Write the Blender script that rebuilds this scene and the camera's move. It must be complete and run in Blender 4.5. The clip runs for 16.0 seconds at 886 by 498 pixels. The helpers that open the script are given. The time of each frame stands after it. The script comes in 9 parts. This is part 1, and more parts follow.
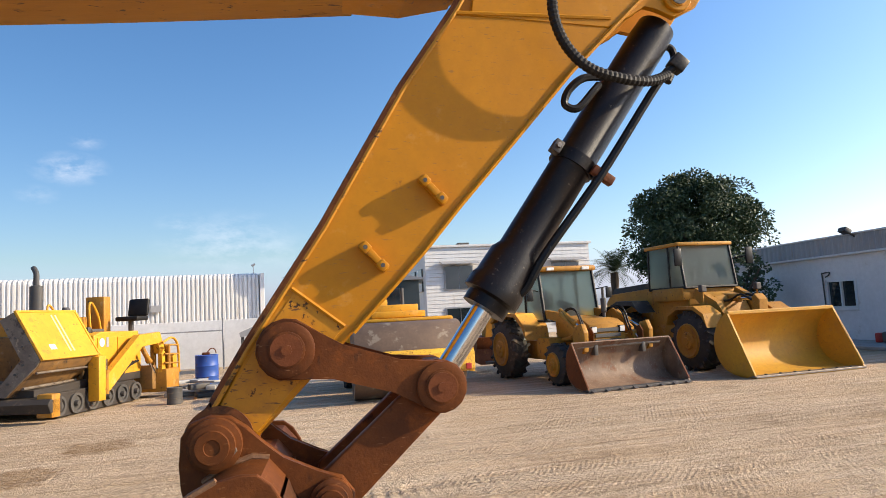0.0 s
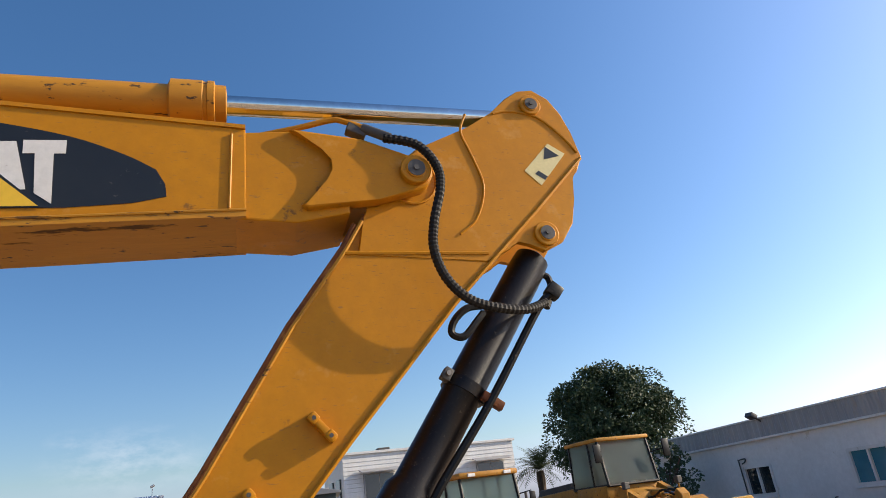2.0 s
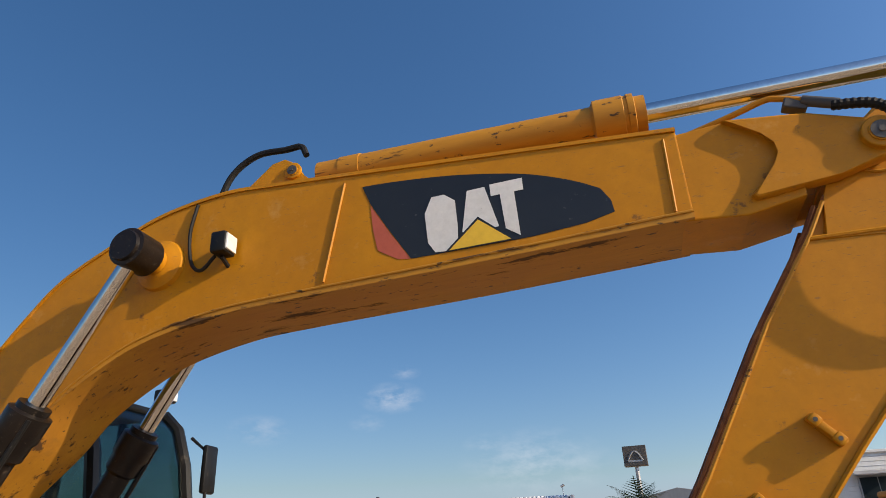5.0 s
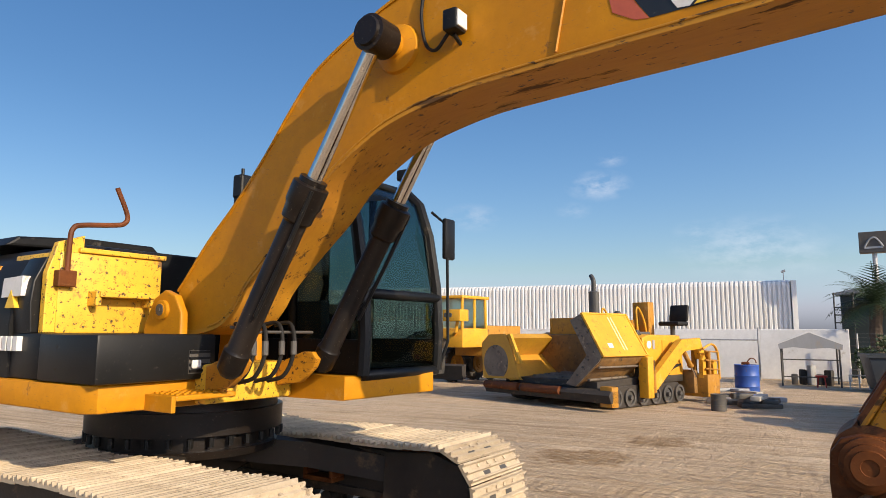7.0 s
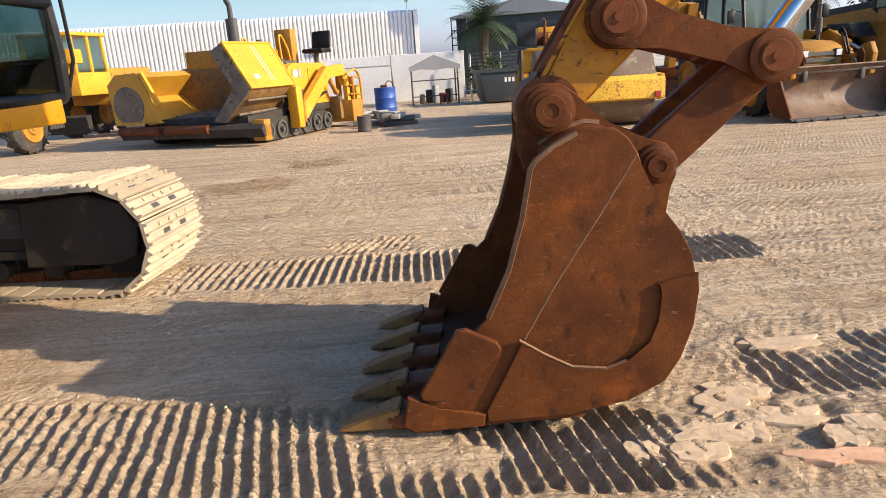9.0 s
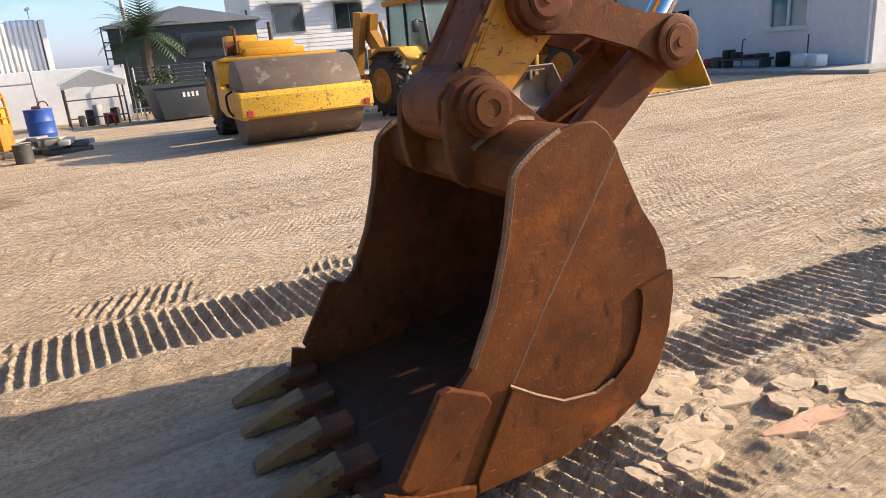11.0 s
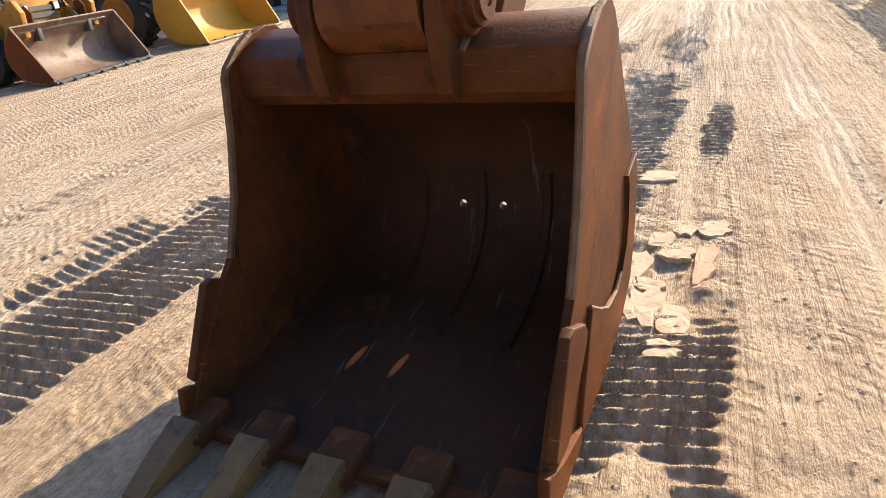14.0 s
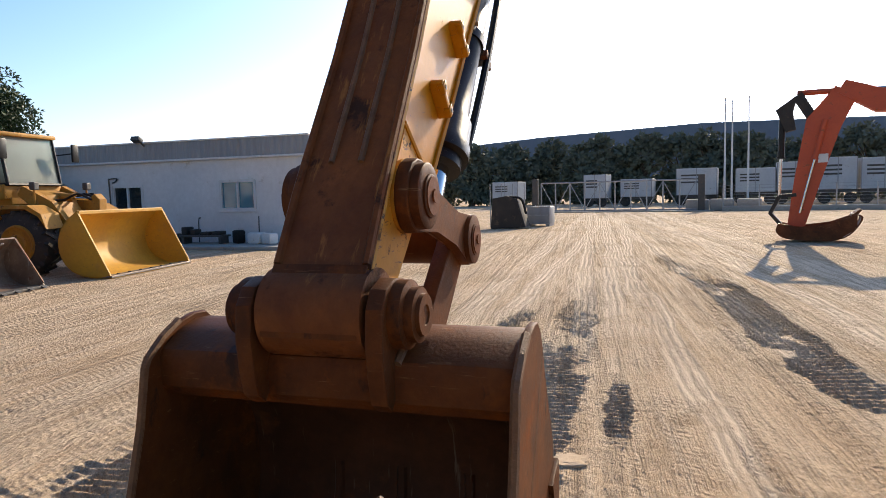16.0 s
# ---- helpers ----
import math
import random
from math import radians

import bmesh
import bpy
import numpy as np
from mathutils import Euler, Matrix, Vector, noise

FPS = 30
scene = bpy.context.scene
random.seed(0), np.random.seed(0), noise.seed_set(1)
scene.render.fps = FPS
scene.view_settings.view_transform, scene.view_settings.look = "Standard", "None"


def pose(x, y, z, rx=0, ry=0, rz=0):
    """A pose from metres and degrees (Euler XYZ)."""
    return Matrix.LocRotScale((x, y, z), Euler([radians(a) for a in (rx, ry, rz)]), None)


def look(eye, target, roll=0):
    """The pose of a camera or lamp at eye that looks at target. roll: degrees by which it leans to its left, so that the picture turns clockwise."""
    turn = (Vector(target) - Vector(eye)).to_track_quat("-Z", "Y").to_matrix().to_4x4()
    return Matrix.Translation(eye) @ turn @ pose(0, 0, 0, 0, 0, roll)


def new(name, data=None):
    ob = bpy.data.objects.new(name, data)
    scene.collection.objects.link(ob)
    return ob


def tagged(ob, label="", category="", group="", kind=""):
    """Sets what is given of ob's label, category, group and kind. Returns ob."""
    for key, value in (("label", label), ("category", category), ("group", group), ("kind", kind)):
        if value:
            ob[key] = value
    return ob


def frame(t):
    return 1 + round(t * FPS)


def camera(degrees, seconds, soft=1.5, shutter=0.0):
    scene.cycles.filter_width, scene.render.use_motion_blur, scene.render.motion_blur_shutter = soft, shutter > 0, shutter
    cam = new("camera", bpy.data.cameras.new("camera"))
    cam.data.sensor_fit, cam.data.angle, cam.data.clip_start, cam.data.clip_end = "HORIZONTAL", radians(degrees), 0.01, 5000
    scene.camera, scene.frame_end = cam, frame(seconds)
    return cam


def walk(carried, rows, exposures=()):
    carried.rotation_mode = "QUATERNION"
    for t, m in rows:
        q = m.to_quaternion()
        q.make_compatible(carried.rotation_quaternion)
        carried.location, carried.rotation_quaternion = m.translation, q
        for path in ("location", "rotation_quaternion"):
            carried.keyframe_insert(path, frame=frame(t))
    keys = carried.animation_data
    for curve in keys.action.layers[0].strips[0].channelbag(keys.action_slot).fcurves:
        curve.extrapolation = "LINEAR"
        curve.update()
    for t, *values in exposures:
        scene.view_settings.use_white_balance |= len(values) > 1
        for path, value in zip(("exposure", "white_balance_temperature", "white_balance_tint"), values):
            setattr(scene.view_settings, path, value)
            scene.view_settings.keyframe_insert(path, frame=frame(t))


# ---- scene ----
EXPOSURES = [(0.0, 0.55), (1.0, 0.45), (2.0, 0.3), (3.5, 0.05), (4.2, 0.05), (6.3, 0.2), (7.0, 0.3), (8.0, 0.46), (9.0, 0.66), (12.0, 0.87), (13.5, 1.06), (14.0, 1.12), (14.5, 1.1), (15.0, 1.02), (15.5, 0.84), (16.0, 0.42)]
cam = camera(67.8, 16.0, soft=0.6)
PATH = [
    (0, (-0.019, 0.115, 1.636), (0.505, 2.036, 1.83), -3.1),
    (0.5, (0.025, 0.069, 1.672), (0.646, 1.94, 2.012), -3.9),
    (1, (0.058, 0.028, 1.701), (0.758, 1.842, 2.167), -4.6),
    (1.5, (0.077, 0.002, 1.726), (0.842, 1.744, 2.342), -5.9),
    (2, (0.082, -0.017, 1.752), (0.836, 1.679, 2.498), -7.5),
    (2.5, (0.056, -0.018, 1.763), (0.683, 1.706, 2.56), -7.7),
    (3, (0.002, -0.012, 1.767), (0.467, 1.756, 2.579), -6.8),
    (3.5, (-0.058, 0.0, 1.772), (0.233, 1.801, 2.591), -5.8),
    (4, (-0.145, -0.01, 1.788), (-0.072, 1.794, 2.645), -4.9),
    (4.2, (-0.177, -0.018, 1.786), (-0.195, 1.786, 2.648), -4.5),
    (6.3, (-0.424, -0.028, 1.739), (-1.096, 1.77, 2.302), -0.3),
    (6.5, (-0.427, -0.044, 1.719), (-1.173, 1.75, 2.196), -0.1),
    (7, (-0.423, -0.131, 1.664), (-1.352, 1.622, 1.915), 0.3),
    (7.5, (-0.444, -0.23, 1.585), (-1.459, 1.493, 1.593), -0.2),
    (8, (-0.517, -0.243, 1.523), (-1.371, 1.551, 1.295), -2.2),
    (8.5, (-0.612, -0.115, 1.447), (-1.006, 1.799, 1.021), -3.2),
    (9, (-0.723, 0.121, 1.405), (-0.677, 2.045, 0.864), -3.9),
    (9.5, (-0.893, 0.311, 1.404), (-0.466, 2.181, 0.839), -3.9),
    (9.7, (-0.987, 0.386, 1.416), (-0.418, 2.217, 0.845), -4.1),
    (11.8, (-1.644, 1.259, 1.384), (-0.55, 2.811, 0.756), -6.6),
    (12, (-1.697, 1.362, 1.383), (-0.536, 2.852, 0.723), -7.2),
    (12.5, (-1.846, 1.558, 1.366), (-0.523, 2.857, 0.617), -9.1),
    (13, (-1.976, 1.742, 1.355), (-0.521, 2.815, 0.501), -11.0),
    (13.5, (-1.978, 1.921, 1.321), (-0.456, 2.817, 0.382), -10.8),
    (14, (-1.982, 2.128, 1.343), (-0.308, 2.829, 0.503), -7.3),
    (14.5, (-1.97, 2.224, 1.409), (-0.162, 2.756, 0.742), -4.7),
    (15, (-1.956, 2.247, 1.459), (-0.076, 2.703, 0.951), -2.8),
    (15.5, (-1.96, 2.24, 1.501), (-0.035, 2.662, 1.161), -1.6),
    (16, (-1.971, 2.224, 1.539), (-0.022, 2.639, 1.369), -1.4),
]
walk(cam, [(t, look(eye, target, roll)) for t, eye, target, roll in PATH], EXPOSURES)

# ---- light ----
SUN_AZ, SUN_EL = -18.0, 24.6     # degrees from +x towards +y, and above the horizon
world = bpy.data.worlds.new("sky")
scene.world = world
world.use_nodes = True
wn, wl = world.node_tree.nodes, world.node_tree.links
sky = wn.new("ShaderNodeTexSky")
sky.sky_type = "NISHITA"
sky.sun_disc = False
sky.sun_elevation = radians(SUN_EL)
sky.sun_rotation = radians(90.0 - SUN_AZ)
sky.air_density, sky.dust_density, sky.ozone_density = 1.0, 1.4, 1.6
tone = wn.new("ShaderNodeHueSaturation")
tone.inputs["Saturation"].default_value = 1.28
wl.new(sky.outputs["Color"], tone.inputs["Color"])
tint = wn.new("ShaderNodeMix")
tint.data_type, tint.blend_type = "RGBA", "MULTIPLY"
tint.inputs[0].default_value = 1.0
tint.inputs[7].default_value = (0.99, 0.975, 1.04, 1.0)
wl.new(tone.outputs["Color"], tint.inputs[6])
# a clear pale blue down to the horizon
cut, join = wn.new("ShaderNodeSeparateColor"), wn.new("ShaderNodeCombineColor")
wl.new(tint.outputs[2], cut.inputs["Color"])
wl.new(cut.outputs["Green"], join.inputs["Green"])
for band_name, share, op in (("Red", 0.955, "MINIMUM"), ("Blue", 1.15, "MAXIMUM")):
    k, m2 = wn.new("ShaderNodeMath"), wn.new("ShaderNodeMath")
    k.operation, m2.operation = "MULTIPLY", op
    k.inputs[1].default_value = share
    wl.new(cut.outputs["Green"], k.inputs[0])
    wl.new(k.outputs[0], m2.inputs[0])
    wl.new(cut.outputs[band_name], m2.inputs[1])
    wl.new(m2.outputs[0], join.inputs[band_name])
# small wisps of cloud low over the hall: azimuth, height (degrees), spread, strength
way = wn.new("ShaderNodeTexCoord")
flat = wn.new("ShaderNodeVectorMath")
flat.operation = "MULTIPLY"
flat.inputs[1].default_value = (1, 1, 2.1)
wl.new(way.outputs["Generated"], flat.inputs[0])
fray = wn.new("ShaderNodeTexNoise")
fray.inputs["Scale"].default_value, fray.inputs["Detail"].default_value, fray.inputs["Roughness"].default_value = 26.0, 5.0, 0.62
wl.new(flat.outputs[0], fray.inputs["Vector"])
wisp = None
for az, el, spread, dense in ((104.4, 12.4, 0.052, 1.0), (103.3, 14.5, 0.026, 0.6), (106.6, 10.4, 0.03, 0.45), (92.9, 6.7, 0.11, 0.6), (96.5, 8.2, 0.04, 0.4), (115.5, 9.9, 0.05, 0.7), (89.5, 6.2, 0.07, 0.4)):
    gap, dens = wn.new("ShaderNodeVectorMath"), wn.new("ShaderNodeMapRange")
    gap.operation = "DISTANCE"
    az, el = radians(az), radians(el)
    gap.inputs[1].default_value = (math.cos(az) * math.cos(el), math.sin(az) * math.cos(el), 2.1 * math.sin(el))
    wl.new(flat.outputs[0], gap.inputs[0])
    for k, v in zip(("From Min", "From Max", "To Min", "To Max"), (0.0, spread, dense, 0.0)):
        dens.inputs[k].default_value = v
    wl.new(gap.outputs["Value"], dens.inputs["Value"])
    if wisp is None:
        wisp = dens.outputs["Result"]
    else:
        most = wn.new("ShaderNodeMath")
        most.operation = "MAXIMUM"
        wl.new(wisp, most.inputs[0])
        wl.new(dens.outputs["Result"], most.inputs[1])
        wisp = most.outputs[0]
torn = wn.new("ShaderNodeMapRange")
for k, v in zip(("From Min", "From Max", "To Min", "To Max"), (0.40, 0.72, 0.0, 0.6)):
    torn.inputs[k].default_value = v
wl.new(fray.outputs["Fac"], torn.inputs["Value"])
thin = wn.new("ShaderNodeMath")
thin.operation = "MULTIPLY"
wl.new(wisp, thin.inputs[0])
wl.new(torn.outputs["Result"], thin.inputs[1])
cloudy = wn.new("ShaderNodeMix")
cloudy.data_type = "RGBA"
cloudy.inputs[7].default_value = (6.6, 6.7, 7.2, 1.0)
wl.new(thin.outputs[0], cloudy.inputs[0])
wl.new(join.outputs["Color"], cloudy.inputs[6])
# dust in the air: the whole sky pales smoothly towards the sun
sunward = Vector((math.cos(radians(SUN_EL)) * math.cos(radians(SUN_AZ)), math.cos(radians(SUN_EL)) * math.sin(radians(SUN_AZ)), math.sin(radians(SUN_EL))))
facing, glow = wn.new("ShaderNodeVectorMath"), wn.new("ShaderNodeMapRange")
facing.operation = "DOT_PRODUCT"
facing.inputs[1].default_value = sunward
wl.new(way.outputs["Generated"], facing.inputs[0])
for k, v in zip(("From Min", "From Max", "To Min", "To Max"), (-0.7, 0.7, 0.098, 0.186)):
    glow.inputs[k].default_value = v
wl.new(facing.outputs["Value"], glow.inputs["Value"])
wl.new(glow.outputs["Result"], wn["Background"].inputs["Strength"])
wl.new(cloudy.outputs[2], wn["Background"].inputs["Color"])
sun_dir = Vector((math.cos(radians(SUN_EL)) * math.cos(radians(SUN_AZ)), math.cos(radians(SUN_EL)) * math.sin(radians(SUN_AZ)), math.sin(radians(SUN_EL))))
sun_data = bpy.data.lights.new("sun", "SUN")
sun_data.energy, sun_data.angle, sun_data.color = 5.0, radians(0.5), (1.0, 0.825, 0.585)
sun = new("sun", sun_data)
sun.matrix_world = look(sun_dir * 60, (0, 0, 0))


# ---- mesh helpers ----
def part(name, bm, material, parent=None, label="", smooth=0.0):
    """One mesh object out of a bmesh, under a thing or a part."""
    me = bpy.data.meshes.new(name)
    bmesh.ops.recalc_face_normals(bm, faces=bm.faces[:])
    if smooth:
        for f in bm.faces:
            f.smooth = len(f.verts) <= 4
        for e in bm.edges:
            if len(e.link_faces) == 2 and e.calc_face_angle(0.0) > radians(smooth):
                e.smooth = False
    bm.to_mesh(me)
    bm.free()
    for m in (material if isinstance(material, (list, tuple)) else [material]):
        me.materials.append(m)
    ob = new(name, me)
    if parent is not None:
        ob.parent = parent
    if label:
        ob["label"] = label
    return ob


def thing(name, m, label, category, group=""):
    """An Empty at a thing's base, to which its parts belong."""
    ob = new(name)
    ob.empty_display_size = 0.3
    ob.matrix_basis = m
    return tagged(ob, label, category, group)


def B():
    return bmesh.new()


def box(bm, x0, x1, y0, y1, z0, z1, bevel=0.0, m=None):
    vs = [bm.verts.new((x, y, z)) for x in (x0, x1) for y in (y0, y1) for z in (z0, z1)]
    fs = [bm.faces.new([vs[i] for i in q]) for q in ((0, 1, 3, 2), (4, 6, 7, 5), (0, 4, 5, 1), (2, 3, 7, 6), (0, 2, 6, 4), (1, 5, 7, 3))]
    out = vs
    if bevel:
        es = list({e for f in fs for e in f.edges})
        r = bmesh.ops.bevel(bm, geom=es, offset=bevel, segments=2, affect="EDGES", profile=0.5)
        out = list({v for f in r["faces"] for v in f.verts} | {v for v in vs if v.is_valid})
    if m is not None:
        bmesh.ops.transform(bm, matrix=m, verts=[v for v in out if v.is_valid])
    return bm


def prism(bm, prof, v0, v1, bevel=0.0, axis="y"):
    """A polygon in the x-z plane drawn out along y (or in y-z along x, or in x-y along z)."""
    def P(a, b, c):
        return {"y": (a, c, b), "x": (c, a, b), "z": (a, b, c)}[axis]
    a = [bm.verts.new(P(u, z, v0)) for u, z in prof]
    b = [bm.verts.new(P(u, z, v1)) for u, z in prof]
    n = len(prof)
    fa, fb = bm.faces.new(a), bm.faces.new(b[::-1])
    fs = [bm.faces.new((a[i], b[i], b[(i + 1) % n], a[(i + 1) % n])) for i in range(n)]
    if bevel:
        es = list(set(fa.edges) | set(fb.edges))
        bmesh.ops.bevel(bm, geom=es, offset=bevel, segments=2, affect="EDGES", profile=0.5)
    return bm


def cyl(bm, p0, p1, r, n=20, r2=None, caps=True):
    p0, p1 = Vector(p0), Vector(p1)
    d = (p1 - p0).normalized()
    s = d.orthogonal().normalized()
    w = d.cross(s)
    r2 = r if r2 is None else r2
    a = [bm.verts.new(p0 + (s * math.cos(2 * math.pi * i / n) + w * math.sin(2 * math.pi * i / n)) * r) for i in range(n)]
    b = [bm.verts.new(p1 + (s * math.cos(2 * math.pi * i / n) + w * math.sin(2 * math.pi * i / n)) * r2) for i in range(n)]
    for i in range(n):
        bm.faces.new((a[i], a[(i + 1) % n], b[(i + 1) % n], b[i]))
    if caps:
        bm.faces.new(a[::-1])
        bm.faces.new(b)
    return bm


def lathe(bm, p0, p1, steps, n=28):
    """Rings along the line p0-p1: steps of (metres from p0, radius)."""
    p0, p1 = Vector(p0), Vector(p1)
    d = (p1 - p0).normalized()
    s = d.orthogonal().normalized()
    w = d.cross(s)
    prev = None
    first = None
    for t, r in steps:
        ring = [bm.verts.new(p0 + d * t + (s * math.cos(2 * math.pi * i / n) + w * math.sin(2 * math.pi * i / n)) * max(r, 1e-4)) for i in range(n)]
        if prev:
            for i in range(n):
                bm.faces.new((prev[i], prev[(i + 1) % n], ring[(i + 1) % n], ring[i]))
        else:
            first = ring
        prev = ring
    bm.faces.new(first[::-1])
    bm.faces.new(prev)
    return bm


def spline(pts, k=6):
    """Points of a Catmull-Rom curve through pts."""
    P = [Vector(p) for p in pts]
    P = [2 * P[0] - P[1]] + P + [2 * P[-1] - P[-2]]
    out = []
    for i in range(1, len(P) - 2):
        for j in range(k):
            t = j / k
            out.append(0.5 * (2 * P[i] + (P[i + 1] - P[i - 1]) * t + (2 * P[i - 1] - 5 * P[i] + 4 * P[i + 1] - P[i + 2]) * t * t
                              + (3 * P[i] - P[i - 1] - 3 * P[i + 1] + P[i + 2]) * t ** 3))
    return out + [P[-2]]


def tube(bm, pts, r, n=8, ribs=0.0):
    P = [Vector(p) for p in pts]
    prev = None
    s = None
    for i, p in enumerate(P):
        d = (P[min(i + 1, len(P) - 1)] - P[max(i - 1, 0)]).normalized()
        s = d.orthogonal().normalized() if s is None else (s - d * s.dot(d)).normalized()
        w = d.cross(s)
        rr = r * (1 + ribs * (i % 2))
        ring = [bm.verts.new(p + (s * math.cos(2 * math.pi * j / n) + w * math.sin(2 * math.pi * j / n)) * rr) for j in range(n)]
        if prev:
            for j in range(n):
                bm.faces.new((prev[j], prev[(j + 1) % n], ring[(j + 1) % n], ring[j]))
        else:
            bm.faces.new(ring[::-1])
        prev = ring
    bm.faces.new(prev)
    return bm


def xcyl(bm, u, z, v0, v1, r, n=24):
    return cyl(bm, (u, v0, z), (u, v1, z), r, n)


# ---- materials ----
def mat(name, c1, c2=None, scale=3.0, rough=0.55, metal=0.0, bump=0.15, bump_scale=60.0, stain=None, stain_scale=6.0, stain_amount=0.5,
        stain_rough=0.85, stain_soft=0.05, coat=0.0, spec=0.5, detail=6.0, vary=0.0, stretch=None, marks=()):
    """Paint, metal, earth: two tones in large patches, worn or stained patches with a shape of their own, and a fine relief."""
    m = bpy.data.materials.new(name)
    m.use_nodes = True
    n, l = m.node_tree.nodes, m.node_tree.links
    b = n["Principled BSDF"]
    tc = n.new("ShaderNodeTexCoord")
    mp = n.new("ShaderNodeMapping")
    l.new(tc.outputs["Object"], mp.inputs["Vector"])
    if stretch:
        mp.inputs["Scale"].default_value = stretch
    co = mp.outputs["Vector"]

    def noise_node(s, d=detail, r=0.6):
        t = n.new("ShaderNodeTexNoise")
        t.inputs["Scale"].default_value, t.inputs["Detail"].default_value, t.inputs["Roughness"].default_value = s, d, r
        l.new(co, t.inputs["Vector"])
        return t.outputs["Fac"]

    def ramp(src, a, z):
        r = n.new("ShaderNodeMapRange")
        r.inputs["From Min"].default_value, r.inputs["From Max"].default_value = a, z
        l.new(src, r.inputs["Value"])
        return r.outputs["Result"]

    def mix(f, a, z):
        x = n.new("ShaderNodeMix")
        x.data_type = "RGBA"
        l.new(f, x.inputs[0])
        for src, k in ((a, 6), (z, 7)):
            if isinstance(src, tuple):
                x.inputs[k].default_value = (*src, 1.0)
            else:
                l.new(src, x.inputs[k])
        return x.outputs[2]
    c2 = c2 or tuple(min(1, x * 0.8) for x in c1)
    col = mix(ramp(noise_node(scale), 0.35, 0.65), c1, c2)
    fine = noise_node(scale * 9, 4.0, 0.7)
    col = mix(ramp(fine, 0.3, 1.3), col, tuple(x * 0.72 for x in c2))
    b.inputs["Roughness"].default_value = rough
    if stain:
        k = noise_node(stain_scale, 8.0, 0.68)
        edge = 0.665 - 0.22 * stain_amount
        f = ramp(k, edge, edge + stain_soft)
        col = mix(f, col, stain)
        r = n.new("ShaderNodeMapRange")
        r.inputs["To Min"].default_value, r.inputs["To Max"].default_value = rough, stain_rough
        l.new(f, r.inputs["Value"])
        l.new(r.outputs["Result"], b.inputs["Roughness"])
    for mark, s, width, amount, pull in marks:
        # further marks: scratches, dust, rust bloom, drawn out along one axis or round
        t = n.new("ShaderNodeTexNoise")
        t.inputs["Scale"].default_value, t.inputs["Detail"].default_value, t.inputs["Roughness"].default_value = s, 7.0, 0.66
        mp2 = n.new("ShaderNodeMapping")
        mp2.inputs["Scale"].default_value = pull
        mp2.inputs["Rotation"].default_value = (0.3, 0.5, 0.2)
        l.new(tc.outputs["Object"], mp2.inputs["Vector"])
        l.new(mp2.outputs["Vector"], t.inputs["Vector"])
        e2 = 0.665 - 0.22 * amount
        col = mix(ramp(t.outputs["Fac"], e2, e2 + width), col, mark)
    if vary:
        oi = n.new("ShaderNodeObjectInfo")
        hs = n.new("ShaderNodeHueSaturation")
        l.new(col, hs.inputs["Color"])
        r = n.new("ShaderNodeMapRange")
        r.inputs["To Min"].default_value, r.inputs["To Max"].default_value = 1 - vary, 1 + vary
        l.new(oi.outputs["Random"], r.inputs["Value"])
        l.new(r.outputs["Result"], hs.inputs["Value"])
        col = hs.outputs["Color"]
    l.new(col, b.inputs["Base Color"])
    b.inputs["Metallic"].default_value = metal
    b.inputs["Coat Weight"].default_value = coat
    b.inputs["Coat Roughness"].default_value = 0.2
    b.inputs["Specular IOR Level"].default_value = spec
    if bump:
        bp = n.new("ShaderNodeBump")
        bp.inputs["Strength"].default_value, bp.inputs["Distance"].default_value = bump, 0.01
        l.new(noise_node(bump_scale, 4.0, 0.6), bp.inputs["Height"])
        l.new(bp.outputs["Normal"], b.inputs["Normal"])
    return m


def glass_mat(name, tint, rough=0.02):
    m = bpy.data.materials.new(name)
    m.use_nodes = True
    b = m.node_tree.nodes["Principled BSDF"]
    b.inputs["Base Color"].default_value = (*tint, 1)
    b.inputs["Transmission Weight"].default_value = 1.0
    b.inputs["Roughness"].default_value = rough
    b.inputs["IOR"].default_value = 1.2
    return m


YEL = mat("excavator_yellow", (0.54, 0.225, 0.006), (0.46, 0.185, 0.007), 1.5, 0.45, bump=0.03, stain=(0.22, 0.10, 0.025), stain_scale=7, stain_amount=0.1, spec=0.22, marks=(((0.30, 0.14, 0.03), 22, 0.06, 0.25, (1, 1, 5)), ((0.62, 0.36, 0.12), 4, 0.3, 0.35, (1, 1, 1))))
YEL_WORN = mat("worn_yellow", (0.52, 0.24, 0.02), (0.43, 0.185, 0.02), 2.5, 0.5, bump=0.06, spec=0.25, marks=(((0.07, 0.04, 0.02), 26, 0.04, 0.24, (0.4, 1, 1)), ((0.25, 0.12, 0.03), 7, 0.2, 0.4, (0.3, 1, 1))), stain=(0.10, 0.05, 0.02), stain_scale=9, stain_amount=0.36, stretch=(0.2, 1, 1.0))
YEL_SCUFF = mat("scuffed_yellow", (0.56, 0.24, 0.010), (0.44, 0.18, 0.012), 2.5, 0.5, bump=0.08, spec=0.3, stain=(0.055, 0.028, 0.015), stain_scale=24, stain_amount=0.36, stain_soft=0.05, marks=(((0.13, 0.055, 0.02), 12, 0.05, 0.34, (1, 1, 5)), ((0.26, 0.10, 0.02), 5, 0.2, 0.4, (1, 1, 1))))
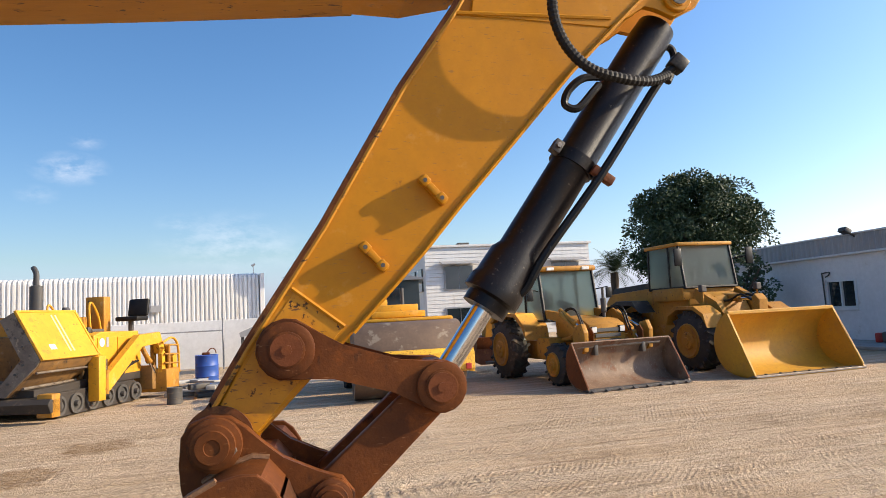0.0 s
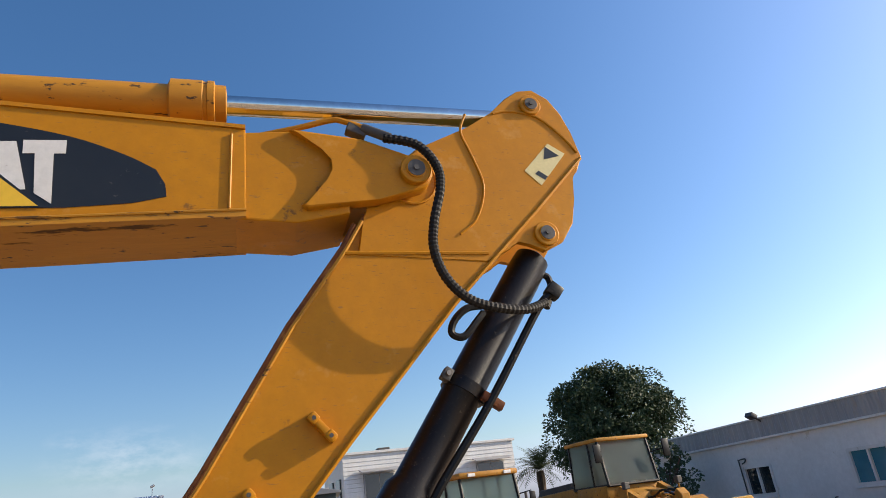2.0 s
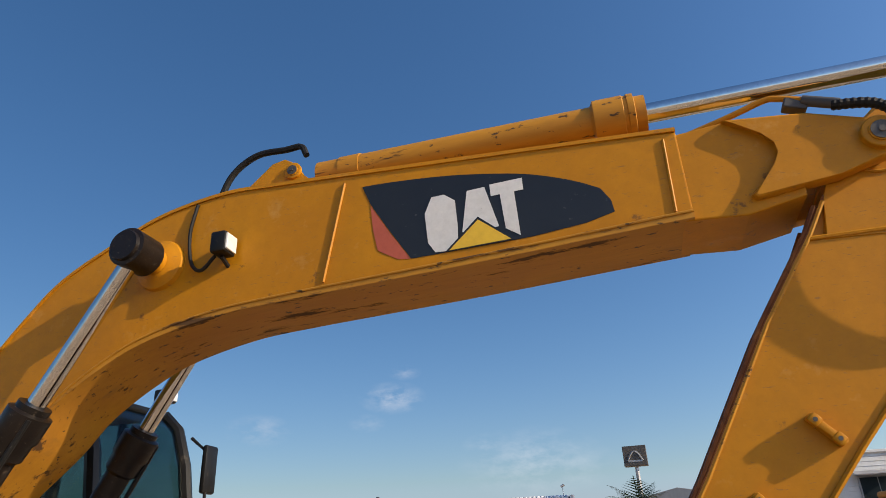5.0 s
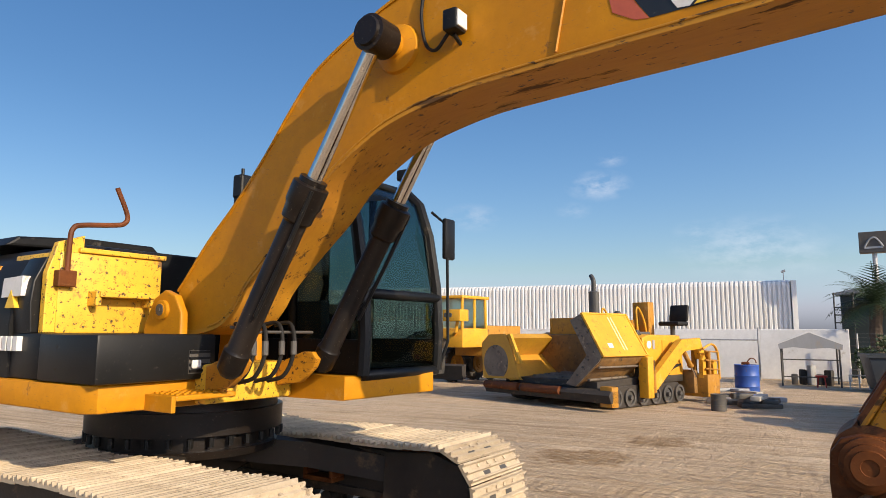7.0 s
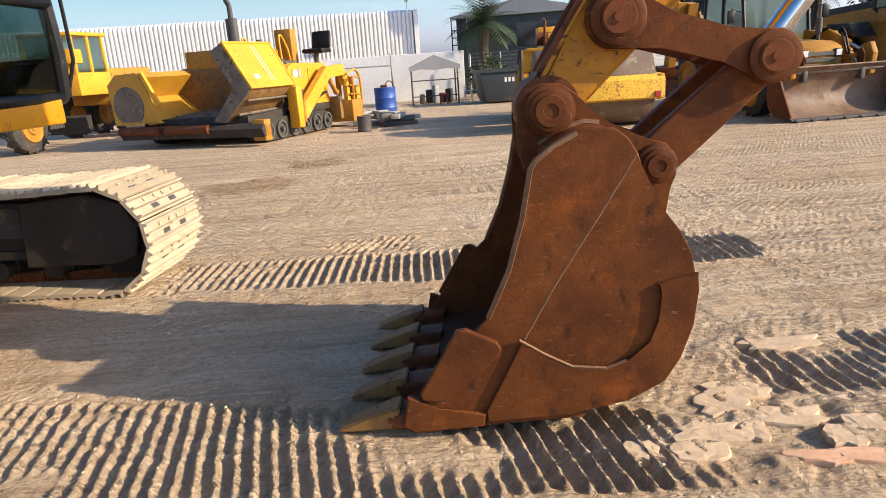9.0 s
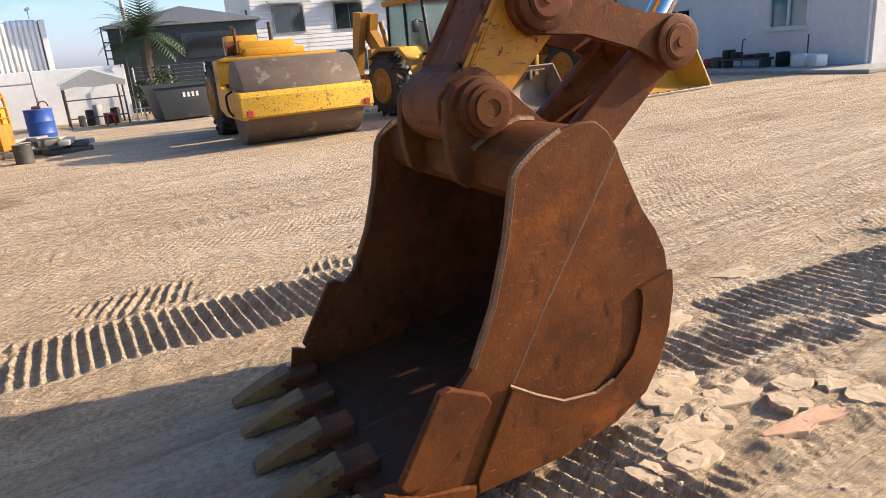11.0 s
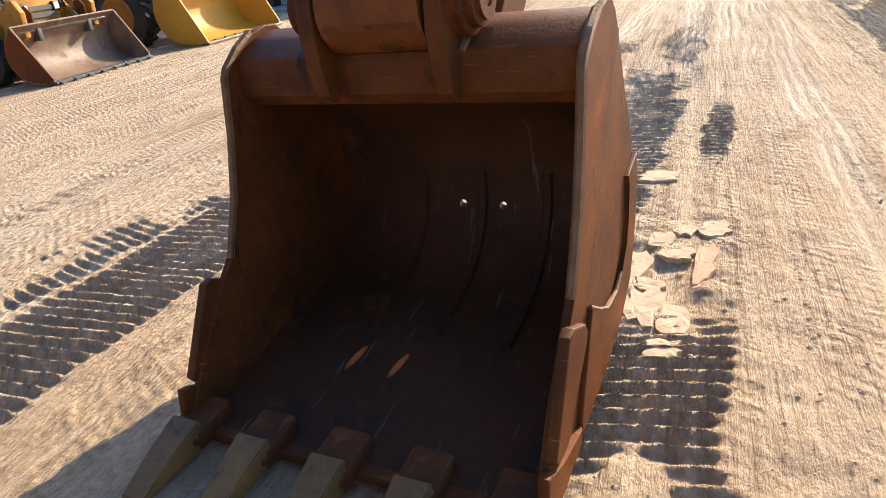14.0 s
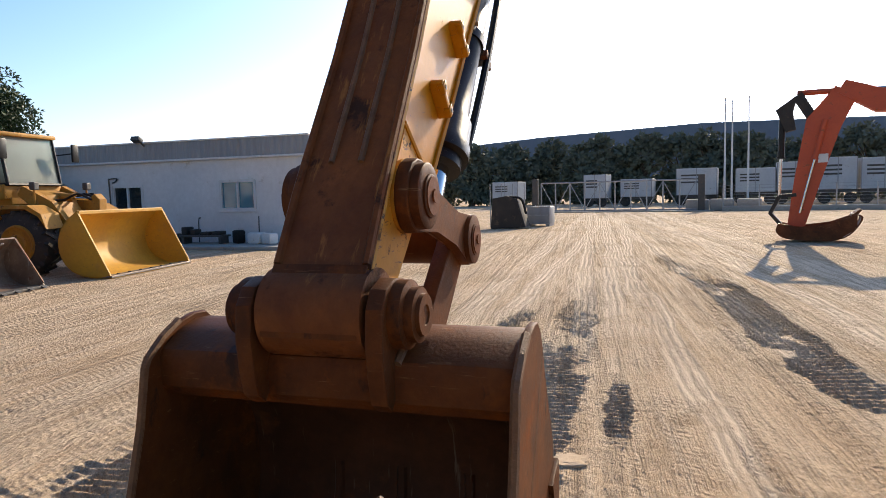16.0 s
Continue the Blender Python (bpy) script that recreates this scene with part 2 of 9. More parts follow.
YEL_BRIGHT = mat("bright_yellow", (0.71, 0.355, 0.022), (0.61, 0.29, 0.022), 1.2, 0.5, bump=0.05, stain=(0.34, 0.19, 0.05), stain_scale=6, stain_amount=0.32, stain_soft=0.12, spec=0.3, marks=(((0.10, 0.06, 0.03), 20, 0.06, 0.22, (1, 1, 0.6)), ((0.62, 0.46, 0.24), 3, 0.3, 0.3, (1, 1, 1))))
YEL_CHIP = mat("chipped_yellow", (0.78, 0.45, 0.03), (0.70, 0.38, 0.03), 1.2, 0.5, bump=0.06, stain=(0.06, 0.04, 0.025), stain_scale=38, stain_amount=0.42, stain_soft=0.03, marks=(((0.20, 0.10, 0.04), 9, 0.1, 0.3, (1, 1, 0.6)),))
YEL_OLD = mat("old_yellow", (0.48, 0.225, 0.022), (0.36, 0.165, 0.022), 1.8, 0.62, bump=0.08, stain=(0.17, 0.09, 0.04), stain_scale=5, stain_amount=0.5, stain_soft=0.22, spec=0.3, marks=(((0.05, 0.03, 0.02), 16, 0.08, 0.3, (1, 1, 0.5)), ((0.50, 0.38, 0.24), 3, 0.3, 0.3, (1, 1, 1))))
YEL_SCOOP = mat("scoop_yellow", (0.58, 0.31, 0.02), (0.47, 0.23, 0.02), 1.3, 0.6, bump=0.06, stain=(0.36, 0.22, 0.07), stain_scale=3, stain_amount=0.4, stain_soft=0.25, marks=(((0.20, 0.10, 0.04), 14, 0.1, 0.25, (1, 1, 3)),))
RUST = mat("rusty_steel", (0.175, 0.056, 0.014), (0.085, 0.028, 0.010), 3.5, 0.55, metal=0.0, bump=0.15, bump_scale=90, stain=(0.225, 0.064, 0.013), stain_scale=4.5, stain_amount=0.5, stain_rough=0.7, stain_soft=0.16, spec=0.12,
           marks=(((0.05, 0.020, 0.010), 2.6, 0.22, 0.62, (1, 1, 0.7)), ((0.04, 0.018, 0.011), 11, 0.1, 0.3, (1, 1, 0.5)), ((0.27, 0.13, 0.055), 20, 0.12, 0.2, (1, 0.3, 4))))
RUST_DARK = mat("dark_rusty_steel", (0.19, 0.060, 0.022), (0.10, 0.034, 0.014), 2.6, 0.5, metal=0.0, bump=0.15, bump_scale=80, stain=(0.27, 0.10, 0.032), stain_scale=6, stain_amount=0.4, stain_soft=0.14, spec=0.12,
                marks=(((0.07, 0.032, 0.018), 4, 0.14, 0.42, (1, 0.5, 2)), ((0.30, 0.16, 0.09), 14, 0.12, 0.2, (0.3, 3, 0.3))))
RUST_BACK = mat("peeling_rusty_plate", (0.25, 0.085, 0.024), (0.13, 0.044, 0.017), 4, 0.6, bump=0.3, bump_scale=60, stain=(0.055, 0.026, 0.016), stain_scale=7, stain_amount=0.5, stain_soft=0.1, spec=0.15,
                marks=(((0.36, 0.15, 0.04), 9, 0.1, 0.4, (0.4, 2, 0.4)),))
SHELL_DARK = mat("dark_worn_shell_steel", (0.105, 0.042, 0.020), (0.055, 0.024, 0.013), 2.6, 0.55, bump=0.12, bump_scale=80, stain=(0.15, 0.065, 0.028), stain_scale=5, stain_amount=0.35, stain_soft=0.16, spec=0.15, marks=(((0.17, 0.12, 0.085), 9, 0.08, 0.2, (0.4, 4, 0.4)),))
SCRAPED = mat("scraped_pale_steel", (0.27, 0.175, 0.11), (0.13, 0.075, 0.045), 2.2, 0.6, bump=0.2, stain=(0.16, 0.065, 0.03), stain_scale=3, stain_amount=0.6, stain_soft=0.1, marks=(((0.32, 0.26, 0.20), 14, 0.1, 0.3, (1, 3, 0.4)),))
RUST_WELD = mat("rusty_weld", (0.25, 0.125, 0.055), (0.16, 0.075, 0.032), 18, 0.6, metal=0.2, bump=0.4, bump_scale=120)
TOOTH = mat("worn_tooth_steel", (0.27, 0.135, 0.028), (0.15, 0.07, 0.02), 7, 0.6, bump=0.15, stain=(0.07, 0.045, 0.03), stain_scale=14, stain_amount=0.4, stain_soft=0.1)
BLACK = mat("black_paint", (0.007, 0.007, 0.0075), (0.012, 0.0115, 0.011), 3, 0.42, bump=0.06, stain=(0.055, 0.047, 0.038), stain_scale=9, stain_amount=0.15, spec=0.22, marks=(((0.09, 0.08, 0.065), 45, 0.05, 0.08, (1, 1, 1)),))
BLACK_OIL = mat("oily_black_barrel", (0.007, 0.006, 0.0055), (0.016, 0.011, 0.0085), 4, 0.36, bump=0.1, stain=(0.055, 0.04, 0.028), stain_scale=22, stain_amount=0.15, spec=0.25, marks=(((0.10, 0.08, 0.06), 60, 0.06, 0.18, (1, 1, 1)),))
BLACK_DUST = mat("dusty_black_frame", (0.018, 0.015, 0.013), (0.04, 0.03, 0.022), 2.5, 0.7, bump=0.2, stain=(0.15, 0.10, 0.06), stain_scale=4, stain_amount=0.4, stain_soft=0.14)
RUBBER = mat("black_rubber", (0.008, 0.0075, 0.007), (0.016, 0.014, 0.012), 8, 0.6, bump=0.2, spec=0.25)
TYRE = mat("dusty_tyre", (0.028, 0.026, 0.025), (0.06, 0.05, 0.04), 3, 0.85, bump=0.3, stain=(0.13, 0.10, 0.075), stain_scale=5, stain_amount=0.35)
CHROME = mat("chrome_rod", (0.75, 0.74, 0.72), (0.66, 0.64, 0.6), 2, 0.12, metal=1.0, bump=0.0)
STEEL_WORN = mat("worn_steel", (0.30, 0.27, 0.24), (0.20, 0.17, 0.14), 6, 0.5, metal=0.7, bump=0.15)
SHOE = mat("dust_caked_track_shoe", (0.50, 0.405, 0.285), (0.39, 0.31, 0.21), 6, 0.85, bump=0.4, bump_scale=50, stain=(0.14, 0.095, 0.06), stain_scale=9, stain_amount=0.34, stain_soft=0.1, vary=0.14)
GLASS = glass_mat("tinted_glass", (0.24, 0.33, 0.32))
GLASS_DUSTY = glass_mat("dusty_tinted_glass", (0.50, 0.60, 0.58), 0.3)
DARKGLASS = mat("dark_window_glass", (0.012, 0.018, 0.022), (0.02, 0.028, 0.032), 0.6, 0.06, bump=0.0, spec=0.7)
BLUEGLASS = mat("blue_reflective_glass", (0.03, 0.15, 0.22), (0.05, 0.22, 0.30), 0.8, 0.05, bump=0.0, spec=0.9)
WHITE = mat("white_plaster", (0.70, 0.69, 0.68), (0.62, 0.61, 0.60), 0.7, 0.85, bump=0.2, stain=(0.48, 0.45, 0.41), stain_scale=1.3, stain_amount=0.25)
WHITE_METAL = mat("white_sheet_metal", (0.66, 0.66, 0.65), (0.60, 0.59, 0.57), 0.5, 0.5, bump=0.03, stain=(0.45, 0.42, 0.38), stain_scale=1.1, stain_amount=0.2, stretch=(1, 1, 0.2))
GREY_METAL = mat("grey_sheet_metal", (0.33, 0.33, 0.33), (0.27, 0.27, 0.275), 0.6, 0.55, bump=0.05, stain=(0.30, 0.26, 0.22), stain_scale=1.5, stain_amount=0.3, stretch=(1, 1, 0.25))
DARK_METAL = mat("dark_metal", (0.05, 0.05, 0.05), (0.08, 0.07, 0.06), 4, 0.6, bump=0.1, stain=(0.12, 0.09, 0.06), stain_scale=8, stain_amount=0.3)
GALV = mat("galvanised_steel", (0.42, 0.42, 0.42), (0.33, 0.33, 0.33), 5, 0.5, metal=0.6, bump=0.05)
BLUE = mat("blue_drum_paint", (0.02, 0.07, 0.30), (0.03, 0.09, 0.36), 4, 0.5, bump=0.08, stain=(0.15, 0.08, 0.05), stain_scale=6, stain_amount=0.3)
ORANGE = mat("orange_excavator_paint", (0.55, 0.085, 0.02), (0.48, 0.07, 0.02), 2, 0.5, bump=0.05, stain=(0.20, 0.08, 0.04), stain_scale=5, stain_amount=0.25)
LEAF = mat("tree_leaf", (0.045, 0.075, 0.02), (0.025, 0.05, 0.014), 1.5, 0.6, bump=0.0, vary=0.0)
# far belt only: distance haze and light through leaves put into a paler green
LEAF_HAZED = mat("dusty_leaf", (0.17, 0.18, 0.13), (0.12, 0.135, 0.09), 0.6, 0.8, bump=0.0)
LEAF_PALM = mat("palm_leaf", (0.06, 0.09, 0.035), (0.04, 0.065, 0.025), 1.5, 0.6, bump=0.0)
BARK = mat("bark", (0.12, 0.085, 0.06), (0.08, 0.055, 0.04), 6, 0.9, bump=0.5, bump_scale=30)
CONCRETE = mat("concrete", (0.40, 0.37, 0.33), (0.33, 0.30, 0.26), 2, 0.9, bump=0.3, stain=(0.25, 0.22, 0.18), stain_scale=3, stain_amount=0.3)
WHITE_DECAL = mat("white_decal", (0.72, 0.70, 0.66), (0.66, 0.64, 0.60), 3, 0.5, bump=0.0, stain=(0.4, 0.36, 0.3), stain_scale=8, stain_amount=0.1)
RED_DECAL = mat("faded_red_decal", (0.48, 0.10, 0.05), (0.42, 0.09, 0.045), 3, 0.5, bump=0.0)
YEL_DECAL = mat("yellow_decal", (0.80, 0.50, 0.03), (0.74, 0.45, 0.03), 3, 0.5, bump=0.0)
BLACK_DECAL = mat("black_decal", (0.012, 0.013, 0.015), (0.018, 0.019, 0.02), 3, 0.35, bump=0.0, stain=(0.10, 0.09, 0.08), stain_scale=20, stain_amount=0.05)
PALE_DECAL = mat("pale_yellow_label", (0.72, 0.62, 0.30), (0.66, 0.56, 0.26), 6, 0.5, bump=0.0)
LAMP_LENS = mat("lamp_lens", (0.75, 0.74, 0.70), (0.66, 0.65, 0.62), 20, 0.15, bump=0.1, spec=0.8)
RED_PLASTIC = mat("red_plastic", (0.45, 0.03, 0.02), (0.36, 0.025, 0.02), 4, 0.5, bump=0.05)

# ---- ground ----
EX = pose(-0.108, 2.945, 0, 0, 0, -5.6)      # the excavator's frame: x along its boom, y across
EXI = EX.inverted()


def sand_material():
    m = bpy.data.materials.new("dusty_sand")
    m.use_nodes = True
    n, l = m.node_tree.nodes, m.node_tree.links
    b = n["Principled BSDF"]
    tc = n.new("ShaderNodeTexCoord")

    def nz(s, d=6.0, r=0.6, stretch=None, turn=0.0):
        t = n.new("ShaderNodeTexNoise")
        t.inputs["Scale"].default_value, t.inputs["Detail"].default_value, t.inputs["Roughness"].default_value = s, d, r
        mp = n.new("ShaderNodeMapping")
        if stretch:
            mp.inputs["Scale"].default_value = stretch
        mp.inputs["Rotation"].default_value = (0, 0, turn)
        l.new(tc.outputs["Object"], mp.inputs["Vector"])
        l.new(mp.outputs["Vector"], t.inputs["Vector"])
        return t.outputs["Fac"]

    def rng(src, a, z, c=0.0, d=1.0):
        r = n.new("ShaderNodeMapRange")
        for k, v in zip(("From Min", "From Max", "To Min", "To Max"), (a, z, c, d)):
            r.inputs[k].default_value = v
        l.new(src, r.inputs["Value"])
        return r.outputs["Result"]

    def mix(f, a, z):
        x = n.new("ShaderNodeMix")
        x.data_type = "RGBA"
        l.new(f, x.inputs[0])
        for src, k in ((a, 6), (z, 7)):
            if isinstance(src, tuple):
                x.inputs[k].default_value = (*src, 1.0)
            else:
                l.new(src, x.inputs[k])
        return x.outputs[2]

    def calc(op, a, c=None):
        s = n.new("ShaderNodeMath")
        s.operation = op
        for i, v in enumerate((a, c)):
            if v is None:
                continue
            if isinstance(v, (int, float)):
                s.inputs[i].default_value = v
            else:
                l.new(v, s.inputs[i])
        return s.outputs[0]
    col = mix(rng(nz(0.35, 5), 0.38, 0.62), (0.66, 0.465, 0.29), (0.55, 0.38, 0.225))
    col = mix(rng(nz(1.3, 6, 0.65, (0.35, 1.6, 1)), 0.42, 0.66), col, (0.70, 0.53, 0.355))
    col = mix(rng(nz(0.9, 7, 0.7), 0.57, 0.66), col, (0.41, 0.28, 0.165))
    # wheel streaks: long pale and dark lines, in two directions
    for turn, seed in ((0.02, 0.0), (-0.22, 1.0), (0.3, 2.0)):
        f = n.new("ShaderNodeMath")
        f.operation = "MULTIPLY"
        l.new(rng(nz(1.0, 3, 0.6, (0.07, 3.4 + seed, 1), turn), 0.47, 0.62, 0, 0.62), f.inputs[0])
        l.new(rng(nz(0.16 + 0.05 * seed, 3, 0.5), 0.44, 0.58), f.inputs[1])
        col = mix(f.outputs[0], col, ((0.78, 0.625, 0.45), (0.39, 0.27, 0.165), (0.76, 0.60, 0.425))[int(seed)])
    col = mix(rng(nz(26, 5, 0.75), 0.48, 0.78), col, (0.30, 0.21, 0.13))
    col = mix(rng(nz(48, 4, 0.75), 0.52, 0.74, 0, 0.8), col, (0.84, 0.68, 0.50))
    # fine scrapes of many wheels, along the yard and slightly across it
    for turn, wide in ((-0.04, 15.0), (0.10, 9.0), (-0.20, 11.0)):
        f = calc("MULTIPLY", rng(nz(1.0, 5, 0.75, (0.5, wide, 1), turn), 0.50, 0.66, 0, 0.9), rng(nz(0.33, 4, 0.6, (0.5, 1, 1), turn * 3), 0.43, 0.60))
        col = mix(f, col, (0.36, 0.25, 0.15))
        f = calc("MULTIPLY", rng(nz(1.1, 5, 0.75, (0.4, wide * 0.8, 1), turn + 0.03), 0.54, 0.68, 0, 0.8), rng(nz(0.27, 4, 0.6, (0.5, 1, 1), turn * 2), 0.42, 0.60))
        col = mix(f, col, (0.86, 0.69, 0.50))
    # pale tyre lanes that run out to the gate: start, place, slope, half width
    xyz = n.new("ShaderNodeSeparateXYZ")
    l.new(tc.outputs["Object"], xyz.inputs[0])
    px, py = xyz.outputs["X"], xyz.outputs["Y"]
    sway = calc("MULTIPLY", calc("SUBTRACT", nz(0.22, 2), 0.5), 0.5)
    worn = rng(nz(1.6, 5, 0.65), 0.34, 0.52)
    lanes, ribs = None, None
    for x0, y0, slope, half, first in ((5.07, 2.22, -0.012, 0.14, 3.8), (4.6, 1.64, -0.05, 0.14, 3.6), (0.74, 1.31, 0.005, 0.13, -0.4), (10.0, -2.05, 0.0, 0.30, 3.0), (6.5, -0.65, -0.024, 0.16, 2.0),
                                       (9.1, 2.9, -0.075, 0.15, 5.0), (9.15, 3.46, -0.045, 0.15, 5.0), (5.8, 1.87, -0.032, 0.14, 4.5), (6.0, 0.35, 0.012, 0.14, 3.0), (4.0, -1.55, 0.03, 0.15, 1.5)):
        w = calc("ADD", calc("SUBTRACT", py, calc("ADD", calc("MULTIPLY", calc("SUBTRACT", px, x0), slope), y0)), sway)
        f = calc("MULTIPLY", calc("MULTIPLY", rng(calc("ABSOLUTE", w), half - 0.03, half + 0.025, 1, 0), rng(px, first, first + 2.0)), worn)
        rib = calc("MULTIPLY", f, calc("SINE", calc("MULTIPLY", w, 2 * math.pi / (half * 0.62))))
        lanes = f if lanes is None else calc("MAXIMUM", lanes, f)
        ribs = rib if ribs is None else calc("ADD", ribs, rib)
    col = mix(calc("MULTIPLY", lanes, 0.8), col, (0.80, 0.64, 0.465))
    col = mix(rng(ribs, -0.2, -1.0, 0, 0.55), col, (0.45, 0.325, 0.21))
    ragged = calc("MULTIPLY", calc("SUBTRACT", nz(2.6, 6, 0.7), 0.5), 2.4)
    for x0, y0, wide, deep in ((-3.1, 8.9, 0.75, 0.62), (-2.4, 10.7, 0.55, 0.62), (-4.6, 7.2, 0.5, 0.4)):
        far = calc("SQRT", calc("ADD", calc("POWER", calc("DIVIDE", calc("SUBTRACT", px, x0), wide), 2.0), calc("POWER", calc("DIVIDE", calc("SUBTRACT", py, y0), deep), 2.0)))
        col = mix(calc("MULTIPLY", rng(calc("ADD", far, ragged), 1.05, 0.65, 0, 0.8), rng(nz(9, 5, 0.7, (0.6, 2.0, 1)), 0.36, 0.56, 0.25, 1)), col, (0.27, 0.155, 0.065))
    l.new(col, b.inputs["Base Color"])
    b.inputs["Roughness"].default_value = 0.95
    b.inputs["Specular IOR Level"].default_value = 0.15
    h = n.new("ShaderNodeMath")
    h.operation = "ADD"
    l.new(rng(nz(14, 8, 0.72), 0, 1, 0, 0.40), h.inputs[0])
    l.new(rng(nz(4, 7, 0.68, (0.25, 2.2, 1)), 0, 1, 0, 1.0), h.inputs[1])
    h2 = n.new("ShaderNodeMath")
    h2.operation = "ADD"
    l.new(h.outputs[0], h2.inputs[0])
    l.new(rng(nz(75, 5, 0.75), 0, 1, 0, 0.16), h2.inputs[1])

    def plus(a, c):
        s = n.new("ShaderNodeMath")
        s.operation = "ADD"
        l.new(a, s.inputs[0])
        l.new(c, s.inputs[1])
        return s.outputs[0]

    def times(a, c):
        s = n.new("ShaderNodeMath")
        s.operation = "MULTIPLY"
        l.new(a, s.inputs[0])
        l.new(c, s.inputs[1])
        return s.outputs[0]
    height = plus(h2.outputs[0], calc("MULTIPLY", ribs, 0.12))
    # crumbs and small clods, in patches
    vo = n.new("ShaderNodeTexVoronoi")
    vo.inputs["Scale"].default_value, vo.inputs["Randomness"].default_value = 30.0, 1.0
    l.new(tc.outputs["Object"], vo.inputs["Vector"])
    height = plus(height, times(rng(vo.outputs["Distance"], 0.08, 0.5, 0.13, 0), rng(nz(1.7, 5, 0.65), 0.42, 0.58, 0.25, 1)))
    height = plus(height, rng(nz(34, 4, 0.7, (0.55, 1.3, 1)), 0.3, 0.7, 0, 0.10))
    # grooves and lug prints of tyres that crossed the yard
    for turn, pitch, skew in ((0.03, 0.055, 0.5), (-0.16, 0.075, -0.6), (0.24, 0.06, 0.5)):
        lane = times(rng(nz(1.0, 2, 0.5, (0.05, 2.4, 1), turn), 0.47, 0.53), rng(nz(0.5, 3, 0.6), 0.36, 0.50))
        mp = n.new("ShaderNodeMapping")
        mp.inputs["Rotation"].default_value = (0, 0, turn + skew)
        l.new(tc.outputs["Object"], mp.inputs["Vector"])
        wv = n.new("ShaderNodeTexWave")
        wv.inputs["Scale"].default_value = 0.314 / pitch
        wv.inputs["Distortion"].default_value, wv.inputs["Detail"].default_value, wv.inputs["Detail Scale"].default_value = 2.5, 3.0, 2.0
        l.new(mp.outputs["Vector"], wv.inputs["Vector"])
        height = plus(height, times(lane, rng(wv.outputs["Fac"], 0, 1, 0, 0.09)))
        height = plus(height, times(lane, rng(nz(1.0, 4, 0.7, (0.3, 12, 1), turn), 0.35, 0.65, 0, 0.25)))
    bp = n.new("ShaderNodeBump")
    bp.inputs["Strength"].default_value, bp.inputs["Distance"].default_value = 1.0, 0.10
    l.new(height, bp.inputs["Height"])
    l.new(bp.outputs["Normal"], b.inputs["Normal"])
    return m


SAND = sand_material()


def steps(a, b, d):
    return list(np.arange(a, b, d))


def outward(a, d, far, grow=1.22):
    out, x = [], a
    while abs(x) < far:
        x += d
        d *= grow
        out.append(x)
    return out


GX = outward(-3.6, -0.04, 2500)[::-1] + steps(-3.6, 5.2, 0.0125) + steps(5.2, 9.0, 0.018) + steps(9.0, 14.0, 0.03) + outward(14.0, 0.05, 2500)
GY = outward(-5.0, -0.08, 2500)[::-1] + steps(-5.0, -0.3, 0.055) + steps(-0.3, 1.8, 0.03) + steps(1.8, 3.1, 0.0145) + steps(3.1, 5.8, 0.03) + steps(5.8, 11.0, 0.07) + outward(11.0, 0.09, 2500)


def smooth_noise(x, y, s, seed):
    """Value noise on a hashed lattice, for arrays."""
    x, y = x * s + seed * 17.13, y * s - seed * 9.71
    i, j = np.floor(x), np.floor(y)
    fx, fy = x - i, y - j
    fx, fy = fx * fx * (3 - 2 * fx), fy * fy * (3 - 2 * fy)

    def hsh(a, b):
        v = np.sin(a * 127.1 + b * 311.7 + seed * 74.7) * 43758.5453
        return v - np.floor(v)
    return (hsh(i, j) * (1 - fx) + hsh(i + 1, j) * fx) * (1 - fy) + (hsh(i, j + 1) * (1 - fx) + hsh(i + 1, j + 1) * fx) * fy


def fbm(x, y, s, seed, k=4):
    return sum(smooth_noise(x, y, s * 2 ** a, seed + a) * 0.5 ** a for a in range(k)) / sum(0.5 ** a for a in range(k))


def band(v, a, b, soft=0.05):
    return np.clip((v - a) / soft, 0, 1) * np.clip((b - v) / soft, 0, 1)


def along(u, pts):
    """Middle and half width of a lane at u, from (u, v, half width) knots."""
    k = np.array(pts)
    return np.interp(u, k[:, 0], k[:, 1]), np.interp(u, k[:, 0], k[:, 2])


